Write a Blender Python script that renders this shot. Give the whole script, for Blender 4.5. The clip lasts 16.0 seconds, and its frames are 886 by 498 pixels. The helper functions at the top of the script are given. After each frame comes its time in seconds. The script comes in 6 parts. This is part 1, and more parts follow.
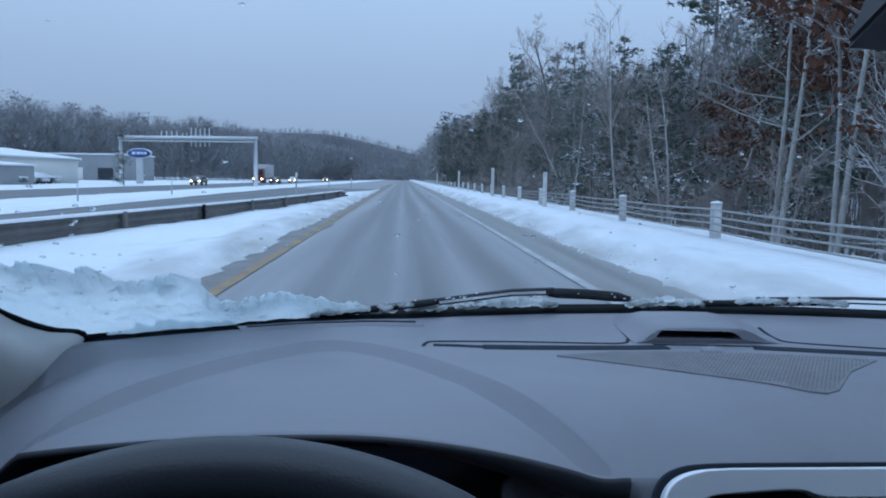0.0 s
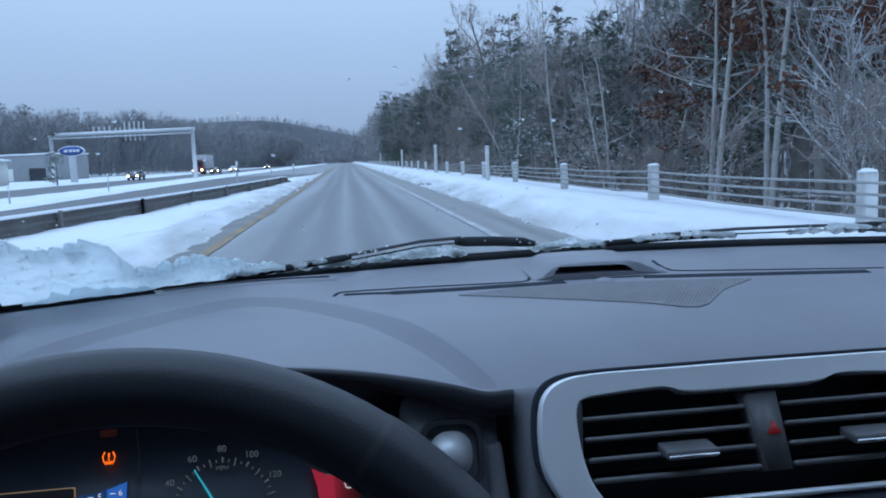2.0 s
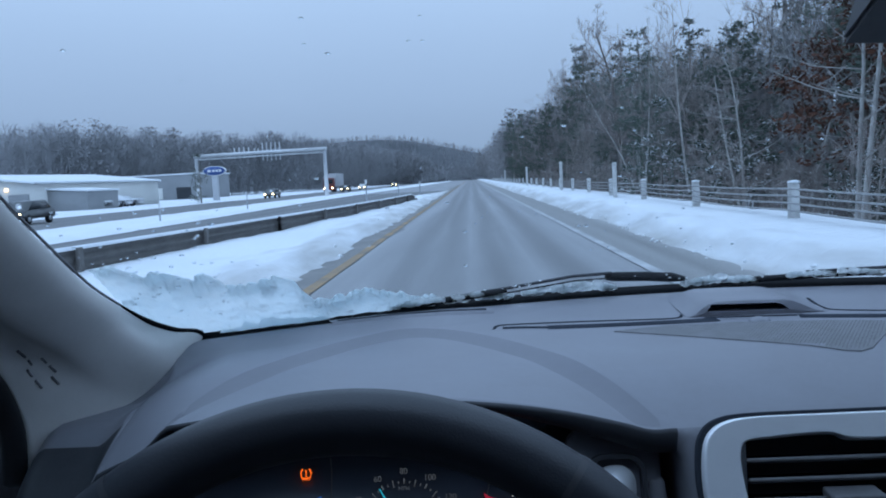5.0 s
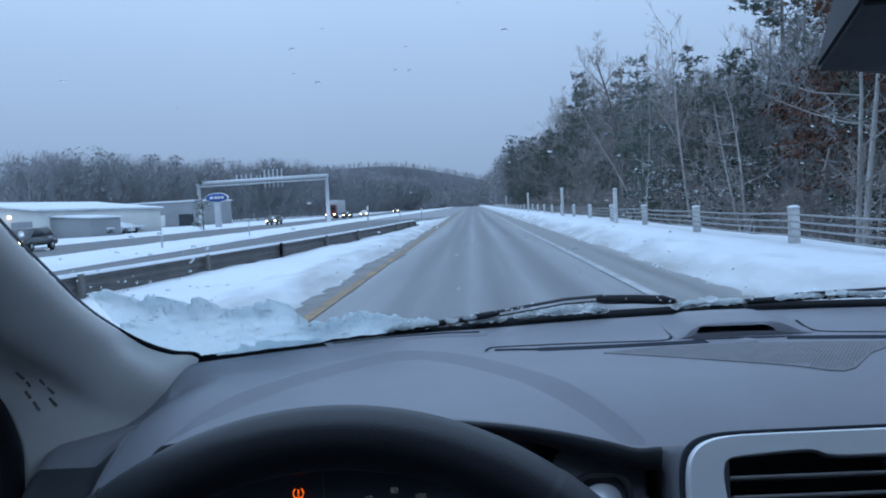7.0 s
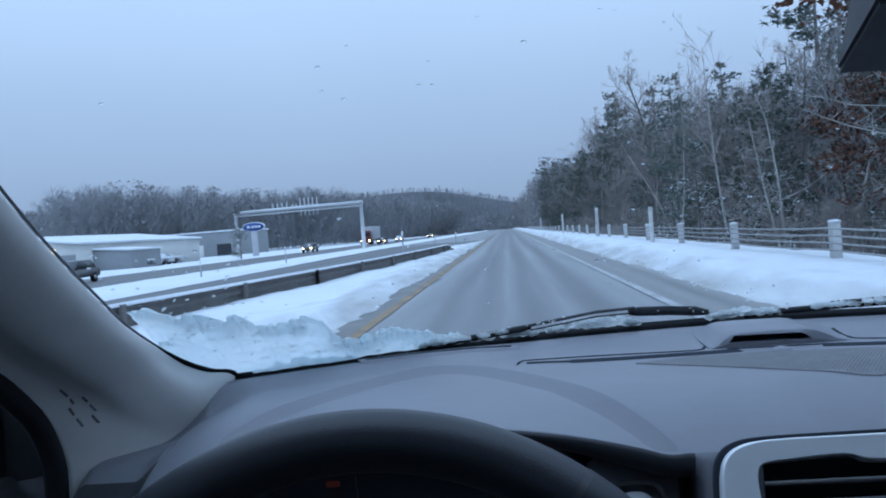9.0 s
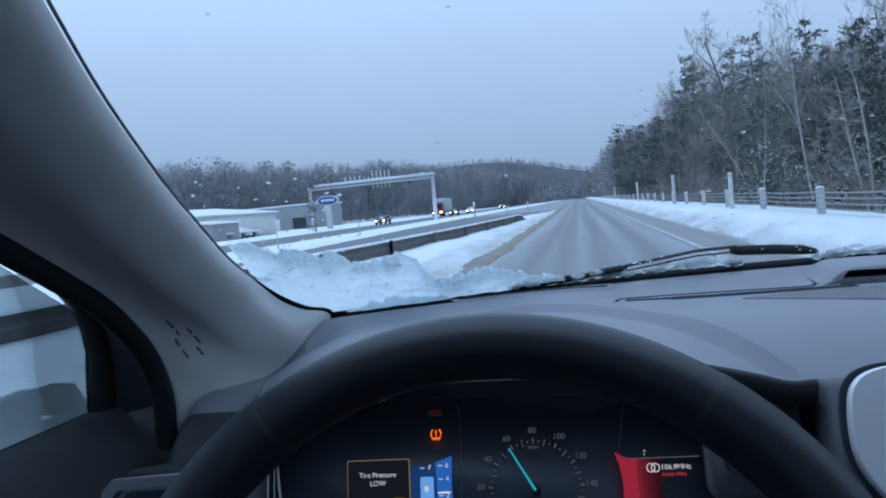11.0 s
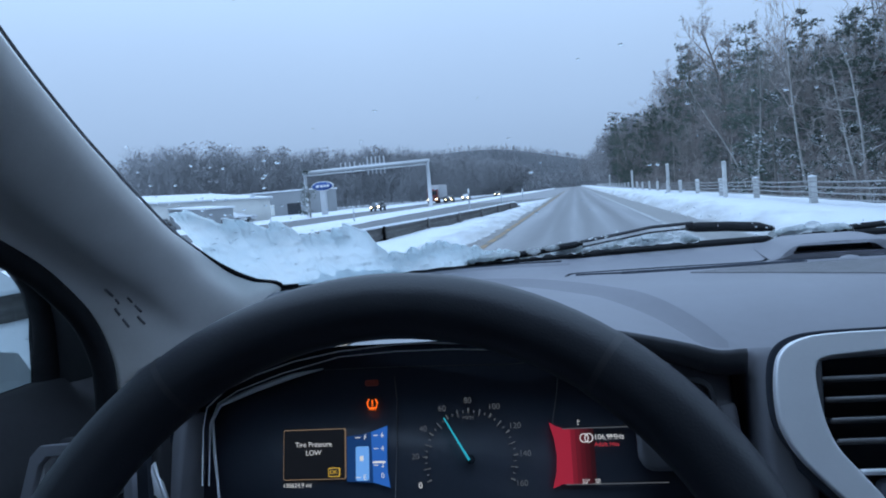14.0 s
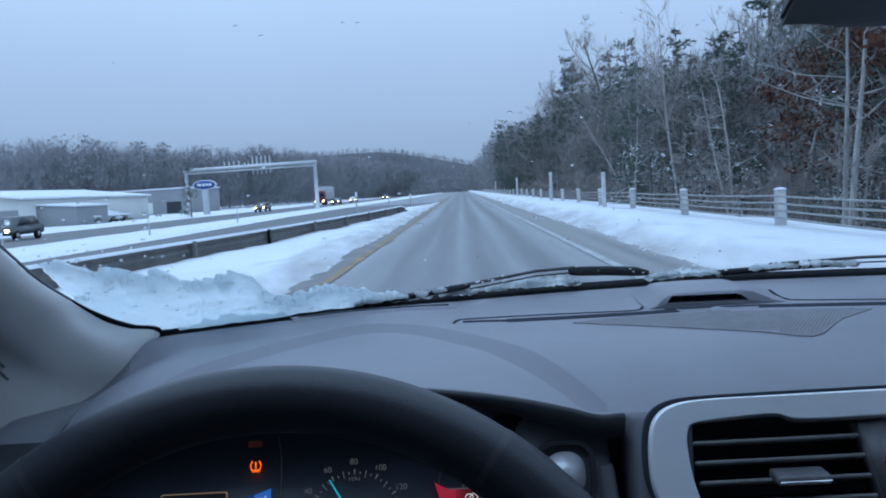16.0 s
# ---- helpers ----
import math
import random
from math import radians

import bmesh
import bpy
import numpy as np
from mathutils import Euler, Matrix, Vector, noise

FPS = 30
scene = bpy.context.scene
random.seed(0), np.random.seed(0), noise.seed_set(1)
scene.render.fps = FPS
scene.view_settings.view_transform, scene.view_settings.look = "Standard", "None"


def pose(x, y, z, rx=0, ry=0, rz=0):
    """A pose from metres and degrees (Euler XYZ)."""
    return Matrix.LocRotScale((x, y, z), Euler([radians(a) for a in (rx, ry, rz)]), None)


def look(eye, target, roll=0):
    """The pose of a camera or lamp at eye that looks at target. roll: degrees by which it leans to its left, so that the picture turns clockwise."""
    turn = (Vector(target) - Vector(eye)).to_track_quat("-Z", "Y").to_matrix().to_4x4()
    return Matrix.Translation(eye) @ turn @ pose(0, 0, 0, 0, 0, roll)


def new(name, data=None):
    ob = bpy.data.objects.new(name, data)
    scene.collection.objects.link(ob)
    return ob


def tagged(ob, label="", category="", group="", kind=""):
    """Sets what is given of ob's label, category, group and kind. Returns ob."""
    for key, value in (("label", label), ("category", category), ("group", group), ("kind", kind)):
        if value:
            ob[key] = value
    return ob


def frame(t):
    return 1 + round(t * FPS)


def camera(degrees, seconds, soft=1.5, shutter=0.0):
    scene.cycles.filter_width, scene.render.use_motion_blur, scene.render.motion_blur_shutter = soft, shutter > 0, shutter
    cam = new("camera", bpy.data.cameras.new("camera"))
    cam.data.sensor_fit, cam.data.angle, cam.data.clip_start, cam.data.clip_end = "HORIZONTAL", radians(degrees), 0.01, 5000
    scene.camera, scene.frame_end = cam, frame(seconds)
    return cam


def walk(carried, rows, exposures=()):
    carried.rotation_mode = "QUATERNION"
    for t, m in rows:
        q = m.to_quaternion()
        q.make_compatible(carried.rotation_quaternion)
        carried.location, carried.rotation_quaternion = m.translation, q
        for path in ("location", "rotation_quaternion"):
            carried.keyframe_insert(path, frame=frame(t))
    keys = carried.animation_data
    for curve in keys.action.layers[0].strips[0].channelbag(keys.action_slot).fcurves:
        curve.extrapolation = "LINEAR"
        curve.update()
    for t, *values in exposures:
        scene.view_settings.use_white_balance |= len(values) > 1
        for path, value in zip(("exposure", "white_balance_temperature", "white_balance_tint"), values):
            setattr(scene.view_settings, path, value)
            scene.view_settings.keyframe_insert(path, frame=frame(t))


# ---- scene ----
cam = camera(58.2, 16.0, 1.9)
PATH = [
    (0, (0.087, 0.176, 1.125), (0.189, 2.165, 0.949), 0.9),
    (0.5, (0.113, 0.167, 1.141), (0.314, 2.149, 0.97), -0.2),
    (1, (0.17, 0.158, 1.14), (0.632, 2.098, 0.987), -0.1),
    (1.2, (0.219, 0.18, 1.14), (0.752, 2.098, 0.947), -1.2),
    (1.5, (0.183, 0.144, 1.118), (0.676, 2.073, 0.928), -1.5),
    (2, (0.128, 0.129, 1.1), (0.356, 2.102, 0.869), -2.5),
    (2.5, (0.114, 0.102, 1.125), (0.175, 2.09, 0.913), -3.2),
    (3, (0.097, 0.099, 1.118), (0.041, 2.089, 0.923), -3.5),
    (3.5, (0.089, 0.102, 1.115), (0.008, 2.088, 0.893), -2.8),
    (4, (0.092, 0.084, 1.135), (0.017, 2.072, 0.932), -2.5),
    (4.2, (0.091, 0.086, 1.133), (0.009, 2.074, 0.934), -2.7),
    (6.3, (0.1, 0.076, 1.123), (0.036, 2.071, 0.996), -3.5),
    (6.5, (0.109, 0.079, 1.121), (0.04, 2.074, 0.998), -3.7),
    (7, (0.102, 0.067, 1.126), (0.022, 2.063, 1.017), -3.1),
    (7.5, (0.082, 0.078, 1.117), (-0.027, 2.073, 1.027), -2.6),
    (8, (0.091, 0.054, 1.115), (-0.087, 2.046, 1.092), -3.2),
    (8.5, (0.091, 0.066, 1.103), (-0.038, 2.062, 1.064), -3.2),
    (9, (0.108, 0.057, 1.116), (-0.056, 2.05, 1.073), -4.5),
    (9.5, (0.103, 0.059, 1.099), (-0.058, 2.052, 1.054), -4.9),
    (10, (0.084, 0.069, 1.093), (-0.209, 2.046, 1.007), -4.5),
    (10.2, (0.078, 0.068, 1.087), (-0.269, 2.036, 0.994), -5.4),
    (12.3, (0.104, 0.07, 1.073), (-0.235, 2.038, 0.964), -5.1),
    (12.5, (0.124, 0.081, 1.07), (-0.098, 2.064, 0.942), -4.7),
    (13, (0.133, 0.074, 1.07), (-0.104, 2.057, 0.969), -4.7),
    (13.5, (0.129, 0.077, 1.061), (-0.159, 2.052, 0.939), -4.8),
    (14, (0.124, 0.08, 1.061), (-0.214, 2.047, 0.928), -4.9),
    (14.5, (0.141, 0.074, 1.066), (-0.164, 2.047, 0.953), -4.6),
    (15, (0.123, 0.075, 1.077), (-0.131, 2.056, 0.971), -3.7),
    (15.5, (0.093, 0.092, 1.096), (-0.068, 2.08, 0.951), -2.3),
    (16, (0.125, 0.084, 1.107), (0.069, 2.077, 0.961), -3.5),
]
walk(cam, [(t, look(eye, target, roll)) for t, eye, target, roll in PATH],
     exposures=((0.0, 0.03), (1.0, 0.05), (1.5, 0.24), (2.0, 0.22), (3.0, 0.11), (7.0, 0.08), (10.0, 0.16), (12.5, 0.25), (14.0, 0.30), (15.0, 0.23), (16.0, 0.18)))
# ---------------------------------------------------------------- world and light
world = bpy.data.worlds.new("overcast_dusk")
scene.world = world
world.use_nodes = True
wn, wl = world.node_tree.nodes, world.node_tree.links
wn.clear()
w_out, w_bg = wn.new("ShaderNodeOutputWorld"), wn.new("ShaderNodeBackground")
w_co, w_sep, w_ramp = wn.new("ShaderNodeTexCoord"), wn.new("ShaderNodeSeparateXYZ"), wn.new("ShaderNodeValToRGB")
w_noise, w_mix, w_sky = wn.new("ShaderNodeTexNoise"), wn.new("ShaderNodeMixRGB"), wn.new("ShaderNodeTexSky")
w_sky.sky_type, w_sky.sun_disc = "NISHITA", False
w_sky.sun_elevation, w_sky.sun_rotation = radians(12), radians(150)
w_add = wn.new("ShaderNodeMixRGB")
w_add.blend_type, w_add.inputs["Fac"].default_value = "ADD", 0.0005
wl.new(w_co.outputs["Generated"], w_sep.inputs[0])
wl.new(w_sep.outputs["Z"], w_ramp.inputs["Fac"])
w_ramp.color_ramp.interpolation = "B_SPLINE"
els = w_ramp.color_ramp.elements
els[0].position, els[0].color = 0.0, (0.115, 0.168, 0.255, 1)
els[1].position, els[1].color = 1.0, (0.37, 0.545, 0.80, 1)
for pos, col in ((0.10, (0.155, 0.222, 0.335)), (0.24, (0.205, 0.292, 0.43)), (0.45, (0.28, 0.41, 0.605))):
    e = els.new(pos)
    e.color = (*col, 1)
w_noise.inputs["Scale"].default_value, w_noise.inputs["Detail"].default_value = 1.6, 4.0
wl.new(w_co.outputs["Generated"], w_noise.inputs["Vector"])
w_mix.blend_type, w_mix.inputs["Fac"].default_value = "SOFT_LIGHT", 0.12
wl.new(w_ramp.outputs["Color"], w_mix.inputs["Color1"])
wl.new(w_noise.outputs["Fac"], w_mix.inputs["Color2"])
wl.new(w_mix.outputs["Color"], w_add.inputs["Color1"])
wl.new(w_sky.outputs["Color"], w_add.inputs["Color2"])
wl.new(w_add.outputs["Color"], w_bg.inputs["Color"])
w_bg.inputs["Strength"].default_value = 2.0
wl.new(w_bg.outputs[0], w_out.inputs["Surface"])

sun = new("sun", bpy.data.lights.new("sun", "SUN"))
sun.data.energy, sun.data.angle, sun.data.color = 0.6, radians(60), (0.48, 0.68, 1.0)
sun.matrix_world = look((0, 0, 60), (14, 24, 0))

# ---------------------------------------------------------------- small tools
CX, SX = 0.40, 0.026                     # the car's middle, the steering wheel's middle


def lerp(a, b, t):
    return a + (b - a) * t


def sstep(a, b, x):
    t = min(1.0, max(0.0, (x - a) / (b - a)))
    return t * t * (3 - 2 * t)


def nz(x, y, z=0.0):
    return noise.noise(Vector((x, y, z)))


def material(name, color, rough=0.6, metal=0.0, spec=0.5, second=None, scale=8.0, amount=0.5, bump=0.0, bump_scale=60.0,
             emit=None, emit_power=0.0, snow=0.0, island=0.0, coat=0.0, sheen=0.0):
    """Two scales of colour noise, fine relief, optional settled snow on what faces up."""
    m = bpy.data.materials.new(name)
    m.use_nodes = True
    n, l = m.node_tree.nodes, m.node_tree.links
    b = n["Principled BSDF"]
    b.inputs["Roughness"].default_value, b.inputs["Metallic"].default_value = rough, metal
    b.inputs["Specular IOR Level"].default_value = spec
    b.inputs["Coat Weight"].default_value = coat
    b.inputs["Sheen Weight"].default_value = sheen
    co = n.new("ShaderNodeTexCoord")
    second = second or tuple(c * 0.7 for c in color)
    t1, t2 = n.new("ShaderNodeTexNoise"), n.new("ShaderNodeTexNoise")
    t1.inputs["Scale"].default_value, t1.inputs["Detail"].default_value = scale, 6.0
    t2.inputs["Scale"].default_value, t2.inputs["Detail"].default_value = scale * 9.0, 3.0
    l.new(co.outputs["Object"], t1.inputs["Vector"])
    l.new(co.outputs["Object"], t2.inputs["Vector"])
    add = n.new("ShaderNodeMath")
    add.operation = "MULTIPLY_ADD"
    l.new(t2.outputs["Fac"], add.inputs[0])
    add.inputs[1].default_value = 0.45
    l.new(t1.outputs["Fac"], add.inputs[2])
    ramp = n.new("ShaderNodeMapRange")
    ramp.inputs["From Min"].default_value, ramp.inputs["From Max"].default_value = 0.45, 1.0
    ramp.inputs["To Max"].default_value = amount * 2
    l.new(add.outputs[0], ramp.inputs["Value"])
    mix = n.new("ShaderNodeMixRGB")
    mix.inputs["Color1"].default_value, mix.inputs["Color2"].default_value = (*color, 1), (*second, 1)
    l.new(ramp.outputs["Result"], mix.inputs["Fac"])
    out = mix.outputs["Color"]
    if island:
        info = n.new("ShaderNodeObjectInfo")
        hsv = n.new("ShaderNodeHueSaturation")
        r2 = n.new("ShaderNodeMapRange")
        r2.inputs["To Min"].default_value, r2.inputs["To Max"].default_value = 1 - island, 1 + island
        l.new(info.outputs["Random"], r2.inputs["Value"])
        l.new(r2.outputs["Result"], hsv.inputs["Value"])
        l.new(out, hsv.inputs["Color"])
        out = hsv.outputs["Color"]
    if snow:
        geo, sep, mr = n.new("ShaderNodeNewGeometry"), n.new("ShaderNodeSeparateXYZ"), n.new("ShaderNodeMapRange")
        l.new(geo.outputs["Normal"], sep.inputs[0])
        ad = n.new("ShaderNodeMath")
        ad.operation = "MULTIPLY_ADD"
        l.new(t1.outputs["Fac"], ad.inputs[0])
        ad.inputs[1].default_value = 1.2
        l.new(sep.outputs["Z"], ad.inputs[2])
        l.new(ad.outputs[0], mr.inputs["Value"])
        mr.inputs["From Min"].default_value, mr.inputs["From Max"].default_value = 1.65 - snow, 1.75 - snow
        m2 = n.new("ShaderNodeMixRGB")
        m2.inputs["Color2"].default_value = (0.8, 0.82, 0.85, 1)
        l.new(mr.outputs["Result"], m2.inputs["Fac"])
        l.new(out, m2.inputs["Color1"])
        out = m2.outputs["Color"]
    l.new(out, b.inputs["Base Color"])
    if bump:
        bt, bp = n.new("ShaderNodeTexNoise"), n.new("ShaderNodeBump")
        bt.inputs["Scale"].default_value, bt.inputs["Detail"].default_value = bump_scale, 4.0
        l.new(co.outputs["Object"], bt.inputs["Vector"])
        l.new(bt.outputs["Fac"], bp.inputs["Height"])
        bp.inputs["Strength"].default_value, bp.inputs["Distance"].default_value = bump, 0.4 / bump_scale
        l.new(bp.outputs["Normal"], b.inputs["Normal"])
    if emit:
        b.inputs["Emission Color"].default_value, b.inputs["Emission Strength"].default_value = (*emit, 1), emit_power
    return m


def glass_material(name, tint, gloss=0.08):
    m = bpy.data.materials.new(name)
    m.use_nodes = True
    n, l = m.node_tree.nodes, m.node_tree.links
    n.remove(n["Principled BSDF"])
    tr, gl, mx, fr = n.new("ShaderNodeBsdfTransparent"), n.new("ShaderNodeBsdfGlossy"), n.new("ShaderNodeMixShader"), n.new("ShaderNodeMath")
    lw = n.new("ShaderNodeFresnel")
    lw.inputs["IOR"].default_value = 1.25
    fr.operation = "MULTIPLY"
    fr.inputs[1].default_value = gloss * 10
    l.new(lw.outputs["Fac"], fr.inputs[0])
    tr.inputs["Color"].default_value = (*tint, 1)
    gl.inputs["Roughness"].default_value = 0.02
    l.new(fr.outputs[0], mx.inputs["Fac"])
    l.new(tr.outputs[0], mx.inputs[1])
    l.new(gl.outputs[0], mx.inputs[2])
    l.new(mx.outputs[0], n["Material Output"].inputs["Surface"])
    return m


def mesh_of(name, verts, faces, mat, smooth=True):
    me = bpy.data.meshes.new(name)
    me.from_pydata([tuple(v) for v in verts], [], faces)
    me.materials.append(mat)
    me.polygons.foreach_set("use_smooth", [smooth] * len(me.polygons))
    me.update()
    return me


def piece(name, me, parent=None, label="", at=None):
    """Links a mesh as one object, under a thing where one is given."""
    ob = new(name, me)
    if at is not None:
        ob.matrix_basis = at
    if parent:
        ob.parent = parent
    if label:
        ob["label"] = label
    return ob


def part(name, bm, mat, parent=None, label="", smooth=True):
    me = bpy.data.meshes.new(name)
    bm.normal_update()
    bm.to_mesh(me)
    bm.free()
    me.materials.append(mat)
    me.polygons.foreach_set("use_smooth", [smooth] * len(me.polygons))
    return piece(name, me, parent, label)


def thing(name, label, category, place=None, group="", kind=""):
    ob = new(name)
    ob.empty_display_size = 0.1
    if place is not None:
        ob.matrix_basis = place
    return tagged(ob, label, category, group, kind)


def block(bm, size, m=None, bevel=0.0, seg=2, taper=1.0):
    """A box with its middle at m, bevelled; taper narrows its top."""
    r = bmesh.ops.create_cube(bm, size=1.0)
    vs = r["verts"]
    for v in vs:
        k = taper if v.co.z > 0 else 1.0
        v.co = Vector((v.co.x * size[0] * k, v.co.y * size[1] * k, v.co.z * size[2]))
    if bevel:
        es = list({e for v in vs for e in v.link_edges})
        r2 = bmesh.ops.bevel(bm, geom=es, offset=bevel, segments=seg, profile=0.5, affect="EDGES")
        vs = list({v for f in r2["faces"] for v in f.verts} | {v for v in vs if v.is_valid})
    if m is not None:
        bmesh.ops.transform(bm, matrix=m, verts=vs)
    return bm


def new_block(size, m=None, bevel=0.0, seg=2, taper=1.0):
    return block(bmesh.new(), size, m, bevel, seg, taper)


def tube_lists(points, radii, sides=8, cap=True, base=0):
    """Verts and faces of a tube along points."""
    verts, faces = [], []
    pts = [Vector(p) for p in points]
    up = Vector((0.13, 0.21, 0.97))
    for i, p in enumerate(pts):
        d = (pts[min(i + 1, len(pts) - 1)] - pts[max(i - 1, 0)]).normalized()
        a = d.cross(up)
        if a.length < 0.1:
            a = d.cross(Vector((1, 0, 0)))
        a.normalize()
        b = d.cross(a)
        for k in range(sides):
            an = 2 * math.pi * k / sides
            verts.append(p + (a * math.cos(an) + b * math.sin(an)) * radii[i])
        if i:
            o = base + (i - 1) * sides
            for k in range(sides):
                k2 = (k + 1) % sides
                faces.append((o + k, o + k2, o + sides + k2, o + sides + k))
    if cap:
        faces.append(tuple(base + k for k in range(sides)))
        o = base + (len(pts) - 1) * sides
        faces.append(tuple(o + k for k in reversed(range(sides))))
    return verts, faces


def tube(name, points, radius, mat, parent=None, sides=8, label=""):
    radii = radius if isinstance(radius, (list, tuple)) else [radius] * len(points)
    v, f = tube_lists(points, radii, sides)
    return piece(name, mesh_of(name, v, f, mat), parent, label)


def grid_mesh(name, rows, mat, close=False, thick=0.0, smooth=True):
    """A sheet from rows of points."""
    nr, nc = len(rows), len(rows[0])
    verts = [p for r in rows for p in r]
    faces = []
    for i in range(nr - 1):
        for j in range(nc - 1 + close):
            j2 = (j + 1) % nc
            faces.append((i * nc + j, i * nc + j2, (i + 1) * nc + j2, (i + 1) * nc + j))
    return mesh_of(name, verts, faces, mat, smooth)


def prism(outline, depth, m, bevel=0.0, seg=2):
    """A flat outline (x, z) given depth along y, placed by m."""
    bm = bmesh.new()
    f = bm.faces.new([bm.verts.new((x, -depth / 2, z)) for x, z in outline])
    r = bmesh.ops.extrude_face_region(bm, geom=[f])
    bmesh.ops.translate(bm, verts=[g for g in r["geom"] if isinstance(g, bmesh.types.BMVert)], vec=(0, depth, 0))
    bmesh.ops.recalc_face_normals(bm, faces=bm.faces)
    if bevel:
        bmesh.ops.bevel(bm, geom=[e for e in bm.edges if abs(e.verts[0].co.y - e.verts[1].co.y) < 1e-6], offset=bevel, segments=seg, affect="EDGES")
    bmesh.ops.transform(bm, matrix=m, verts=bm.verts)
    return bm


def rounded(w, h, r, seg=5, cx=0.0, cz=0.0):
    pts = []
    for sx, sz, a0 in ((1, 1, 0), (-1, 1, 90), (-1, -1, 180), (1, -1, 270)):
        for k in range(seg + 1):
            a = radians(a0 + 90 * k / seg)
            pts.append((cx + sx * (w / 2 - r) + r * math.cos(a), cz + sz * (h / 2 - r) + r * math.sin(a)))
    return pts


def lettering(name, body, size, m, mat, parent, align="CENTER", label=""):
    cu = bpy.data.curves.new(name, "FONT")
    cu.body, cu.size, cu.align_x, cu.align_y = body, size, align, "CENTER"
    tmp = bpy.data.objects.new("tmp_text", cu)
    me = bpy.data.meshes.new_from_object(tmp)
    bpy.data.objects.remove(tmp)
    bpy.data.curves.remove(cu)
    me.materials.clear()
    me.materials.append(mat)
    return piece(name, me, parent, label, m)


# ---------------------------------------------------------------- materials
M_DASH = material("dash_vinyl", (0.200, 0.202, 0.230), 0.46, 0, 0.5, (0.175, 0.172, 0.192), 14, 0.4, 0.25, 900)
# dash vinyl darkened and dulled: the hood facet's shading put into colour
M_FACET = material("matt_shaded_vinyl", (0.184, 0.183, 0.207), 0.58, 0, 0.4, (0.162, 0.160, 0.180), 14, 0.4, 0.25, 900)
# near-black without gloss, standing in for shade inside slots and ducts
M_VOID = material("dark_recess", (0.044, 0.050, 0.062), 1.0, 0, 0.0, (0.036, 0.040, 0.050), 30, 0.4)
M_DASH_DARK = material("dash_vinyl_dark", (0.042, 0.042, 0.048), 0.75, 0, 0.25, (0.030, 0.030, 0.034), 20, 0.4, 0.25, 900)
M_LEATHER = material("wheel_leather", (0.034, 0.037, 0.047), 0.44, 0, 0.45, (0.026, 0.028, 0.036), 30, 0.3, 0.3, 700)
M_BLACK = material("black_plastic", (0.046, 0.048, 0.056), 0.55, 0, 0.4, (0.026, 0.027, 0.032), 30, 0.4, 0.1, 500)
M_HOLE = material("grille_holes", (0.11, 0.109, 0.118), 0.9, 0, 0.1, (0.09, 0.089, 0.096), 60, 0.5)
M_THREAD = material("seam_thread", (0.055, 0.056, 0.064), 0.5, 0, 0.5, (0.040, 0.040, 0.046), 60, 0.5)
M_FRIT = material("black_glass_band", (0.006, 0.0065, 0.008), 0.9, 0, 0.06, (0.010, 0.011, 0.013), 60, 0.5)
M_SLAT = material("louvre_plastic", (0.15, 0.15, 0.158), 0.45, 0, 0.5, (0.085, 0.08, 0.083), 30, 0.4)
M_GLOSS = material("gloss_black", (0.062, 0.070, 0.092), 0.28, 0, 0.25, (0.050, 0.056, 0.074), 20, 0.3)
M_RUBBER = material("rubber", (0.012, 0.013, 0.015), 0.7, 0, 0.16, (0.02, 0.021, 0.024), 40, 0.5, 0.2, 300)
M_SATIN = material("satin_metal_paint", (0.80, 0.81, 0.84), 0.34, 0.30, 0.6, (0.74, 0.75, 0.78), 40, 0.3, 0.05, 800)
# sky sheen on the cluster's rim lines, put in as a near-white colour
M_RIMLINE = material("rim_trim_sheen", (0.93, 0.94, 0.96), 0.45, 0.15, 0.6, (0.86, 0.87, 0.89), 40, 0.4)
M_CHROME = material("chrome", (0.7, 0.71, 0.73), 0.15, 1.0, 0.5, (0.6, 0.61, 0.63), 30, 0.3)
M_PILLAR = material("pillar_trim", (0.66, 0.645, 0.625), 0.75, 0, 0.3, (0.60, 0.585, 0.565), 25, 0.4, 0.3, 800)
M_HEADLINER = material("headliner", (0.24, 0.235, 0.23), 0.95, 0, 0.1, (0.30, 0.29, 0.28), 40, 0.5, 0.4, 500)
M_MIRRORBACK = material("mirror_housing", (0.035, 0.036, 0.04), 0.5, 0, 0.4, (0.07, 0.07, 0.075), 30, 0.4)
M_GRILLE = material("speaker_grille", (0.205, 0.202, 0.218), 0.6, 0, 0.4, (0.15, 0.148, 0.152), 60, 0.5, 0.2, 900)
M_MIRROR = material("mirror_silver", (0.8, 0.82, 0.84), 0.03, 1.0, 0.5, (0.78, 0.8, 0.82), 4, 0.2)
M_SNOW = material("snow", (0.75, 0.77, 0.79), 0.7, 0, 0.3, (0.65, 0.68, 0.72), 0.35, 0.5, 0.7, 6)
M_SNOWCLUMP = material("wet_snow", (0.90, 0.92, 0.92), 0.5, 0, 0.4, (0.78, 0.83, 0.85), 14, 0.5, 0.35, 160)
M_HEAP = material("melting_snow", (0.93, 0.96, 0.96), 0.45, 0, 0.4, (0.73, 0.83, 0.87), 9, 0.5, 0.35, 140)
M_FLAKE = material("loose_wet_snow", (0.95, 0.96, 0.96), 0.6, 0, 0.4, (0.86, 0.89, 0.90), 30, 0.4, 0.4, 200)
M_ICE = material("slush_ice", (0.62, 0.73, 0.78), 0.3, 0, 0.5, (0.78, 0.85, 0.88), 12, 0.6, 0.5, 80)
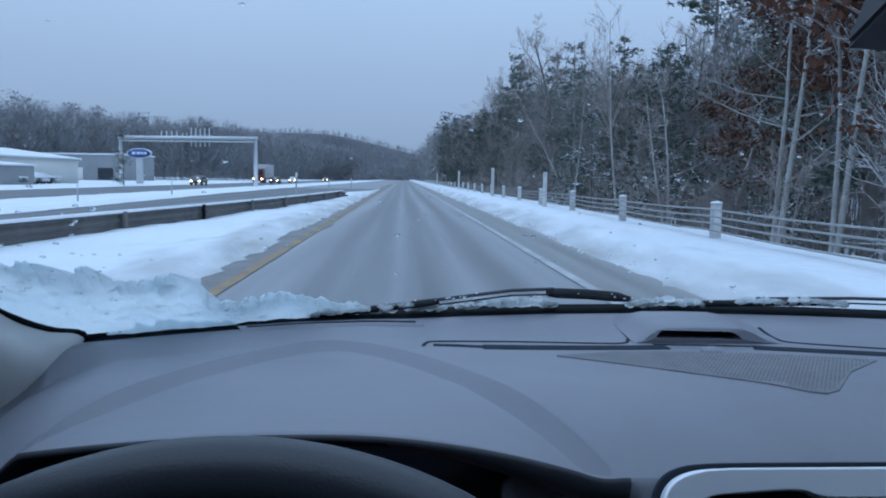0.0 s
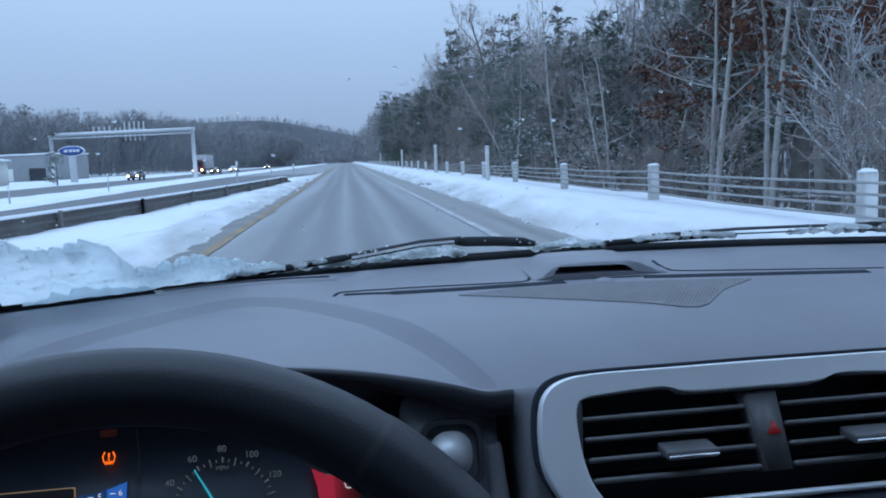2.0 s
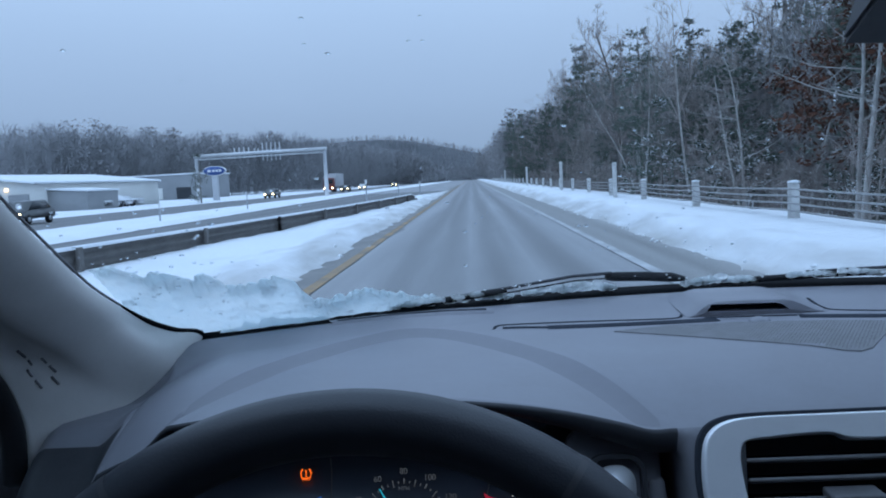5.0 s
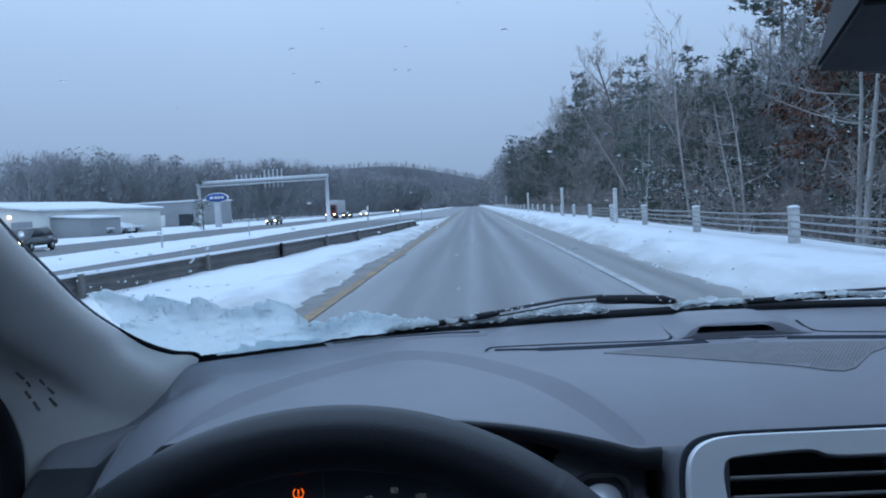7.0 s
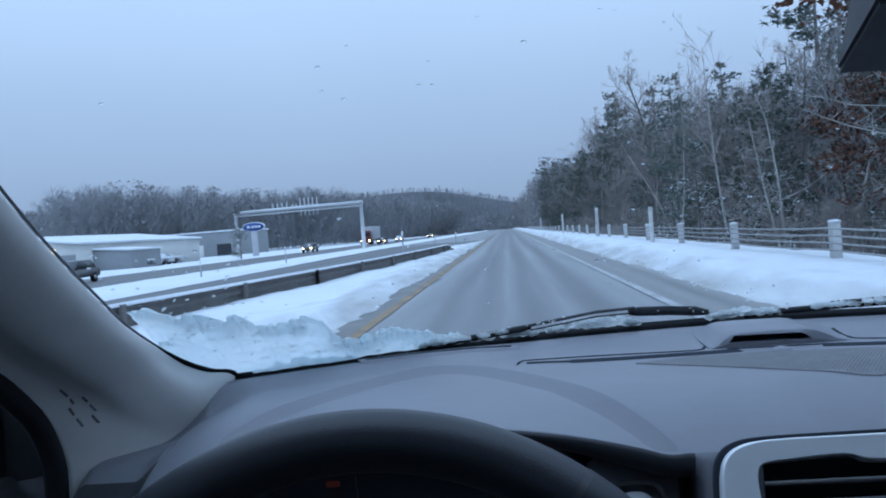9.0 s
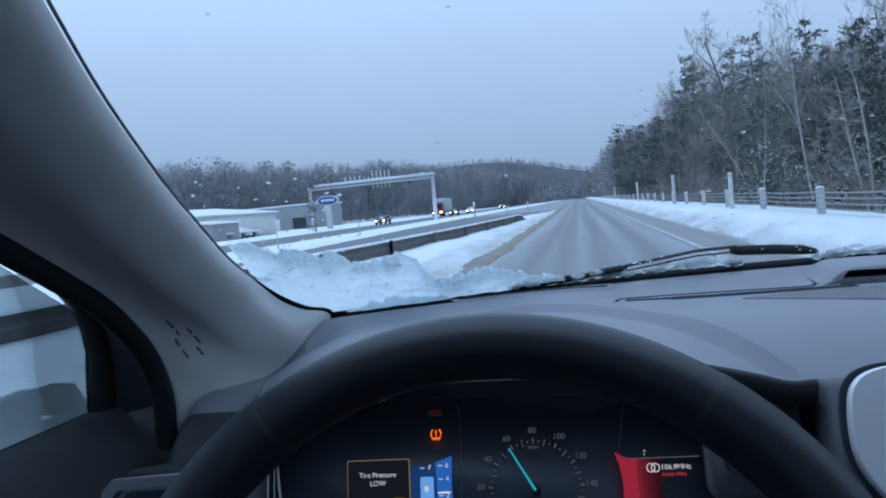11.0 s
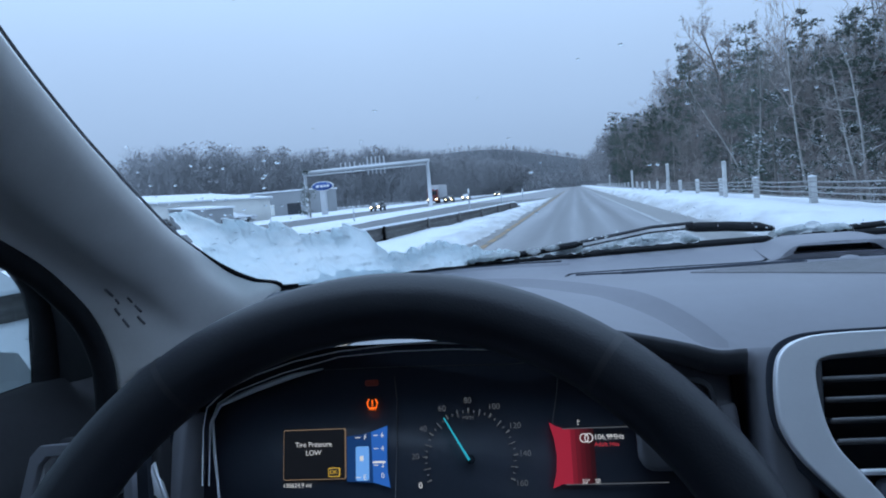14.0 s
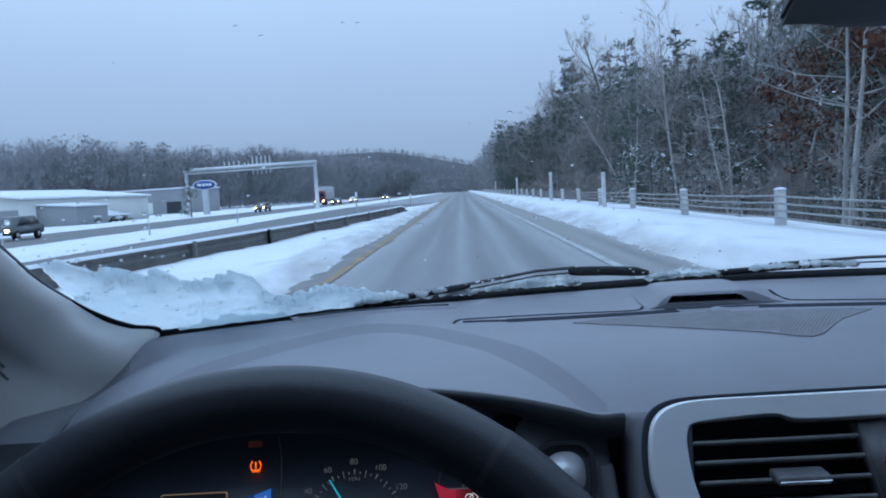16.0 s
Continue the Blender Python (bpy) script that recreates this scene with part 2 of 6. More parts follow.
for _m, _w in ((M_SNOWCLUMP, 0.66), (M_HEAP, 0.66), (M_ICE, 0.7), (M_FLAKE, 0.9)):
    _n, _l = _m.node_tree.nodes, _m.node_tree.links
    _b = _n["Principled BSDF"]
    _t, _x = _n.new("ShaderNodeBsdfTranslucent"), _n.new("ShaderNodeMixShader")
    _l.new(_b.inputs["Base Color"].links[0].from_socket, _t.inputs["Color"])
    _x.inputs["Fac"].default_value = _w
    _l.new(_b.outputs[0], _x.inputs[1])
    _l.new(_t.outputs[0], _x.inputs[2])
    _l.new(_x.outputs[0], _n["Material Output"].inputs["Surface"])
M_STEEL = material("galvanised_steel", (0.42, 0.44, 0.46), 0.5, 0.6, 0.5, (0.34, 0.36, 0.38), 3, 0.5, 0.2, 60)
M_RUST = material("weathered_rail", (0.115, 0.110, 0.106), 0.7, 0.2, 0.35, (0.18, 0.172, 0.165), 2.5, 0.6, 0.3, 40, snow=0.25)
M_POST = material("painted_concrete_post", (0.62, 0.63, 0.63), 0.8, 0, 0.3, (0.48, 0.48, 0.47), 5, 0.6, 0.4, 30, snow=0.3, island=0.1)
M_CABLE = material("snowy_cable", (0.40, 0.40, 0.40), 0.7, 0.2, 0.3, (0.28, 0.28, 0.28), 6, 0.6)
M_TWIG = material("twigs", (0.26, 0.225, 0.21), 0.9, 0, 0.2, (0.31, 0.275, 0.26), 2.0, 0.5, snow=0.2, island=0.25)
M_BARK = material("bark", (0.18, 0.165, 0.15), 0.95, 0, 0.15, (0.24, 0.225, 0.21), 2.2, 0.6, 0.8, 22, snow=0.25, island=0.3)
M_FROSTBARK = material("snowed_bark", (0.20, 0.185, 0.175), 0.95, 0, 0.15, (0.28, 0.27, 0.26), 2.2, 0.6, 0.6, 22, snow=0.45, island=0.15)
M_FROSTTWIG = material("snowed_twigs", (0.34, 0.33, 0.33), 0.9, 0, 0.2, (0.50, 0.50, 0.51), 2.0, 0.6, snow=0.7, island=0.15)
M_BIRCH = material("birch_bark", (0.50, 0.49, 0.475), 0.8, 0, 0.25, (0.22, 0.20, 0.18), 3.5, 0.42, 0.5, 30, island=0.12)
M_NEEDLE = material("pine_needles", (0.094, 0.124, 0.106), 0.75, 0, 0.25, (0.125, 0.152, 0.128), 1.5, 0.6, snow=0.02, island=0.3)
M_NEEDLESNOW = material("snowy_needles", (0.05, 0.07, 0.055), 0.75, 0, 0.25, (0.08, 0.1, 0.085), 1.5, 0.6, snow=0.55, island=0.2)
M_OAKLEAF = material("dry_oak_leaves", (0.15, 0.062, 0.038), 0.8, 0, 0.2, (0.09, 0.042, 0.03), 2.0, 0.6, snow=0.1, island=0.2)
# base colour paled to carry the haze over distant trees
M_FARWOOD = material("hazed_far_wood", (0.24, 0.24, 0.25), 0.95, 0, 0.1, (0.31, 0.31, 0.32), 0.05, 0.6)
M_NEARWOOD = material("wood_thicket", (0.22, 0.21, 0.212), 0.95, 0, 0.1, (0.30, 0.293, 0.295), 0.08, 0.6)
M_HILL = material("wooded_hill", (0.085, 0.088, 0.094), 0.95, 0, 0.1, (0.13, 0.133, 0.14), 0.02, 0.6, 0.9, 0.2)
M_SIDING = material("white_siding", (0.66, 0.66, 0.63), 0.7, 0, 0.3, (0.58, 0.58, 0.56), 0.4, 0.5, 0.2, 6)
M_GREYWALL = material("grey_block_wall", (0.30, 0.31, 0.32), 0.85, 0, 0.2, (0.24, 0.25, 0.26), 0.2, 0.5, 0.2, 4)
M_DARKGLASS = material("dark_window", (0.02, 0.024, 0.03), 0.15, 0, 0.5, (0.03, 0.035, 0.04), 2, 0.4)
M_LAMP = material("warm_lamp", (0.9, 0.8, 0.6), 0.5, emit=(1.0, 0.72, 0.40), emit_power=3.0)
M_HEADLAMP = material("headlamp", (0.9, 0.85, 0.7), 0.4, emit=(1.0, 0.80, 0.42), emit_power=9.0)
M_SIGNBLUE = material("sign_blue", (0.02, 0.07, 0.26), 0.4, 0, 0.5, (0.03, 0.09, 0.30), 1.0, 0.4)
M_SIGNWHITE = material("sign_white", (0.75, 0.76, 0.76), 0.5, 0, 0.4, (0.65, 0.66, 0.67), 1.0, 0.4)
M_GANTRY = material("gantry_aluminium", (0.62, 0.63, 0.64), 0.55, 0.3, 0.5, (0.52, 0.53, 0.55), 0.8, 0.5, 0.15, 10)
M_SIGNBACK = material("sign_back", (0.30, 0.32, 0.34), 0.5, 0.5, 0.5, (0.24, 0.26, 0.28), 1.0, 0.4)
M_CARPAINT = material("car_paint", (0.05, 0.055, 0.06), 0.3, 0.3, 0.5, (0.09, 0.095, 0.10), 1.2, 0.5, snow=0.12, island=0.4)
M_CARWHITE = material("car_paint_white", (0.6, 0.61, 0.62), 0.35, 0.0, 0.5, (0.5, 0.5, 0.5), 1.2, 0.5)
M_TRUCKRED = material("truck_red", (0.20, 0.032, 0.026), 0.35, 0.0, 0.5, (0.14, 0.03, 0.025), 1.2, 0.5)
M_TRAILER = material("trailer_grey", (0.5, 0.51, 0.53), 0.5, 0.0, 0.4, (0.4, 0.41, 0.43), 0.5, 0.5)
M_CARD = material("freshener_card", (0.008, 0.008, 0.010), 0.7, 0, 0.2, (0.012, 0.012, 0.014), 30, 0.4)
M_CARDGREY = material("freshener_label", (0.055, 0.05, 0.048), 0.8, 0, 0.2, (0.04, 0.036, 0.035), 60, 0.4)
M_CARDEDGE = material("card_edge", (0.35, 0.35, 0.34), 0.9)
M_WINDSHIELD = glass_material("windscreen_glass", (0.97, 0.985, 0.99), 0.03)
M_SIDEGLASS = glass_material("side_glass", (0.40, 0.45, 0.46), 0.05)
# plain dark tint that cuts light from the unseen passenger window
M_DIMGLASS = glass_material("dimmed_side_glass", (0.23, 0.26, 0.27), 0.05)


def glow(name, col, power):
    return material(name, tuple(c * 0.15 for c in col), 0.5, emit=col, emit_power=power, amount=0.0)


G_WHITE, G_DIM = glow("display_white", (0.85, 0.88, 0.92), 0.55), glow("display_dim", (0.30, 0.33, 0.38), 0.17)
G_AMBER, G_AMBERDIM = glow("display_amber", (1.0, 0.15, 0.012), 1.1), glow("display_amber_dim", (0.22, 0.03, 0.02), 0.05)
G_BLUE, G_BLUELIGHT = glow("display_blue", (0.03, 0.16, 0.62), 0.55), glow("display_blue_light", (0.16, 0.42, 0.95), 0.65)
G_RED, G_REDTEXT = glow("display_red", (0.42, 0.02, 0.05), 0.55), glow("display_red_text", (0.75, 0.06, 0.09), 0.5)
G_CYAN, G_YELLOW = glow("needle_cyan", (0.03, 0.55, 0.75), 0.5), glow("display_yellow", (0.95, 0.62, 0.08), 0.5)


def road_material(name, dark, light, slush, tracks, line=0.0):
    """Wet asphalt with a film of slush between the wheel tracks; tracks are the x of their middles."""
    m = bpy.data.materials.new(name)
    m.use_nodes = True
    n, l = m.node_tree.nodes, m.node_tree.links
    b = n["Principled BSDF"]
    co, sep = n.new("ShaderNodeTexCoord"), n.new("ShaderNodeSeparateXYZ")
    l.new(co.outputs["Object"], sep.inputs[0])
    mp = n.new("ShaderNodeMapping")
    mp.inputs["Scale"].default_value = (2.2, 0.05, 1)
    l.new(co.outputs["Object"], mp.inputs["Vector"])
    streak, grain, patch = n.new("ShaderNodeTexNoise"), n.new("ShaderNodeTexNoise"), n.new("ShaderNodeTexNoise")
    streak.inputs["Scale"].default_value, streak.inputs["Detail"].default_value = 1.0, 6
    grain.inputs["Scale"].default_value, grain.inputs["Detail"].default_value = 30, 6
    patch.inputs["Scale"].default_value, patch.inputs["Detail"].default_value = 0.5, 5
    l.new(mp.outputs["Vector"], streak.inputs["Vector"])
    l.new(co.outputs["Object"], grain.inputs["Vector"])
    l.new(co.outputs["Object"], patch.inputs["Vector"])
    wob = n.new("ShaderNodeMath")
    wob.operation = "MULTIPLY_ADD"
    l.new(patch.outputs["Fac"], wob.inputs[0])
    wob.inputs[1].default_value = 0.16
    l.new(sep.outputs["X"], wob.inputs[2])
    near = None
    for t in tracks:
        d = n.new("ShaderNodeMath")
        d.operation = "SUBTRACT"
        l.new(wob.outputs[0], d.inputs[0])
        d.inputs[1].default_value = t + 0.08
        a = n.new("ShaderNodeMath")
        a.operation = "ABSOLUTE"
        l.new(d.outputs[0], a.inputs[0])
        if near is None:
            near = a
        else:
            mn = n.new("ShaderNodeMath")
            mn.operation = "MINIMUM"
            l.new(near.outputs[0], mn.inputs[0])
            l.new(a.outputs[0], mn.inputs[1])
            near = mn
    mr = n.new("ShaderNodeMapRange")
    mr.inputs["From Min"].default_value, mr.inputs["From Max"].default_value = 0.06, 0.42
    l.new(near.outputs[0], mr.inputs["Value"])
    st = n.new("ShaderNodeMapRange")
    st.inputs["From Min"].default_value, st.inputs["From Max"].default_value = 0.32, 0.72
    l.new(streak.outputs["Fac"], st.inputs["Value"])
    mul = n.new("ShaderNodeMath")
    mul.operation = "MULTIPLY_ADD"
    l.new(mr.outputs["Result"], mul.inputs[0])
    mul.inputs[1].default_value = 0.55
    mu2 = n.new("ShaderNodeMath")
    mu2.operation = "MULTIPLY"
    l.new(st.outputs["Result"], mu2.inputs[0])
    mu2.inputs[1].default_value = 0.5
    l.new(mu2.outputs[0], mul.inputs[2])
    m1, m2 = n.new("ShaderNodeMixRGB"), n.new("ShaderNodeMixRGB")
    m1.inputs["Color1"].default_value, m1.inputs["Color2"].default_value = (*dark, 1), (*light, 1)
    l.new(mul.outputs[0], m1.inputs["Fac"])
    g2 = n.new("ShaderNodeMapRange")
    g2.inputs["From Min"].default_value, g2.inputs["From Max"].default_value = 0.5, 0.8
    g2.inputs["To Max"].default_value = slush
    l.new(grain.outputs["Fac"], g2.inputs["Value"])
    l.new(g2.outputs["Result"], m2.inputs["Fac"])
    l.new(m1.outputs["Color"], m2.inputs["Color1"])
    m2.inputs["Color2"].default_value = (0.42, 0.42, 0.42, 1)
    l.new(m2.outputs["Color"], b.inputs["Base Color"])
    rr = n.new("ShaderNodeMapRange")
    rr.inputs["To Min"].default_value, rr.inputs["To Max"].default_value = 0.42, 0.72
    l.new(mul.outputs[0], rr.inputs["Value"])
    l.new(rr.outputs["Result"], b.inputs["Roughness"])
    bp = n.new("ShaderNodeBump")
    bp.inputs["Strength"].default_value, bp.inputs["Distance"].default_value = 0.3, 0.006
    l.new(grain.outputs["Fac"], bp.inputs["Height"])
    l.new(bp.outputs["Normal"], b.inputs["Normal"])
    return m


M_ROAD = road_material("wet_asphalt", (0.060, 0.062, 0.068), (0.30, 0.303, 0.315), 0.25, (-0.78, -0.35, 0.40, 1.25))
M_RAMP = road_material("ramp_asphalt", (0.065, 0.066, 0.07), (0.12, 0.122, 0.128), 0.3, (-9.6, -8.2))
M_FARROAD = road_material("far_asphalt", (0.07, 0.071, 0.075), (0.13, 0.132, 0.138), 0.3, (-30.5, -26.5, -23.0))
M_SHOULDER = road_material("slushy_shoulder", (0.12, 0.118, 0.115), (0.34, 0.338, 0.335), 0.5, (2.3, 2.62))
M_DIRTSNOW = material("dirty_slush", (0.085, 0.082, 0.08), 0.5, 0, 0.45, (0.21, 0.20, 0.19), 1.1, 0.5, 0.6, 18)
M_YELLOW = material("yellow_line_paint", (0.46, 0.28, 0.12), 0.7, 0, 0.3, (0.16, 0.14, 0.12), 1.2, 0.65, 0.3, 40)
M_WHITELINE = material("white_line_paint", (0.52, 0.53, 0.54), 0.7, 0, 0.3, (0.25, 0.25, 0.26), 1.0, 0.5, 0.3, 40)


def ground_material():
    """Snow, with spray and grit from the plough along both edges of the road."""
    m = material("roadside_snow", (0.75, 0.77, 0.79), 0.7, 0, 0.3, (0.65, 0.68, 0.72), 0.35, 0.5, 0.7, 6)
    n, l = m.node_tree.nodes, m.node_tree.links
    b = n["Principled BSDF"]
    clean = b.inputs["Base Color"].links[0].from_socket
    co, sep, grit, mp = n.new("ShaderNodeTexCoord"), n.new("ShaderNodeSeparateXYZ"), n.new("ShaderNodeTexNoise"), n.new("ShaderNodeMapping")
    l.new(co.outputs["Object"], sep.inputs[0])
    mp.inputs["Scale"].default_value = (1.6, 0.35, 1.0)
    l.new(co.outputs["Object"], mp.inputs["Vector"])
    l.new(mp.outputs["Vector"], grit.inputs["Vector"])
    grit.inputs["Scale"].default_value, grit.inputs["Detail"].default_value = 1.5, 8.0
    near = []
    for lo, hi in ((4.3, 2.9), (-3.9, -1.9)):
        r = n.new("ShaderNodeMapRange")
        r.inputs["From Min"].default_value, r.inputs["From Max"].default_value = lo, hi
        l.new(sep.outputs["X"], r.inputs["Value"])
        near.append(r)
    # the right bank's band ends where the road begins, the left one's on the other side
    mul = n.new("ShaderNodeMath")
    mul.operation = "MULTIPLY"
    l.new(near[0].outputs["Result"], mul.inputs[0])
    l.new(near[1].outputs["Result"], mul.inputs[1])
    fac = n.new("ShaderNodeMath")
    fac.operation = "MULTIPLY_ADD"
    l.new(grit.outputs["Fac"], fac.inputs[0])
    fac.inputs[1].default_value = 1.5
    l.new(mul.outputs[0], fac.inputs[2])
    mr = n.new("ShaderNodeMapRange")
    mr.inputs["From Min"].default_value, mr.inputs["From Max"].default_value, mr.inputs["To Max"].default_value = 1.15, 1.95, 0.8
    l.new(fac.outputs[0], mr.inputs["Value"])
    mix = n.new("ShaderNodeMixRGB")
    mix.inputs["Color2"].default_value = (0.30, 0.285, 0.265, 1)
    l.new(mr.outputs["Result"], mix.inputs["Fac"])
    l.new(clean, mix.inputs["Color1"])
    l.new(mix.outputs["Color"], b.inputs["Base Color"])
    return m


M_GROUND = ground_material()


# ---------------------------------------------------------------- ground, roads
def ramp_right(y):
    return lerp(-7.2, -2.6, sstep(14, 78, y)) if y < 78 else -2.0


def ramp_left(y):
    return -10.2 - 0.8 * sstep(10, 60, y) + 1.6 * sstep(80, 200, y)


def road_left(y):
    return -2.0 + 0.20 * nz(0.0, y * 0.22, 3.0) + 0.10 * nz(0.0, y * 0.9, 5.0) + 0.05 * nz(0.0, y * 2.6, 7.0)


def road_right(y):
    return 2.88 + 0.20 * nz(5.0, y * 0.2, 1.0) + 0.12 * nz(5.0, y * 0.8, 2.0) + 0.06 * nz(5.0, y * 2.4, 4.0)


def left_level(x):
    return -0.45 * sstep(-10.5, -15.5, x)


def ground_z(x, y):
    rough = 0.05 * nz(x * 0.5, y * 0.3) + 0.022 * nz(x * 1.9, y * 1.6, 4.0)
    if x > 0:
        e = x - road_right(y)
        if e < 0:
            return -0.05
        z = 0.27 * sstep(0.0, 0.75, e) + 0.06 * sstep(0.4, 1.6, e) + (0.4 + 0.6 * sstep(0, 0.7, e)) * rough
        z += 0.05 * nz(x * 2.6, y * 2.2, 9.0) * sstep(0.0, 0.3, e) * (1 - sstep(0.8, 1.6, e))
        return z - 1.75 * sstep(5.0, 9.5, x) + 2.4 * sstep(22, 90, x)
    e = road_left(y) - x
    if e < 0:
        return -0.05
    rr, rl = ramp_right(y), ramp_left(y)
    if y > 78 and x > rl:
        return -0.05
    if rl < x < rr:
        return -0.05 - 0.0 * x
    z = left_level(x)
    if x >= rr:
        w = max(0.3, rr * -1 - 2.0)
        k = min(1.0, w / 2.5)
        return 0.17 * k * sstep(0.0, 0.5, e) * sstep(0.0, 0.5, x - rr) + k * rough
    d = rl - x
    z += 0.16 * sstep(0, 0.6, d) + rough
    if -34.5 < x < -20.5:
        return left_level(x) - 0.05
    z *= 1.0
    if x < -34.5:
        z = -0.45 + 0.18 * sstep(-34.5, -35.5, x) + rough
        z += 2.0 * sstep(-110, -400, x)
    return z


def stops(*spans):
    out = []
    for a, b, s in spans:
        k = max(1, int(round((b - a) / s)))
        out += [lerp(a, b, i / k) for i in range(k)]
    return out + [spans[-1][1]]


gx = stops((-2600, -400, 275), (-400, -60, 20), (-60, -36, 4), (-36, -33, 0.5), (-33, -22, 5.5), (-22, -19, 0.5), (-19, -12, 0.7), (-12, -1.5, 0.25),
           (-1.5, 2.5, 2.0), (2.5, 6.0, 0.14), (6.0, 12, 0.5), (12, 70, 4), (70, 400, 55), (400, 2600, 275))
gy = stops((-300, -20, 20), (-20, 2, 1.0), (2, 45, 0.33), (45, 110, 0.8), (110, 300, 4), (300, 900, 30), (900, 3500, 200))
ground = piece("ground", grid_mesh("ground", [[(x, y, ground_z(x, y)) for x in gx] for y in gy], M_GROUND))
tagged(ground, "snow-covered ground with ploughed banks beside the road", "ground", kind="structure")


def strip(name, left, right, ys, z, mat, label, cols=4, kind="structure", category="road"):
    rows = []
    for y in ys:
        a, b = left(y), right(y)
        rows.append([(lerp(a, b, i / cols), y, z(lerp(a, b, i / cols), y)) for i in range(cols + 1)])
    return tagged(piece(name, grid_mesh(name, rows, mat)), label, category, kind=kind)


YS = stops((-60, 0, 5), (0, 60, 0.5), (60, 140, 2), (140, 400, 10), (400, 2500, 150))
strip("road", lambda y: -2.6 if y < 78 else ramp_left(y) - 0.3, lambda y: 3.4, YS, lambda x, y: 0.0, M_ROAD,
      "wet dark asphalt carriageway with slushy wheel tracks", 12)
strip("road_ramp", lambda y: ramp_left(y) - 0.5, lambda y: ramp_right(y) + 0.35, [y for y in YS if y <= 78], lambda x, y: 0.012, M_RAMP,
      "slip road of wet asphalt between snow verges")
strip("road_far", lambda y: -34.6, lambda y: -20.4, YS, lambda x, y: -0.44, M_FARROAD, "far carriageway of wet asphalt across the snow")


def ragged(a, k, f, seed):
    return lambda y: a + k * nz(seed, y * f, 1.7) + k * 0.5 * nz(seed + 4, y * f * 4, 2.2)


strip("pavement_shoulder", lambda y: 2.14, lambda y: 3.45, YS, lambda x, y: 0.006, M_SHOULDER, "slush-covered asphalt shoulder beside the snow bank", 6, category="shoulder")
strip("slush_edge", lambda y: -2.5, ragged(-1.66, 0.16, 0.35, 11), [y for y in YS if y < 140], lambda x, y: 0.006, M_DIRTSNOW,
      "brown dirty slush along the yellow edge line", 4, category="slush")
strip("edge_line_yellow", lambda y: -1.78, lambda y: -1.64, [y for y in YS if y < 300], lambda x, y: 0.011, M_YELLOW, "worn yellow edge line on wet asphalt", 1, category="road marking")
strip("edge_line_white", lambda y: 2.0, lambda y: 2.13, [y for y in YS if y < 500], lambda x, y: 0.011, M_WHITELINE, "worn white edge line on wet asphalt", 1, category="road marking")
for k in range(7):
    y0 = 84 + 12 * k
    strip("lane_dash", lambda y: -2.4, lambda y: -2.26, [y0, y0 + 1.5, y0 + 3.0], lambda x, y: 0.011, M_WHITELINE, "worn white lane dash", 1, category="road marking")

# snow chunks thrown up along the right bank and the left verge
rnd = random.Random(5)
cv, cf = [], []
for k in range(240):
    y = rnd.uniform(4, 60)
    x = road_right(y) + abs(rnd.gauss(0.10, 0.14)) if rnd.random() < 0.7 else road_left(y) - abs(rnd.gauss(0.05, 0.2))
    s = rnd.uniform(0.012, 0.045)
    z = ground_z(x, y) if abs(x) > 2.2 else 0.0
    b = len(cv)
    dirs = [(1, 0, 0), (-1, 0, 0), (0, 1, 0), (0, -1, 0), (0, 0, 1), (0, 0, -1)]
    for d in dirs:
        q = s * rnd.uniform(0.6, 1.3)
        cv.append((x + d[0] * q, y + d[1] * q, max(z, 0) + s * 0.3 + d[2] * q * 0.8))
    for f in ((0, 2, 4), (2, 1, 4), (1, 3, 4), (3, 0, 4), (2, 0, 5), (1, 2, 5), (3, 1, 5), (0, 3, 5)):
        cf.append(tuple(b + i for i in f))
tagged(piece("snow_chunks", mesh_of("snow_chunks", cv, cf, M_SNOW)), "loose lumps of ploughed snow", "snow", kind="stuff")

# ---------------------------------------------------------------- roadside fence on the right
FX = 4.62
fence = thing("cable_fence", "white posts with snow-dusted cables, half buried in snow", "fence")
post_bm = new_block((0.14, 0.14, 0.85), pose(0, 0, 0.06), 0.02, 2, 0.94)
post_me = part("post", post_bm, M_POST, fence).data
first_post = [o for o in fence.children][0]
PY = [-3.2 + 4.9 * k for k in range(36)]
tops = []
for k, y in enumerate(PY):
    z = ground_z(FX, y)
    m = pose(FX, y, z + 0.02, 2 * nz(k * 1.7, 2), 2 * nz(k * 2.3, 7), 4 * nz(k, 3))
    ob = first_post if k == 0 else piece("post", post_me, fence)
    ob.matrix_basis = m
    tops.append(z)
for k, y in enumerate(PY[:16]):
    bm = bmesh.new()
    bmesh.ops.create_icosphere(bm, subdivisions=2, radius=0.088)
    for v in bm.verts:
        v.co = Vector((v.co.x, v.co.y, max(v.co.z, -0.01) * 0.4)) * (1 + 0.15 * nz(v.co.x * 9 + k, v.co.y * 9))
    bmesh.ops.translate(bm, verts=bm.verts, vec=(FX, y, tops[k] + 0.50))
    part("snow_cap", bm, M_SNOW, fence, "cap of fresh snow")
for h in (0.12, 0.22, 0.32, 0.42):
    pts = []
    for k in range(len(PY) - 1):
        for s in range(4):
            y = lerp(PY[k], PY[k + 1], s / 4)
            pts.append((FX - 0.11, y, lerp(tops[k], tops[k + 1], s / 4) + h - 0.02 * math.sin(math.pi * s / 4)))
    tube("cable", pts, 0.014, M_CABLE, fence, 5)

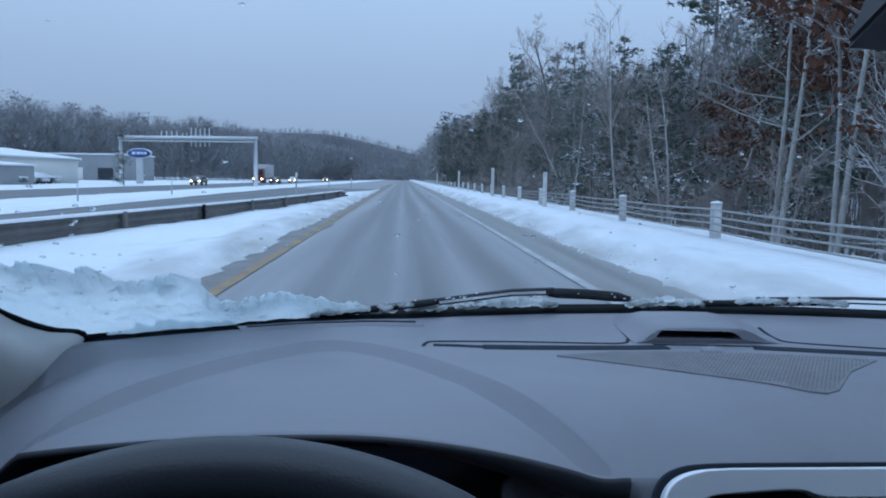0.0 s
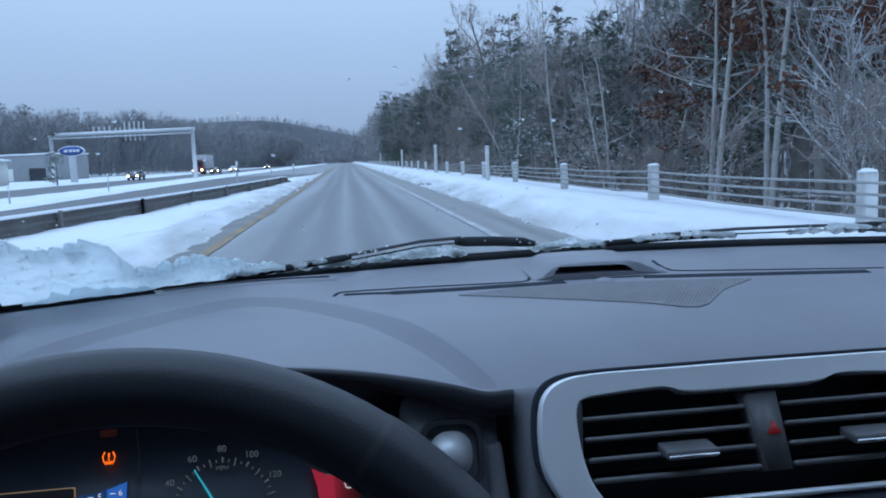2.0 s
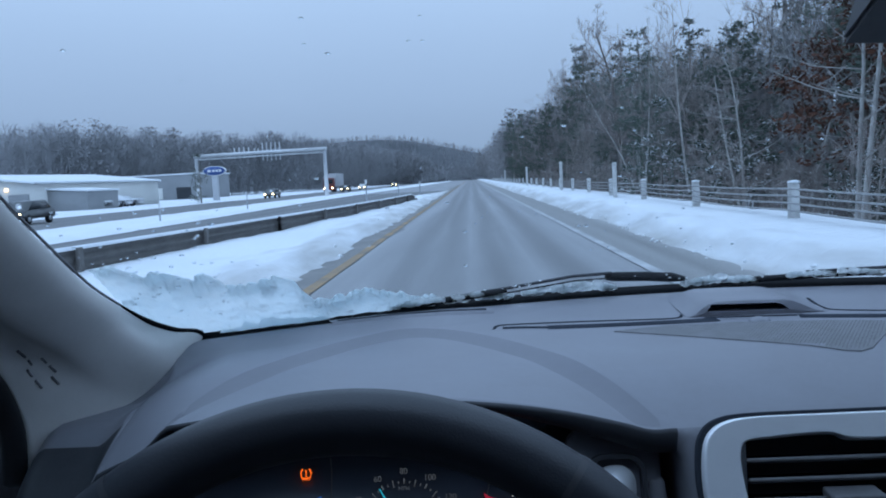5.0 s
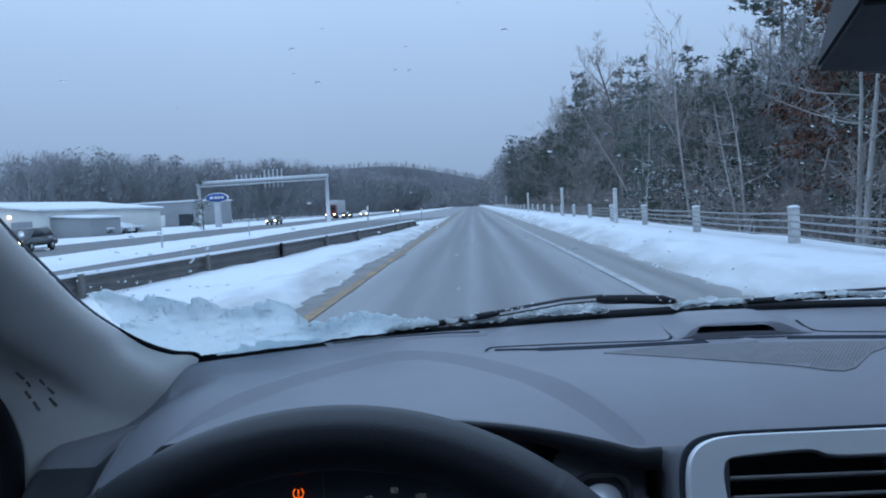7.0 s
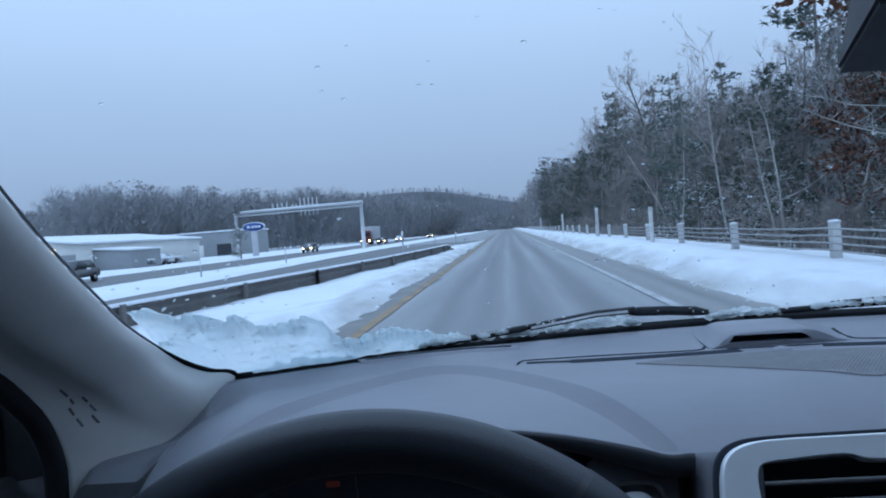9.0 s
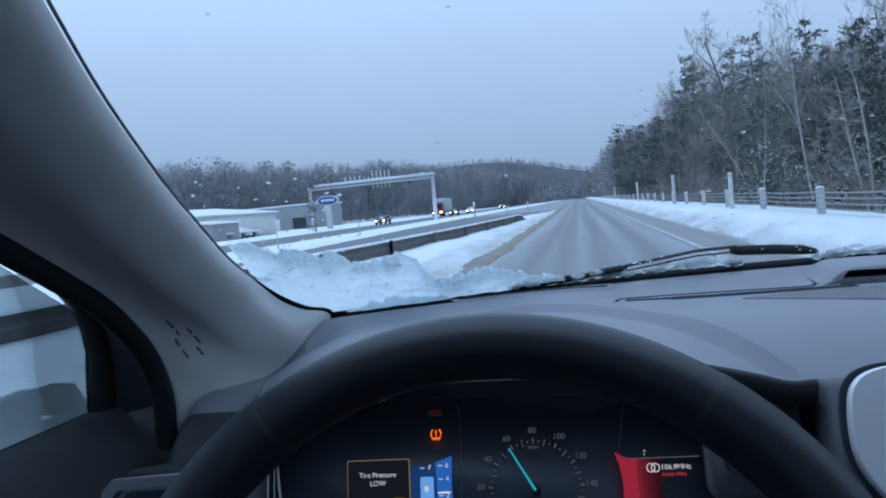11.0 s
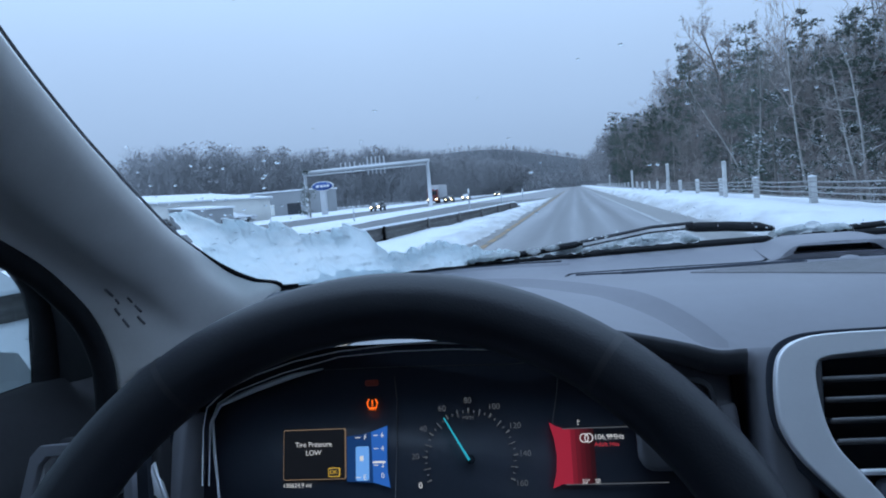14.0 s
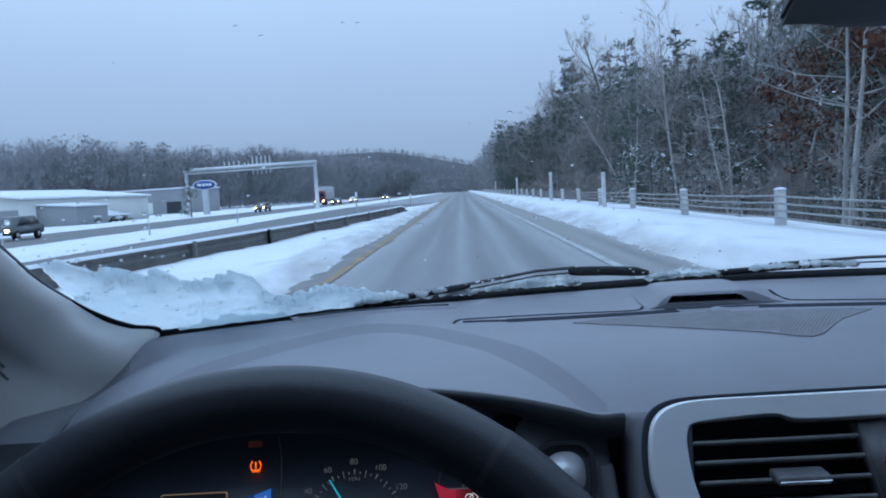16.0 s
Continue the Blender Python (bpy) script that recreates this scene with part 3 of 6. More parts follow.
# taller marker posts by the fence
for x, y, h, w in ((4.35, 24.0, 1.0, 0.11), (4.4, 38.5, 1.3, 0.13), (4.4, 62, 1.4, 0.14), (4.5, 104, 1.5, 0.15)):
    mk = thing("marker_post", "tall pale marker post with a sloping cap beside the fence", "post", pose(x, y, ground_z(x, y) - 0.05), "marker posts")
    part("shaft", new_block((w, w, h), pose(0, 0, h / 2), 0.012), M_POST, mk)
    part("cap", new_block((w * 1.25, w * 1.25, 0.09), pose(0, 0, h + 0.04), 0.02, 2, 0.8), M_POST, mk)

# thin delineators on the left verge
for x, y, h in ((-5.2, 40.0, 1.25), (-3.6, 57.0, 1.1), (-13.0, 33.0, 0.9), (-12.4, 44.0, 0.9), (-17.5, 30.0, 0.9), (-4.4, 49, 0.9)):
    dl = thing("delineator", "thin grey roadside delineator post standing in snow", "post", pose(x, y, ground_z(x, y) - 0.08, 1.5, 1, 0), "delineators")
    part("stem", new_block((0.07, 0.03, h), pose(0, 0, h / 2), 0.006), M_STEEL, dl)
    part("plate", new_block((0.10, 0.012, 0.22), pose(0, -0.022, h - 0.13), 0.004), M_SIGNWHITE, dl)

# half-buried guard rail on the left, with its turned-down end
rail = thing("guard_rail", "weathered steel guard rail half buried in snow", "guard rail")
RP = [(-2.75, 40.0), (-2.85, 38.6), (-3.0, 36.0), (-3.35, 30.0), (-3.8, 24.0), (-4.35, 18.0), (-4.9, 13.0), (-5.35, 9.0), (-5.75, 5.0), (-6.0, 0.0), (-6.2, -8.0), (-6.3, -30)]
prof = [(0.0, -0.10), (0.045, 0.0), (0.045, 0.045), (0.0, 0.095), (0.0, 0.125), (0.045, 0.175), (0.045, 0.22), (0.0, 0.28), (-0.012, 0.285)]
rows = []
for i, (x, y) in enumerate(RP):
    dz = -0.12 if i == 0 else 0.0
    rows.append([(x - d, y, 0.22 + dz + 0.82 * h) for d, h in prof] + [(x - d - 0.008, y, 0.22 + dz + 0.82 * h) for d, h in reversed(prof)])
piece("beam", grid_mesh("beam", rows, M_RUST, close=True), rail)
end = bmesh.new()
bmesh.ops.create_cone(end, cap_ends=True, segments=14, radius1=0.13, radius2=0.13, depth=0.32, matrix=pose(-2.78, 40.05, 0.10))
part("end_shoe", end, M_RUST, rail, "rounded end of the rail")
snowtop = []
for i, (x, y) in enumerate(RP):
    dz = -0.12 if i == 0 else 0.0
    snowtop.append([(x + 0.05 * math.cos(a), y, 0.45 + dz + 0.05 * max(0, math.sin(a))) for a in [math.pi * k / 6 for k in range(7)]])
piece("snow_cover", grid_mesh("snow_cover", snowtop, M_SNOW), rail, "line of snow along the top")
for k in range(14):
    y = 37.0 - 3.8 * k
    for (xa, ya), (xb, yb) in zip(RP, RP[1:]):
        if yb <= y <= ya:
            x = lerp(xa, xb, (ya - y) / (ya - yb))
            part("post", new_block((0.07, 0.10, 0.56), pose(x + 0.055, y, 0.20), 0.008), M_RUST, rail)

# ---------------------------------------------------------------- sign gantry over the far carriageway
def gantry():
    g = thing("sign_gantry", "pale metal sign gantry spanning the far carriageway, seen from behind", "gantry")
    xa, xb, y, z0, h = -36.5, -19.2, 106.0, -0.45, 6.35
    for x in (xa, xb):
        tube("upright", [(x, y, z0), (x, y, z0 + h)], [0.30, 0.22], M_GANTRY, g, 12)
        part("base_plate", new_block((0.9, 0.9, 0.25), pose(x, y, z0 + 0.05), 0.04), M_GANTRY, g)
    tube("beam", [(xa - 0.3, y, z0 + h - 0.1), (xb + 0.3, y, z0 + h + 0.05)], 0.26, M_GANTRY, g, 12)
    tube("lower_chord", [(xa, y - 0.3, z0 + h - 0.55), (xb, y - 0.3, z0 + h - 0.42)], 0.09, M_GANTRY, g, 8)
    for sx, w, hh, n in ((-30.4, 2.6, 1.5, 4), (-26.4, 2.9, 2.4, 5), (-28.4, 1.0, 1.0, 2)):
        s = part("sign_panel", new_block((w, 0.08, hh * 0.5), pose(sx, y + 0.45, z0 + h - 0.15), 0.02), M_SIGNBACK, g, "back of a grey sign panel")
        for k in range(n):
            x = sx - w / 2 + w * (k + 0.5) / n
            b = new_block((0.14, 0.10, hh), pose(x, y + 0.36, z0 + h + 0.1), 0.01)
            part("stiffener", b, M_GANTRY, s)
    return g


gantry()


def oval_sign():
    g = thing("pylon_sign", "blue oval dealer sign with white rim on a tall pale pole", "sign", pose(-38.0, 118.0, -0.4))
    part("pole", new_block((0.9, 0.5, 3.9), pose(0, 0, 1.95), 0.05), M_TRAILER, g)
    oval = [(1.75 * math.cos(2 * math.pi * k / 40), 0.72 * math.sin(2 * math.pi * k / 40)) for k in range(40)]
    part("rim", prism(oval, 0.45, pose(0, 0, 4.5), 0.04), M_SIGNWHITE, g, "white rim")
    oval2 = [(x * 0.92, z * 0.88) for x, z in oval]
    f = part("face", prism(oval2, 0.5, pose(0, 0, 4.5), 0.02), M_SIGNBLUE, g, "blue oval face")
    for k, (x, w) in enumerate(((-0.75, 0.5), (-0.1, 0.42), (0.4, 0.36), (0.9, 0.4))):
        part("bar", new_block((w, 0.03, 0.34), pose(x, -0.265, 4.5), 0.012), M_SIGNWHITE, f, "pale bar")


oval_sign()


# ---------------------------------------------------------------- buildings on the left
def white_hall():
    g = thing("white_hall", "low white gabled hall with lit wall lamps in the snow", "building", pose(-58.0, 88.0, -0.4, 0, 0, -8))
    w, d, h, top = 20.0, 26.0, 3.3, 4.5
    outline = [(-w / 2, 0), (w / 2, 0), (w / 2, h), (0, top), (-w / 2, h)]
    part("wall", prism(outline, d, pose(0, d / 2, 0)), M_SIDING, g)
    for s in (-1, 1):
        r = part("roof", new_block((w / 2 + 0.7, d + 0.8, 0.22), pose(s * (w / 4 + 0.05), d / 2, (h + top) / 2 + 0.16, 0, s * math.degrees(math.atan2(top - h, w / 2)), 0), 0.03), M_SNOW, g, "snow-covered roof slope")
    for x in (2.2, 3.5):
        win = part("window", new_block((1.0, 0.12, 1.1), pose(x, -0.03, 2.5), 0.02), M_SIGNWHITE, g)
        part("pane", new_block((0.82, 0.06, 0.92), pose(x, -0.10, 2.5), 0.005), M_DARKGLASS, win)
    for x in (-6.0, -1.5, 6.6):
        lamp = part("wall_lamp", new_block((0.34, 0.25, 0.34), pose(x, -0.14, 2.8), 0.05), M_LAMP, g, "glowing warm wall lamp")
    part("lean_to", new_block((5.0, 6.0, 2.4), pose(w / 2 + 2.5, 5.0, 1.2), 0.03), M_GREYWALL, g)
    part("lean_to_roof", new_block((5.4, 6.4, 0.2), pose(w / 2 + 2.5, 5.0, 2.5, 0, 4, 0), 0.03), M_SNOW, g, "snowy flat roof")
    for x in (-8, -4, 8.0):
        part("door", new_block((2.6, 0.1, 2.2), pose(x, -0.04, 1.1), 0.02), M_GREYWALL, g)


white_hall()


def long_shed(x, y, w, h, rot, mat):
    g = thing("long_shed", "long low grey commercial building with a snowy flat roof", "building", pose(x, y, -0.4, 0, 0, rot))
    part("wall", new_block((w, 16, h), pose(0, 8, h / 2), 0.05), mat, g)
    part("roof", new_block((w + 0.5, 16.5, 0.3), pose(0, 8, h + 0.13), 0.05), M_SNOW, g, "snow-covered roof")
    n = int(w / 6)
    for k in range(n):
        xx = -w / 2 + w * (k + 0.5) / n
        part("bay", new_block((3.2, 0.1, h * 0.45), pose(xx, -0.04, h * 0.28), 0.02), M_DARKGLASS if k % 3 == 0 else M_SIDING, g)


long_shed(-78, 165, 44, 5.2, -6, M_GREYWALL)
long_shed(-140, 210, 50, 6.0, 4, M_SIDING)


# ---------------------------------------------------------------- vehicles across the median
def car(x, y, z, rot, lamps, mat, group, label, tall=1.0):
    g = thing("car", label, "car", pose(x, y, z, 0, 0, rot), group)
    side = [(-2.25, 0.35), (-2.25, 0.72), (-1.35, 0.92), (-0.65, 1.38 * tall), (1.1, 1.42 * tall), (1.85, 1.0), (2.2, 0.92), (2.25, 0.4)]
    bm = prism([(a, b) for a, b in side], 1.72, pose(0, 0, 0, 0, 0, 90), 0.10, 3)
    body = part("body", bm, mat, g)
    glass = [(-1.22, 0.95), (-0.62, 1.32 * tall), (1.05, 1.35 * tall), (1.62, 1.0)]
    part("windows", prism(glass, 1.745, pose(0, 0, 0, 0, 0, 90), 0.02), M_DARKGLASS, g, "dark glazing")
    for dx in (-0.76, 0.76):
        for dy in (-1.4, 1.35):
            wb = bmesh.new()
            bmesh.ops.create_cone(wb, cap_ends=True, segments=16, radius1=0.33, radius2=0.33, depth=0.22, matrix=pose(dx, dy, 0.33, 0, 90, 0))
            wh = part("wheel", wb, M_RUBBER, g)
            rb = bmesh.new()
            bmesh.ops.create_cone(rb, cap_ends=True, segments=12, radius1=0.2, radius2=0.17, depth=0.24, matrix=pose(dx * 1.01, dy, 0.33, 0, 90, 0))
            part("rim", rb, M_STEEL, wh)
    for dx in (-0.62, 0.62):
        lb = bmesh.new()
        bmesh.ops.create_uvsphere(lb, u_segments=10, v_segments=6, radius=0.13, matrix=pose(dx, -2.24, 0.66) @ Matrix.Diagonal((1.2, 0.4, 0.9, 1)))
        part("headlight", lb, M_HEADLAMP if lamps else M_CHROME, g, "lit headlight" if lamps else "")
    return g


car(-29.5, 52, -0.44, 2, True, M_CARPAINT, "cars on the far carriageway", "dark estate car with lit headlights on the far carriageway", 1.1)
car(-30.6, 122, -0.44, 1, True, M_CARPAINT, "cars on the far carriageway", "dark car with lit headlights on the far carriageway")
car(-26.4, 168, -0.44, 1, True, M_CARPAINT, "cars on the far carriageway", "small dark car with lit headlights far along the carriageway")
car(-26.6, 196, -0.44, 1, True, M_CARWHITE, "cars on the far carriageway", "pale car with lit headlights far along the carriageway")
car(-24.0, 250, -0.44, 1, True, M_CARPAINT, "cars on the far carriageway", "distant car with lit headlights on the carriageway")
rnd = random.Random(21)
for k in range(9):
    c = car(-44.5 - 0.5 * k, 92 + 3.0 * k, -0.32, 86 + rnd.uniform(-3, 3), False, M_CARWHITE if k % 2 else M_CARPAINT, "cars parked on the dealer lot", "parked car thickly covered with snow on the lot")
    bm = prism([(-2.3, 0.8), (-2.2, 0.98), (-1.35, 1.1), (-0.65, 1.55), (1.1, 1.6), (1.9, 1.18), (2.3, 1.05), (2.28, 0.85)], 1.76, pose(0, 0, 0, 0, 0, 90), 0.06)
    part("snow_blanket", bm, M_SNOW, c, "thick blanket of snow")


def truck():
    g = thing("lorry", "red lorry with a long pale box trailer and lit headlights", "truck", pose(-31.0, 175, -0.44, 0, 0, 1))
    part("cab", new_block((2.4, 2.2, 2.7), pose(0, -1.0, 1.75), 0.15, 3, 0.94), M_TRUCKRED, g)
    part("windscreen", new_block((2.0, 0.1, 0.9), pose(0, -2.12, 2.3), 0.04), M_DARKGLASS, g)
    part("trailer", new_block((2.55, 12.0, 2.9), pose(0, 6.6, 2.6), 0.05), M_TRAILER, g)
    for y in (-1.2, 1.4, 9.0, 10.4):
        for x in (-1.0, 1.0):
            wb = bmesh.new()
            bmesh.ops.create_cone(wb, cap_ends=True, segments=14, radius1=0.5, radius2=0.5, depth=0.3, matrix=pose(x, y, 0.5, 0, 90, 0))
            part("wheel", wb, M_RUBBER, g)
    for x in (-0.85, 0.85):
        part("headlight", new_block((0.35, 0.1, 0.28), pose(x, -2.13, 0.9), 0.04), M_HEADLAMP, g, "lit headlight")


truck()


# ---------------------------------------------------------------- the car: dashboard
def cowl_y(x):
    return 1.082 - 0.50 * (x - CX) ** 2


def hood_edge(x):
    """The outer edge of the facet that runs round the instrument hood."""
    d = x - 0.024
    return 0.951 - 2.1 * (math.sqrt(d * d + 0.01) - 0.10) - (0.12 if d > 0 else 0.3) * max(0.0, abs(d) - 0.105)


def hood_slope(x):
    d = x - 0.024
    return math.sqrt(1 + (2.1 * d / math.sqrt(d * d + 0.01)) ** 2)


def end_drop(x, y):
    """How far the left end of the pad falls towards the door."""
    return 0.034 * min(1.0, max(0.0, (-0.150 - x) / 0.085)) ** 1.5 * (1 - sstep(cowl_y(x) - 0.055, cowl_y(x) - 0.012, y))


def dash_z(x, y):
    z = 0.965 + 0.008 * max(sstep(0.96, 1.06, y), sstep(cowl_y(x) - 0.07, cowl_y(x) - 0.015, y))
    hx = x - 0.034
    d = (hood_edge(x) - y) / hood_slope(x)
    inside = min(1.0, max(0.0, d / FACET))
    roll = max(0.0, (0.80 - y) / 0.15)
    z_hood = 0.9592 + 0.0040 * sstep(0, 1, roll) - (1.0 if hx > 0 else 0.40) * hx * hx * min(1, roll)
    z_out = z - 0.018 * max(0.0, (0.80 - y) / 0.10) ** 2.0 if y < 0.80 else z
    # the passenger's pad, the same curve mirrored and shallower
    px = 2 * CX - x
    qx = px - 0.034
    e2 = 0.80 - 1.3 * (math.sqrt(qx * qx + 0.0036) - 0.06)
    s2 = 1.3 * qx / math.sqrt(qx * qx + 0.0036)
    z_out += 0.006 * sstep(-0.002, 0.020, (e2 - y) / math.sqrt(1 + s2 * s2)) * sstep(0.5, 0.6, x)
    zz = lerp(z_out, z_hood, inside) - end_drop(x, y)
    # the left end rolls down towards the driver and the door
    w = sstep(-0.208, -0.24, x)
    z_left = 0.962 - end_drop(x, y) - 0.085 * (max(0.0, 0.765 - y) / 0.090) ** 1.8 - 9.0 * max(0.0, -0.285 - x) ** 1.5
    return lerp(zz, min(z_left, z), w)


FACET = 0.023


def dash_front(x):
    """How far the top reaches back towards the driver."""
    return 0.669


dashboard = thing("dashboard", "dark grey vinyl dashboard with a domed instrument hood", "dashboard")
rows = []
NX = 260
for i in range(NX + 1):
    x = lerp(-0.36, 1.16, i / NX)
    yf, yb = dash_front(x), cowl_y(x) - 0.004
    e2 = max(yf + 0.002, hood_edge(x) - FACET * hood_slope(x))
    e1 = max(e2 + 0.003, hood_edge(x))
    if x < -0.212:
        e2 = 0.735
        e1 = e2 + 0.038
    ys = [lerp(yf, e2 - 0.0006, j / 26) for j in range(27)] + [e2 + 0.0006, (e1 + e2) / 2, e1 - 0.0006] + [lerp(e1 + 0.0006, yb, j / 40) for j in range(41)]
    r = [(x, y, dash_z(x, y)) for y in ys]
    zf = r[0][2]
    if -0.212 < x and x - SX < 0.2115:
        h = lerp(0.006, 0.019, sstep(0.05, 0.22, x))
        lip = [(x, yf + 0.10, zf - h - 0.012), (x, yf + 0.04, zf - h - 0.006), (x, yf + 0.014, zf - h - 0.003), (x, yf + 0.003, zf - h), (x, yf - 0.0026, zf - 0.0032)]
    elif 0.272 < x < 0.540:
        lip = [(x, yf + 0.075, zf - 0.24), (x, yf + 0.075, zf - 0.10), (x, yf + 0.065, zf - 0.016), (x, yf + 0.01, zf - 0.013), (x, yf - 0.003, zf - 0.008)]
    else:
        lip = [(x, yf - 0.06, zf - 0.30), (x, yf - 0.04, zf - 0.14), (x, yf - 0.018, zf - 0.05), (x, yf - 0.010, zf - 0.02), (x, yf - 0.004, zf - 0.006)]
    rows.append(lip + r)
pad = grid_mesh("top_pad", rows, M_DASH)
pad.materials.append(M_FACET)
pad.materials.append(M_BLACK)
pad.materials.append(M_VOID)
nc = len(rows[0])
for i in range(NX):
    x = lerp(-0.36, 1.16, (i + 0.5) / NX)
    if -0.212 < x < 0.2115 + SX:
        # shade on the hood's underside and front lip, painted near-black
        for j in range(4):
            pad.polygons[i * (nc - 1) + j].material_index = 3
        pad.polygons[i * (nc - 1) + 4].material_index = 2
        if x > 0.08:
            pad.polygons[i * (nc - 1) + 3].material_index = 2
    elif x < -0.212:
        # unlit left end of the pad: its shade painted in black
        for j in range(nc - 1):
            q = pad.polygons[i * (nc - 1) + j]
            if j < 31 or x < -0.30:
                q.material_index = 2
    # the facet's shade is painted with the darker vinyl
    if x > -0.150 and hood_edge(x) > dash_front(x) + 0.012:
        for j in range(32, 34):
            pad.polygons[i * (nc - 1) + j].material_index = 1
piece("top_pad", pad, dashboard, "grained dark grey vinyl top; hood facet, lip and left end carry painted shade")

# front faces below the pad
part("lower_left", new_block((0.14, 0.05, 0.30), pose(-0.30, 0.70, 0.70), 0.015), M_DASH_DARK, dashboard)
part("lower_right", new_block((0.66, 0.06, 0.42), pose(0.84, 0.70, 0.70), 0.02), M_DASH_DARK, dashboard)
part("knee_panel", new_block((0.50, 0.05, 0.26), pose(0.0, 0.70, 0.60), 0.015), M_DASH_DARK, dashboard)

# sensor box at the windscreen, defroster slots, speaker grille
def dz(x, y, up=0.0):
    return (x, y, dash_z(x, y) + up)


def pad_strip(name, pts, width, thick, mat, label=""):
    """A low ridge lying on the pad along pts."""
    rr = []
    for i, (x, y) in enumerate(pts):
        a, b = Vector(pts[max(0, i - 1)]), Vector(pts[min(len(pts) - 1, i + 1)])
        n2 = (b - a).normalized()
        nx, ny = -n2.y, n2.x
        row = []
        for s, h in ((-0.5, -0.002), (-0.42, 1.0), (0.42, 1.0), (0.5, -0.002)):
            px, py = x + nx * width * s, y + ny * width * s
            row.append((px, py, dash_z(px, py) + (thick if h > 0 else -0.002)))
        rr.append(row)
    return piece(name, grid_mesh(name, rr, mat), dashboard, label)


def arc(f, a, b, n):
    return [(lerp(a, b, i / n), f(lerp(a, b, i / n))) for i in range(n + 1)]


def spline(pts, n):
    out = []
    P = [Vector(p) for p in pts]
    for i in range(len(P) - 1):
        p0, p1, p2, p3 = P[max(0, i - 1)], P[i], P[i + 1], P[min(len(P) - 1, i + 2)]
        for k in range(n):
            t = k / n
            out.append(0.5 * (2 * p1 + (p2 - p0) * t + (2 * p0 - 5 * p1 + 4 * p2 - p3) * t * t + (3 * p1 - p0 - 3 * p2 + p3) * t ** 3))
    return out + [P[-1]]


crest = [(0.318, 0.9655), (0.328, 0.9690), (0.335, 0.9750), (0.342, 0.9795), (0.350, 0.9813), (0.385, 0.9817), (0.422, 0.9810), (0.432, 0.9790), (0.442, 0.9745), (0.453, 0.9690), (0.470, 0.9655)]
hump = []
for x, z in crest:
    h = z - 0.9655
    hump.append([(x, 0.9455, z - 0.0008), (x, 0.9475, z), (x, 0.965, z + 0.001), (x, 0.99, z + 0.002), (x, 1.03, dash_z(x, 1.03) + h * 0.75), (x, 1.062, dash_z(x, 1.062) + h * 0.1)])
piece("sensor_housing", grid_mesh("sensor_housing", hump, M_DASH), dashboard, "low raised housing at the windscreen")
so = [(0.318, 0.9640), (0.470, 0.9640), (0.453, 0.9685), (0.442, 0.9740), (0.432, 0.9783), (0.422, 0.9803), (0.350, 0.9806), (0.342, 0.9788), (0.335, 0.9743), (0.328, 0.9684)]
si = [(0.3395, 0.9705), (0.4270, 0.9695), (0.4262, 0.9705), (0.4235, 0.9730), (0.4190, 0.9760), (0.4135, 0.9775), (0.3450, 0.9785), (0.3435, 0.9770), (0.3420, 0.9750), (0.3405, 0.9725)]
v = [(x, 0.9456, z) for x, z in so] + [(x, 0.9440, z) for x, z in si] + [(x, 0.975, z) for x, z in si]
f = []
n = len(so)
for k in range(n):
    k2 = (k + 1) % n
    f += [(k, k2, n + k2, n + k), (n + k, n + k2, 2 * n + k2, 2 * n + k)]
piece("sensor_frame", mesh_of("sensor_frame", v, f, M_DASH, False), dashboard)
part("sensor_slot", new_block((0.078, 0.004, 0.0095), pose(0.382, 0.976, 0.9735), 0.001), M_VOID, dashboard, "dark recess facing the driver")
for side_pts in ([(0.108, 0.926), (0.112, 0.942), (0.125, 0.948), (0.20, 0.948), (0.285, 0.942), (0.306, 0.944), (0.313, 0.951), (0.316, 0.962)],
                 [(0.474, 1.01), (0.473, 0.985), (0.474, 0.966), (0.482, 0.951), (0.54, 0.930), (0.62, 0.905), (0.675, 0.888)]):
    pad_strip("seam", [tuple(q[:2]) for q in spline([(a, b, 0) for a, b in side_pts], 4)], 0.0034, 0.0009, M_VOID, "dark seam in the pad")
pad_strip("seam", [(0.335, 0.938), (0.38, 0.936), (0.43, 0.931)], 0.004, 0.0009, M_VOID, "dark seam in the pad")
# no opening is cut: dark strips on the pad paint the slots' shade
pad_strip("defroster_slot", arc(lambda x: 0.921 + 0.4 * (x - 0.24) ** 2, 0.165, 0.345, 14), 0.020, 0.0009, M_VOID, "defroster slot, its inner shade painted as a black strip")
pad_strip("defroster_slot", [(0.118, 0.931), (0.14, 0.929), (0.166, 0.923)], 0.009, 0.0009, M_VOID, "defroster slot, its inner shade painted as a black strip")
pad_strip("defroster_slot", [(lerp(0.43, 0.648, k / 14), lerp(0.926, 0.874, k / 14)) for k in range(15)], 0.020, 0.0009, M_VOID, "defroster slot, its inner shade painted as a black strip")
pad_strip("side_slot", [(-0.074, 0.962), (-0.02, 0.986), (0.05, 1.004), (0.110, 1.011)], 0.022, 0.0022, M_DASH, "raised slot bezel")
pad_strip("side_slot_gap", [(-0.066, 0.964), (-0.02, 0.984), (0.05, 1.001), (0.102, 1.007)], 0.0035, 0.0032, M_VOID)
knob = bmesh.new()
bmesh.ops.create_uvsphere(knob, u_segments=18, v_segments=10, radius=0.0115, matrix=Matrix.Translation(dz(0.383, 0.910, -0.001)) @ Matrix.Diagonal((1, 0.9, 0.5, 1)))
part("light_sensor", knob, M_DASH, dashboard, "small domed light sensor")

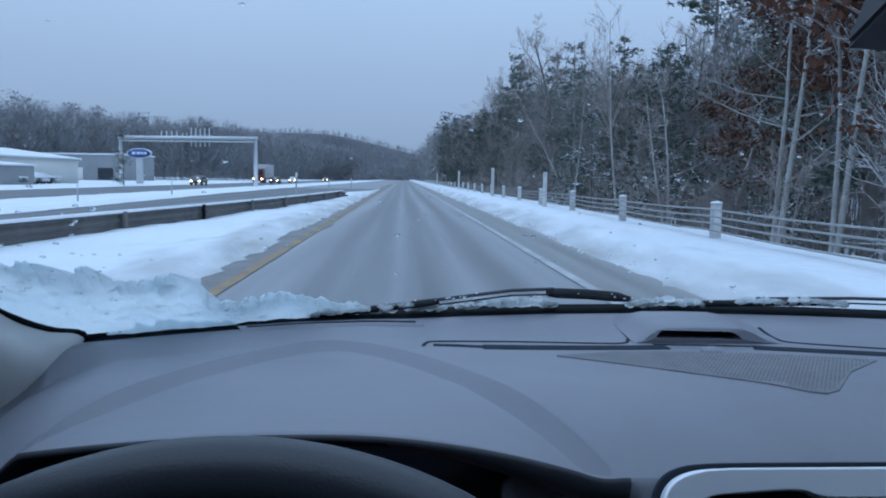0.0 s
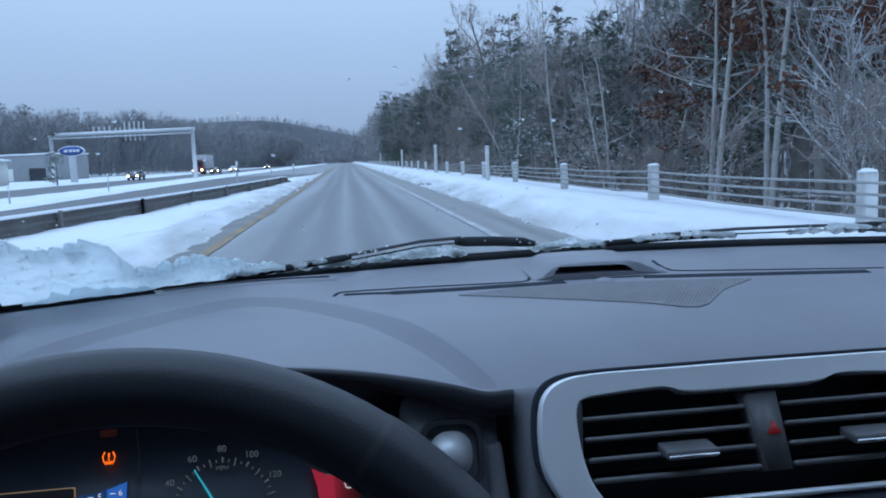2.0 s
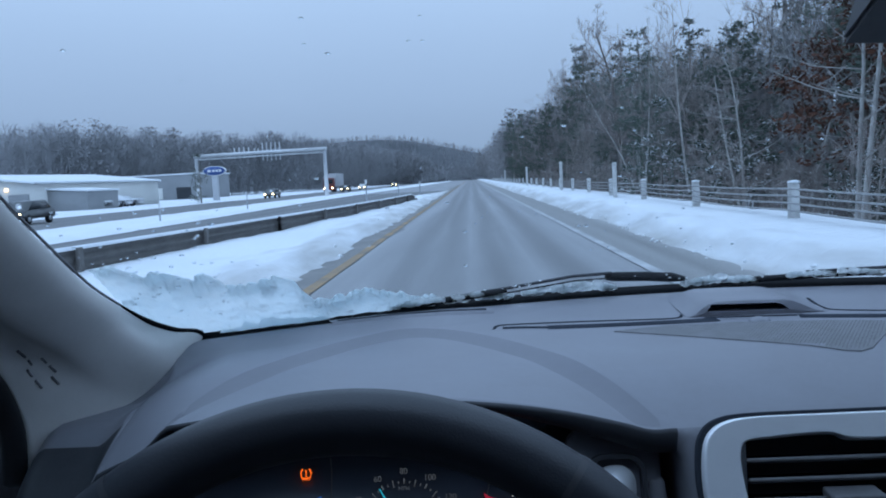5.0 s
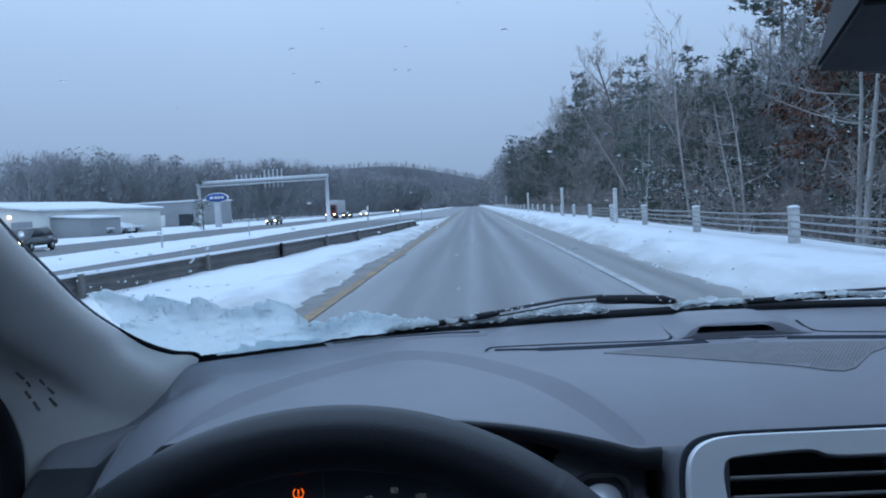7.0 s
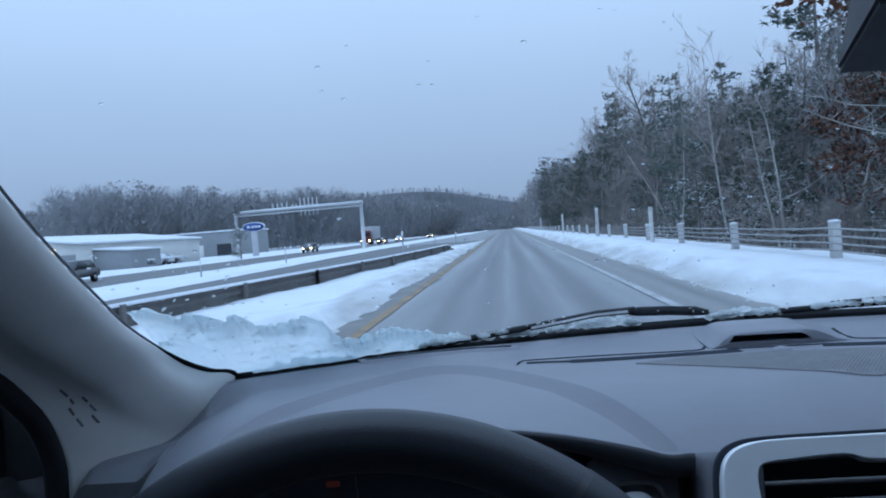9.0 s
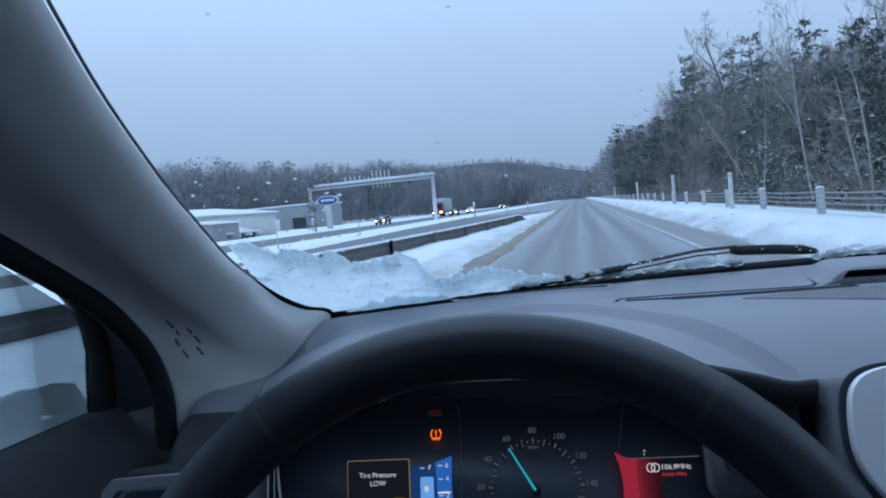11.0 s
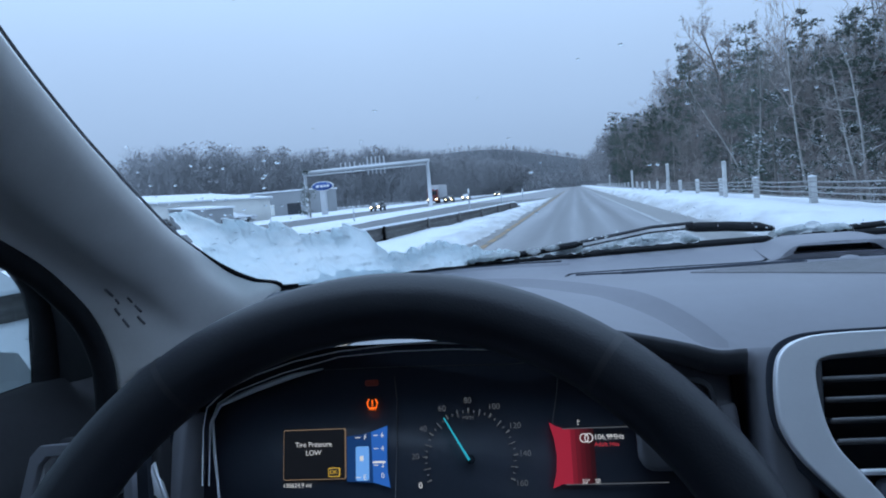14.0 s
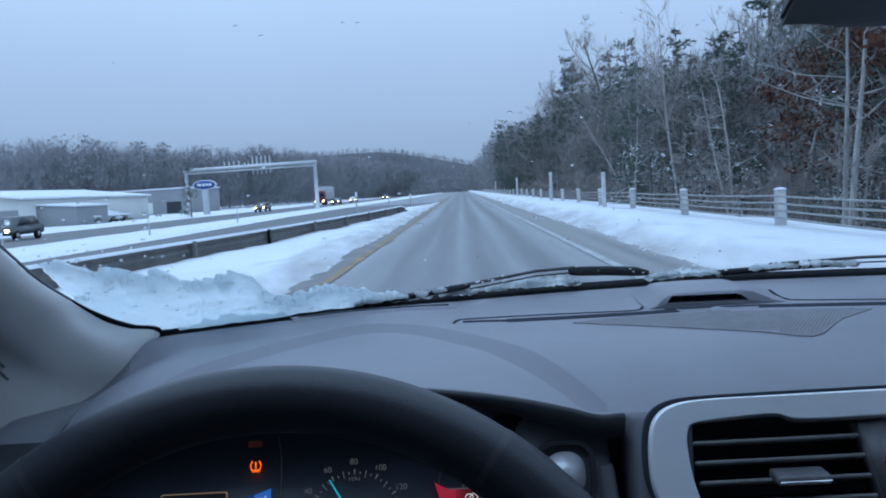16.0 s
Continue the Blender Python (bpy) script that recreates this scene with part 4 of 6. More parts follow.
# the speaker grille: a kite-shaped perforated sheet
SPK = [(0.228, 0.885), (0.290, 0.848), (0.340, 0.815), (0.384, 0.786), (0.405, 0.769), (0.418, 0.765), (0.431, 0.772), (0.4434, 0.788), (0.471, 0.826), (0.522, 0.871), (0.45, 0.892), (0.36, 0.903), (0.29, 0.903)]
gm = bmesh.new()
fv = [gm.verts.new(dz(lerp(x, 0.40, 0.008), lerp(y, 0.85, 0.008), 0.0012)) for x, y in SPK]
low = [gm.verts.new(dz(x, y, -0.001)) for x, y in SPK]
gm.faces.new(fv)
for i in range(len(SPK)):
    j = (i + 1) % len(SPK)
    gm.faces.new((fv[j], fv[i], low[i], low[j]))
bmesh.ops.recalc_face_normals(gm, faces=gm.faces)
grille = part("speaker_grille", gm, M_GRILLE, dashboard, "perforated speaker grille", smooth=False)
hv, hf = [], []


def in_kite(x, y):
    c = False
    for i in range(len(SPK)):
        (xa, ya), (xb, yb) = SPK[i], SPK[i - 1]
        if (ya > y) != (yb > y) and x < (xb - xa) * (y - ya) / (yb - ya) + xa:
            c = not c
    return c


for i in range(85):
    for j in range(55):
        x, y = 0.232 + 0.0036 * i + 0.0018 * (j % 2), 0.766 + 0.0031 * j
        if in_kite(x, y) and in_kite(x + 0.003, y) and in_kite(x - 0.003, y) and in_kite(x, y - 0.003):
            b = len(hv)
            z = dash_z(x, y) + 0.0018
            hv += [(x - 0.0009, y, z), (x, y - 0.0009, z), (x + 0.0009, y, z), (x, y + 0.0009, z)]
            hf.append((b, b + 1, b + 2, b + 3))
holes = piece("perforation", mesh_of("perforation", hv, hf, M_HOLE, False), grille, "fine dark holes")
holes["kind"] = "stuff"

# ---------------------------------------------------------------- centre air vents
VT = pose(0.406, 0.660, 0.941, -22, 0, 0)      # the vent panel's top edge, leaning back
vents = thing("air_vents", "pair of black centre air vents in a satin silver bezel", "air vent", VT)


STEPS = ((0.0, 0.0), (0.02, 0.72), (0.05, 0.95), (0.08, 1.0), (0.12, 1.0), (0.86, 1.0), (0.90, 1.0), (0.94, 0.92), (0.97, 0.5), (1.0, -1.2))


def ring(outer, inner, depth, y0, mat, name, parent, label=""):
    """A flat ring between two outlines of equal count, with depth towards the driver (-y)."""
    n = len(outer)
    v = []
    for (ox, oz), (ix, iz) in zip(outer, inner):
        for t, d in STEPS:
            v.append((lerp(ox, ix, t), y0 - depth * d, lerp(oz, iz, t)))
    f = []
    for i in range(n):
        j = (i + 1) % n
        for k in range(len(STEPS) - 1):
            q = len(STEPS)
            f.append((i * q + k, j * q + k, j * q + k + 1, i * q + k + 1))
    return piece(name, mesh_of(name, v, f, mat), parent, label)


def vent_outline(grow):
    """The bezel's outer edge: a wide top, upright sides, then slanting in towards the centre stack."""
    half = spline([(0.0, 0.0032, 0), (0.06, 0.0030, 0), (0.118, 0.0024, 0), (0.140, -0.0010, 0), (0.1515, -0.0090, 0), (0.1568, -0.022, 0), (0.1592, -0.044, 0), (0.1575, -0.062, 0),
                   (0.1490, -0.080, 0), (0.1340, -0.098, 0), (0.1150, -0.120, 0), (0.1000, -0.150, 0), (0.0, -0.156, 0)], 4)
    pts = [(p.x + grow * sstep(0.0, 0.12, p.x), p.y + grow * (1 if p.y > -0.08 else -1)) for p in half]
    return [(x * 0.97, z) for x, z in pts] + [(-x, z) for x, z in reversed(pts[1:-1])]


def vent_inner():
    half = spline([(0.0, -0.0172, 0), (0.048, -0.0168, 0), (0.062, -0.0118, 0), (0.100, -0.0132, 0), (0.1225, -0.0150, 0), (0.1285, -0.0215, 0), (0.1295, -0.036, 0), (0.1275, -0.058, 0),
                   (0.1225, -0.074, 0), (0.1130, -0.088, 0), (0.0980, -0.110, 0), (0.0880, -0.140, 0), (0.0, -0.146, 0)], 4)
    pts = [(p.x, p.y) for p in half]
    return [(x * 0.97, z) for x, z in pts] + [(-x, z) for x, z in reversed(pts[1:-1])]


ring(vent_outline(0.0032), vent_outline(-0.006), 0.003, 0.005, M_VOID, "gasket", vents, "black gap round the bezel")
ring(vent_outline(0.0), vent_inner(), 0.0062, 0.0, M_SATIN, "bezel", vents, "satin silver bezel")
part("duct", new_block((0.29, 0.012, 0.150), pose(0, 0.046, -0.070), 0.004), M_VOID, vents)
part("button_row", prism(rounded(0.205, 0.026, 0.008, 4, 0, -0.1065), 0.016, pose(0, 0.012, 0), 0.002), M_GLOSS, vents, "dark row of radio buttons")
part("lower_trim", prism(rounded(0.222, 0.004, 0.0015, 3, 0, -0.0900), 0.012, pose(0, 0.006, 0), 0.001), M_SATIN, vents, "thin satin strip under the louvres")
for s in (-1, 1):
    part("duct_side", new_block((0.012, 0.050, 0.080), pose(s * 0.134, 0.02, -0.046, 0, s * -6, 0), 0.003), M_BLACK, vents)
    for k in range(4):
        z = -0.0278 - 0.0138 * k
        x0, x1 = (-0.1285 + 0.0017 * k, -0.0075 + 0.0016 * k) if s < 0 else (0.0190 + 0.0006 * k, 0.1285 - 0.0017 * k)
        # shaded louvre and its lit front edge told apart by colour
        sl = prism([(x0, -0.0013), (x1, -0.0013), (x1, 0.0013), (x0, 0.0013)], 0.022, pose(0, 0.012, z, 10, 0, 0), 0.0006)
        lo = part("slat", sl, M_VOID, vents, "thin black louvre")
        part("slat_lip", new_block((x1 - x0 - 0.001, 0.006, 0.0032), pose((x0 + x1) / 2, 0.0005, z - 0.0012, -14, 0, 0), 0.0012), M_SLAT, lo)
    xs = -0.0560 if s < 0 else 0.080
    tab = part("slider", new_block((0.037, 0.020, 0.007), pose(xs, -0.005, -0.0545, 22, 0, 0), 0.002), M_SLAT, vents, "louvre slider with a chrome edge")
    part("chrome_edge", new_block((0.036, 0.0030, 0.0022), pose(xs, -0.0150, -0.0590, 0, 0, 0), 0.0009), M_CHROME, tab)
haz = part("hazard_switch", prism([(-0.0068, -0.0190), (0.0180, -0.0190), (0.0205, -0.0740), (-0.0004, -0.0740)][::-1], 0.022, pose(0, 0.010, 0), 0.0015), M_SLAT, vents, "dark panel with the hazard switch")
tri = [(0.0, 0.0055), (0.0055, -0.004), (-0.0055, -0.004)]
part("triangle", prism(tri, 0.001, pose(0.0105, -0.0018, -0.045)), glow("hazard_red", (0.5, 0.03, 0.04), 0.12), haz, "red hazard triangle")

# centre stack below the vents, the recess with the ignition panel right of the wheel
part("centre_stack", new_block((0.27, 0.05, 0.22), pose(CX, 0.60, 0.66, -22, 0, 0), 0.015), M_GLOSS, dashboard)
ign = thing("ignition_panel", "dark recessed panel with a satin switch beside the wheel", "switch panel", pose(0.191, 0.678, 0.887, -14, 0, 0))
part("plate", prism(rounded(0.070, 0.085, 0.012), 0.02, pose(0, 0.012, 0), 0.002), M_DASH, ign)
ring(rounded(0.046, 0.050, 0.014), rounded(0.038, 0.042, 0.011), 0.007, 0.0, M_BLACK, "trim_ring", ign, "dark trim ring")
part("switch", prism(rounded(0.030, 0.032, 0.013, 6), 0.012, pose(0, 0, 0), 0.003), M_SATIN, ign, "satin-faced round switch")

# the outer air vent at the left end of the dashboard
SV = pose(-0.252, 0.604, 0.866, -12, 0, 0)
side_vent = thing("side_air_vent", "black air vent in a grey frame at the dashboard's end", "air vent", SV)
sv_out = [(0.042, 0.038), (-0.033, 0.034), (-0.041, 0.026), (-0.056, -0.034), (0.046, -0.040)]
sv_in = [(0.034, 0.028), (-0.027, 0.025), (-0.033, 0.019), (-0.046, -0.030), (0.038, -0.034)]
ring(sv_out, sv_in, 0.006, 0.0, M_DASH, "frame", side_vent, "grey vinyl frame")
ring([(x * 1.0, z) for x, z in sv_in], [(lerp(x, 0, 0.05), lerp(z, 0, 0.05)) for x, z in sv_in], 0.003, 0.0025, M_SATIN, "trim_ring", side_vent, "thin bright inner edge")
part("duct", prism(sv_in[::-1], 0.008, pose(0, 0.032, 0)), M_VOID, side_vent, smooth=False)
for k in range(3):
    part("slat", new_block((0.066, 0.020, 0.0026), pose(-0.004 - 0.003 * k, 0.014, 0.012 - 0.016 * k, 10, 0, 0), 0.0008), M_BLACK, side_vent, "thin black louvre")
part("housing", new_block((0.090, 0.050, 0.075), pose(-0.004, 0.062, -0.002), 0.004), M_DASH_DARK, side_vent)
part("corner_trim", prism([(-0.215, 0.873), (-0.225, 0.861), (-0.222, 0.820), (-0.202, 0.820)], 0.008, pose(0, 0.642, 0), 0.0015), M_SATIN, dashboard, "satin trim beside the instruments")

# ---------------------------------------------------------------- instrument cluster
CT = pose(SX, 0.7005, 0.855, -16.7, 0, 0)


def cl(x, z):
    """From the car's x and height to the cluster's face."""
    return x - SX, (z - 0.855) / math.cos(radians(16.7))


cluster = thing("instrument_cluster", "dark instrument cluster with speedometer, fuel gauge and lit displays", "instrument cluster", CT)
part("face", prism(rounded(0.45, 0.184, 0.03, 5, -0.018, -0.002), 0.02, pose(0, 0.0105, 0), 0.002), M_GLOSS, cluster)
part("shroud_left", new_block((0.020, 0.06, 0.14), pose(-0.240, -0.012, -0.03, 0, 4, 0), 0.004), M_DASH, cluster)
part("shroud_right", new_block((0.014, 0.05, 0.12), pose(0.200, -0.005, -0.03, 0, -4, 0), 0.004), M_DASH, cluster)
part("shroud_floor", new_block((0.44, 0.12, 0.012), pose(0, -0.05, -0.085, -10, 0, 0), 0.004), M_BLACK, cluster)


def face_tube(name, pts, r, mat, label="", depth=-0.004):
    return tube(name, [(*cl(x, z)[:1], depth, cl(x, z)[1]) for x, z in pts], r, mat, cluster, 6, label)


face_tube("rim_line", [(-0.1848, 0.8248), (-0.1899, 0.8606), (-0.1927, 0.8852), (-0.1859, 0.8980), (-0.1556, 0.9085), (-0.1204, 0.9183), (-0.0946, 0.9226)], [0.0012, 0.0014, 0.0018, 0.0024, 0.0026, 0.0024, 0.0006], M_RIMLINE, "satin rim of the left dial, its sheen painted near-white", -0.010)
face_tube("brow_line", [(-0.1941, 0.8353), (-0.1947, 0.8786), (-0.1922, 0.8953), (-0.1754, 0.9089), (-0.1506, 0.9190), (-0.1160, 0.9286), (-0.0769, 0.9348), (-0.0290, 0.9377), (-0.0009, 0.9376), (0.0495, 0.9342)], 0.0007, M_RIMLINE, "", -0.022)
face_tube("brow_line", [(-0.1912, 0.8348), (-0.1917, 0.8829), (-0.1856, 0.8983), (-0.1681, 0.9079), (-0.1281, 0.9202), (-0.0788, 0.9309), (-0.0306, 0.9330), (0.0164, 0.9324), (0.0644, 0.9292)], 0.0006, M_RIMLINE, "", -0.016)
face_tube("inner_line", [(-0.0976, 0.9222), (-0.0435, 0.9220), (0.0139, 0.9207), (0.0604, 0.9195), (0.0855, 0.9205)], 0.0004, M_SLAT)
face_tube("divider", [(-0.0355, 0.915), (-0.0335, 0.895), (-0.0345, 0.86), (-0.037, 0.815)], 0.0005, M_SLAT, "thin pale divider", -0.002)
face_tube("divider", [(0.0995, 0.910), (0.097, 0.895), (0.0925, 0.873)], 0.0005, M_SLAT, "thin pale divider", -0.002)


def panel(name, x0, x1, z0, z1, mat, depth=-0.002, label="", r=0.0015):
    (a, c), (b, d) = cl(x0, z0), cl(x1, z1)
    return part(name, prism(rounded(abs(b - a), abs(d - c), r, 3, (a + b) / 2, (c + d) / 2), 0.0012, pose(0, depth, 0)), mat, cluster, label, smooth=False)


def shape(name, pts, mat, depth=-0.002, label=""):
    return part(name, prism([cl(x, z) for x, z in pts], 0.0012, pose(0, depth, 0)), mat, cluster, label, smooth=False)


def words(name, body, x, z, size, mat, align="CENTER", depth=-0.0045, turn=0.0):
    a, b = cl(x, z)
    return lettering(name, body, size, pose(a, depth, b, 90, 0, 0) @ pose(0, 0, 0, 0, 0, turn), mat, cluster, align)


# message window
panel("message_frame", -0.1320, -0.0780, 0.8365, 0.8755, glow("frame_bronze", (0.42, 0.30, 0.20), 0.35), -0.0015, "thin bronze frame")
panel("message_window", -0.1312, -0.0788, 0.8372, 0.8748, glow("message_ground", (0.012, 0.013, 0.018), 0.3), -0.0025, "dark message window")
words("message", "Tire Pressure", -0.1050, 0.8635, 0.0058, G_WHITE)
words("message", "LOW", -0.1050, 0.8570, 0.0058, G_WHITE)
panel("ok_frame", -0.0925, -0.0825, 0.8385, 0.8455, G_YELLOW, -0.0033, "amber frame")
panel("ok_ground", -0.0918, -0.0832, 0.8391, 0.8449, M_GLOSS, -0.0038)
words("ok_word", "OK", -0.0875, 0.8420, 0.0046, G_YELLOW, depth=-0.0048)
words("odometer", "130624.9 mi", -0.1315, 0.8325, 0.0050, G_WHITE, "LEFT")
# fuel gauge
shape("gauge_wing", [(-0.0770, 0.8690), (-0.0650, 0.8700), (-0.0520, 0.8730), (-0.0420, 0.8765), (-0.0428, 0.8560), (-0.0425, 0.8420), (-0.0405, 0.8290), (-0.0520, 0.8330), (-0.0770, 0.8345)], glow("gauge_ground", (0.012, 0.07, 0.26), 0.4), -0.0018, "dark blue gauge ground")
shape("gauge_scale", [(-0.0560, 0.8718), (-0.0422, 0.8762), (-0.0430, 0.8560), (-0.0427, 0.8420), (-0.0407, 0.8295), (-0.0545, 0.8335)], G_BLUE, -0.0026, "blue fuel scale")
panel("fuel_bar", -0.0690, -0.0580, 0.8350, 0.8610, G_BLUELIGHT, -0.0032, "light blue fuel bar")
panel("range_bar", -0.0545, -0.0440, 0.8480, 0.8495, G_WHITE, -0.0036)
words("gauge_letter", "F", -0.0605, 0.8678, 0.0056, G_WHITE)
words("gauge_letter", "E", -0.0610, 0.8375, 0.0056, G_WHITE, depth=-0.0052)
for t, z in (("6", 0.8692), ("4", 0.8590), ("2", 0.8465), ("0", 0.8385)):
    words("gauge_number", t, -0.0462, z, 0.0056, G_WHITE)
for z in (0.8678, 0.8375):
    panel("gauge_tick", -0.0690, -0.0650, z - 0.0003, z + 0.0003, G_WHITE, -0.004, r=0.0002)
for z in (0.8692, 0.859, 0.8465):
    panel("gauge_tick", -0.0535, -0.0500, z - 0.0003, z + 0.0003, G_WHITE, -0.004, r=0.0002)
panel("pump_sign", -0.0652, -0.0624, 0.8500, 0.8538, G_WHITE, -0.0045, "small pump sign", 0.0006)
# warning lights
wx, wz, wk = -0.0545, 0.8935, 0.82
face_tube("tyre_warning", [(wx + wk * a, wz + wk * b) for a, b in ((-0.0034, 0.0046), (-0.0052, 0.001), (-0.0042, -0.0034), (0, -0.0040), (0.0042, -0.0034), (0.0052, 0.001), (0.0034, 0.0046))], 0.0006, G_AMBER, "lit amber tyre pressure warning", -0.003)
face_tube("tyre_warning_mark", [(wx, wz + wk * 0.0038), (wx, wz - wk * 0.0004)], 0.0006, G_AMBER, "", -0.003)
panel("tyre_warning_dot", wx - 0.0006, wx + 0.0006, wz - 0.0020, wz - 0.0010, G_AMBER, -0.003, r=0.0003)
for k in range(4):
    panel("tyre_warning_tread", wx + wk * (-0.0036 + 0.0021 * k), wx + wk * (-0.0026 + 0.0021 * k), wz - wk * 0.0058, wz - wk * 0.0046, G_AMBER, -0.003, r=0.0003)
panel("belt_warning", -0.0605, -0.0490, 0.9075, 0.9125, G_AMBERDIM, -0.003, "dim red warning light")
# speedometer
sxc, szc, sr = 0.0255, 0.8485, 0.0445


def dial(r, mph):
    a = radians(204 - 228 * mph / 160)
    return sxc + r * math.cos(a), szc + r * math.sin(a), math.degrees(a)


for mph in range(0, 161, 20):
    x, z, a = dial(sr, mph)
    words("speed_number", str(mph), x, z, 0.0066, G_WHITE if mph < 10 else G_DIM)
for k in range(0, 33):
    r1 = 0.0350 if k % 4 == 0 else (0.0330 if k % 2 == 0 else 0.0352)
    r2 = 0.0388 if k % 2 == 0 else 0.0372
    (xa, za, _), (xb, zb, _) = dial(r1, 5 * k), dial(r2, 5 * k)
    face_tube("tick", [(xa, za), (xb, zb)], 0.00045 if k % 4 else 0.0007, G_DIM, "", -0.002)
words("unit", "MPH", sxc, 0.8800, 0.0046, G_DIM)
x1, z1, _ = dial(0.0375, 58)
face_tube("needle", [(sxc, szc), (x1, z1)], [0.0011, 0.0006], G_CYAN, "lit cyan needle", -0.007)
hb = bmesh.new()
a, b = cl(sxc, szc)
bmesh.ops.create_cone(hb, cap_ends=True, segments=20, radius1=0.0035, radius2=0.003, depth=0.005, matrix=pose(a, -0.004, b, 90, 0, 0))
part("needle_hub", hb, M_VOID, cluster)
# media panel
shape("media_edge", [(0.0895, 0.8745), (0.0945, 0.8715), (0.1000, 0.8695), (0.1060, 0.8690), (0.1060, 0.8290), (0.0980, 0.8290), (0.0900, 0.8260), (0.0935, 0.8380), (0.0945, 0.8500), (0.0930, 0.8620)], G_RED, -0.0022, "glowing red panel edge")
for k, red in enumerate((0.26, 0.17, 0.11, 0.07, 0.035)):
    xa = 0.1060 + 0.0036 * k
    shape("media_fade", [(xa, 0.8690), (xa + 0.0036, 0.8690), (xa + 0.0036, 0.8290), (xa, 0.8290)], glow("media_red_step", (red, red * 0.05, red * 0.12), 0.5), -0.0021, "dark red panel")
panel("media_line", 0.1000, 0.1540, 0.8688, 0.8696, G_DIM, -0.003, r=0.0003)
panel("media_line", 0.1000, 0.1780, 0.8282, 0.8290, G_DIM, -0.003, r=0.0003)
for dx in (0.0, 0.0036):
    face_tube("source_ring", [(0.1165 + dx + 0.0031 * math.cos(2 * math.pi * k / 16), 0.8620 + 0.0031 * math.sin(2 * math.pi * k / 16)) for k in range(17)], 0.0004, G_WHITE, "", -0.004)
words("station", "106.9MHz", 0.1240, 0.8622, 0.0056, G_WHITE, "LEFT")
words("station_kind", "Adult Hits", 0.1240, 0.8570, 0.0046, G_REDTEXT, "LEFT")
words("temperature", "30\u00b0", 0.1125, 0.8305, 0.0046, G_WHITE, "LEFT", depth=-0.005)
words("heading", "SE", 0.1225, 0.8305, 0.0046, G_WHITE, "LEFT", depth=-0.005)
face_tube("note", [(0.1125, 0.8712), (0.1125, 0.8755), (0.1140, 0.8740)], 0.0003, G_WHITE, "", -0.003)

# ---------------------------------------------------------------- steering wheel
WT = pose(0.0201, 0.4044, 0.8314, -24.2, 0, 0)    # y of this pose is the column's axis
wheel = thing("steering_wheel", "black leather steering wheel with stitched seams", "steering wheel", WT)
R, RT = 0.1913, 0.0172


def rim_piece(name, a0, a1, mat, scale=1.0, label=""):
    n = max(6, int(abs(a1 - a0) / 3))
    rr = []
    for i in range(n + 1):
        a = radians(lerp(a0, a1, i / n))
        row = []
        for k in range(16):
            t = 2 * math.pi * k / 16
            q = R + RT * scale * math.cos(t)
            row.append((q * math.sin(a), RT * 1.12 * scale * math.sin(t), q * math.cos(a)))
        rr.append(row)
    return piece(name, grid_mesh(name, rr, mat, close=True), wheel, label)


rim_piece("rim_top", -35.5, 35.5, M_LEATHER, 1.0, "smooth black leather rim")
rim_piece("rim_grip", 36.5, 126, M_LEATHER, 1.03)
rim_piece("rim_bottom", 127, 233, M_LEATHER)
rim_piece("rim_grip", 234, 323.5, M_LEATHER, 1.03)
for a in (36, 324, 126.5, 233.5):
    rim_piece("seam", a - 0.55, a + 0.55, M_THREAD, 1.025, "seam ring")
part("airbag_hub", prism(rounded(0.165, 0.13, 0.045, 6, 0, -0.005), 0.05, pose(0, 0.0, 0), 0.012, 3), M_BLACK, wheel)
for s in (-1, 1):
    part("spoke", prism([(s * 0.07, 0.025), (s * 0.182, 0.030), (s * 0.182, -0.018), (s * 0.07, -0.035)][::s], 0.022, pose(0, 0.008, 0), 0.005), M_BLACK, wheel)
    part("spoke_trim", prism([(s * 0.085, 0.019), (s * 0.155, 0.022), (s * 0.155, 0.016), (s * 0.085, 0.012)][::s], 0.010, pose(0, -0.006, 0), 0.002), M_SATIN, wheel, "satin silver spoke trim")
part("lower_spoke", prism([(-0.045, -0.06), (0.045, -0.06), (0.035, -0.182), (-0.035, -0.182)], 0.02, pose(0, 0.008, 0), 0.005), M_BLACK, wheel)
cb = bmesh.new()
bmesh.ops.create_cone(cb, cap_ends=True, segments=28, radius1=0.055, radius2=0.075, depth=0.24, matrix=pose(0, 0.15, -0.025, -90, 0, 0))
part("column_shroud", cb, M_DASH_DARK, wheel)
for s in (-1, 1):
    tube("stalk", [(s * 0.05, 0.075, -0.005), (s * 0.09, 0.07, 0.008), (s * 0.122, 0.068, 0.014)], [0.008, 0.0085, 0.007], M_BLACK, wheel, 10)

# ---------------------------------------------------------------- windscreen, cowl, pillar, roof
TAN = math.tan(radians(29))


def glass_y(x, z):
    return cowl_y(x) + 0.012 - (z - 0.972) / TAN


rows = []
for j in range(15):
    z = lerp(0.955, 1.375, j / 14)
    rows.append([(lerp(-0.36, 1.16, i / 30), glass_y(lerp(-0.36, 1.16, i / 30), z), z) for i in range(31)])
windscreen = thing("windscreen", "clear windscreen with scattered melt-water drops", "windscreen", kind="structure")
wp = piece("pane", grid_mesh("pane", rows, M_WINDSHIELD), windscreen, "clear laminated glass")
wp.visible_shadow = False


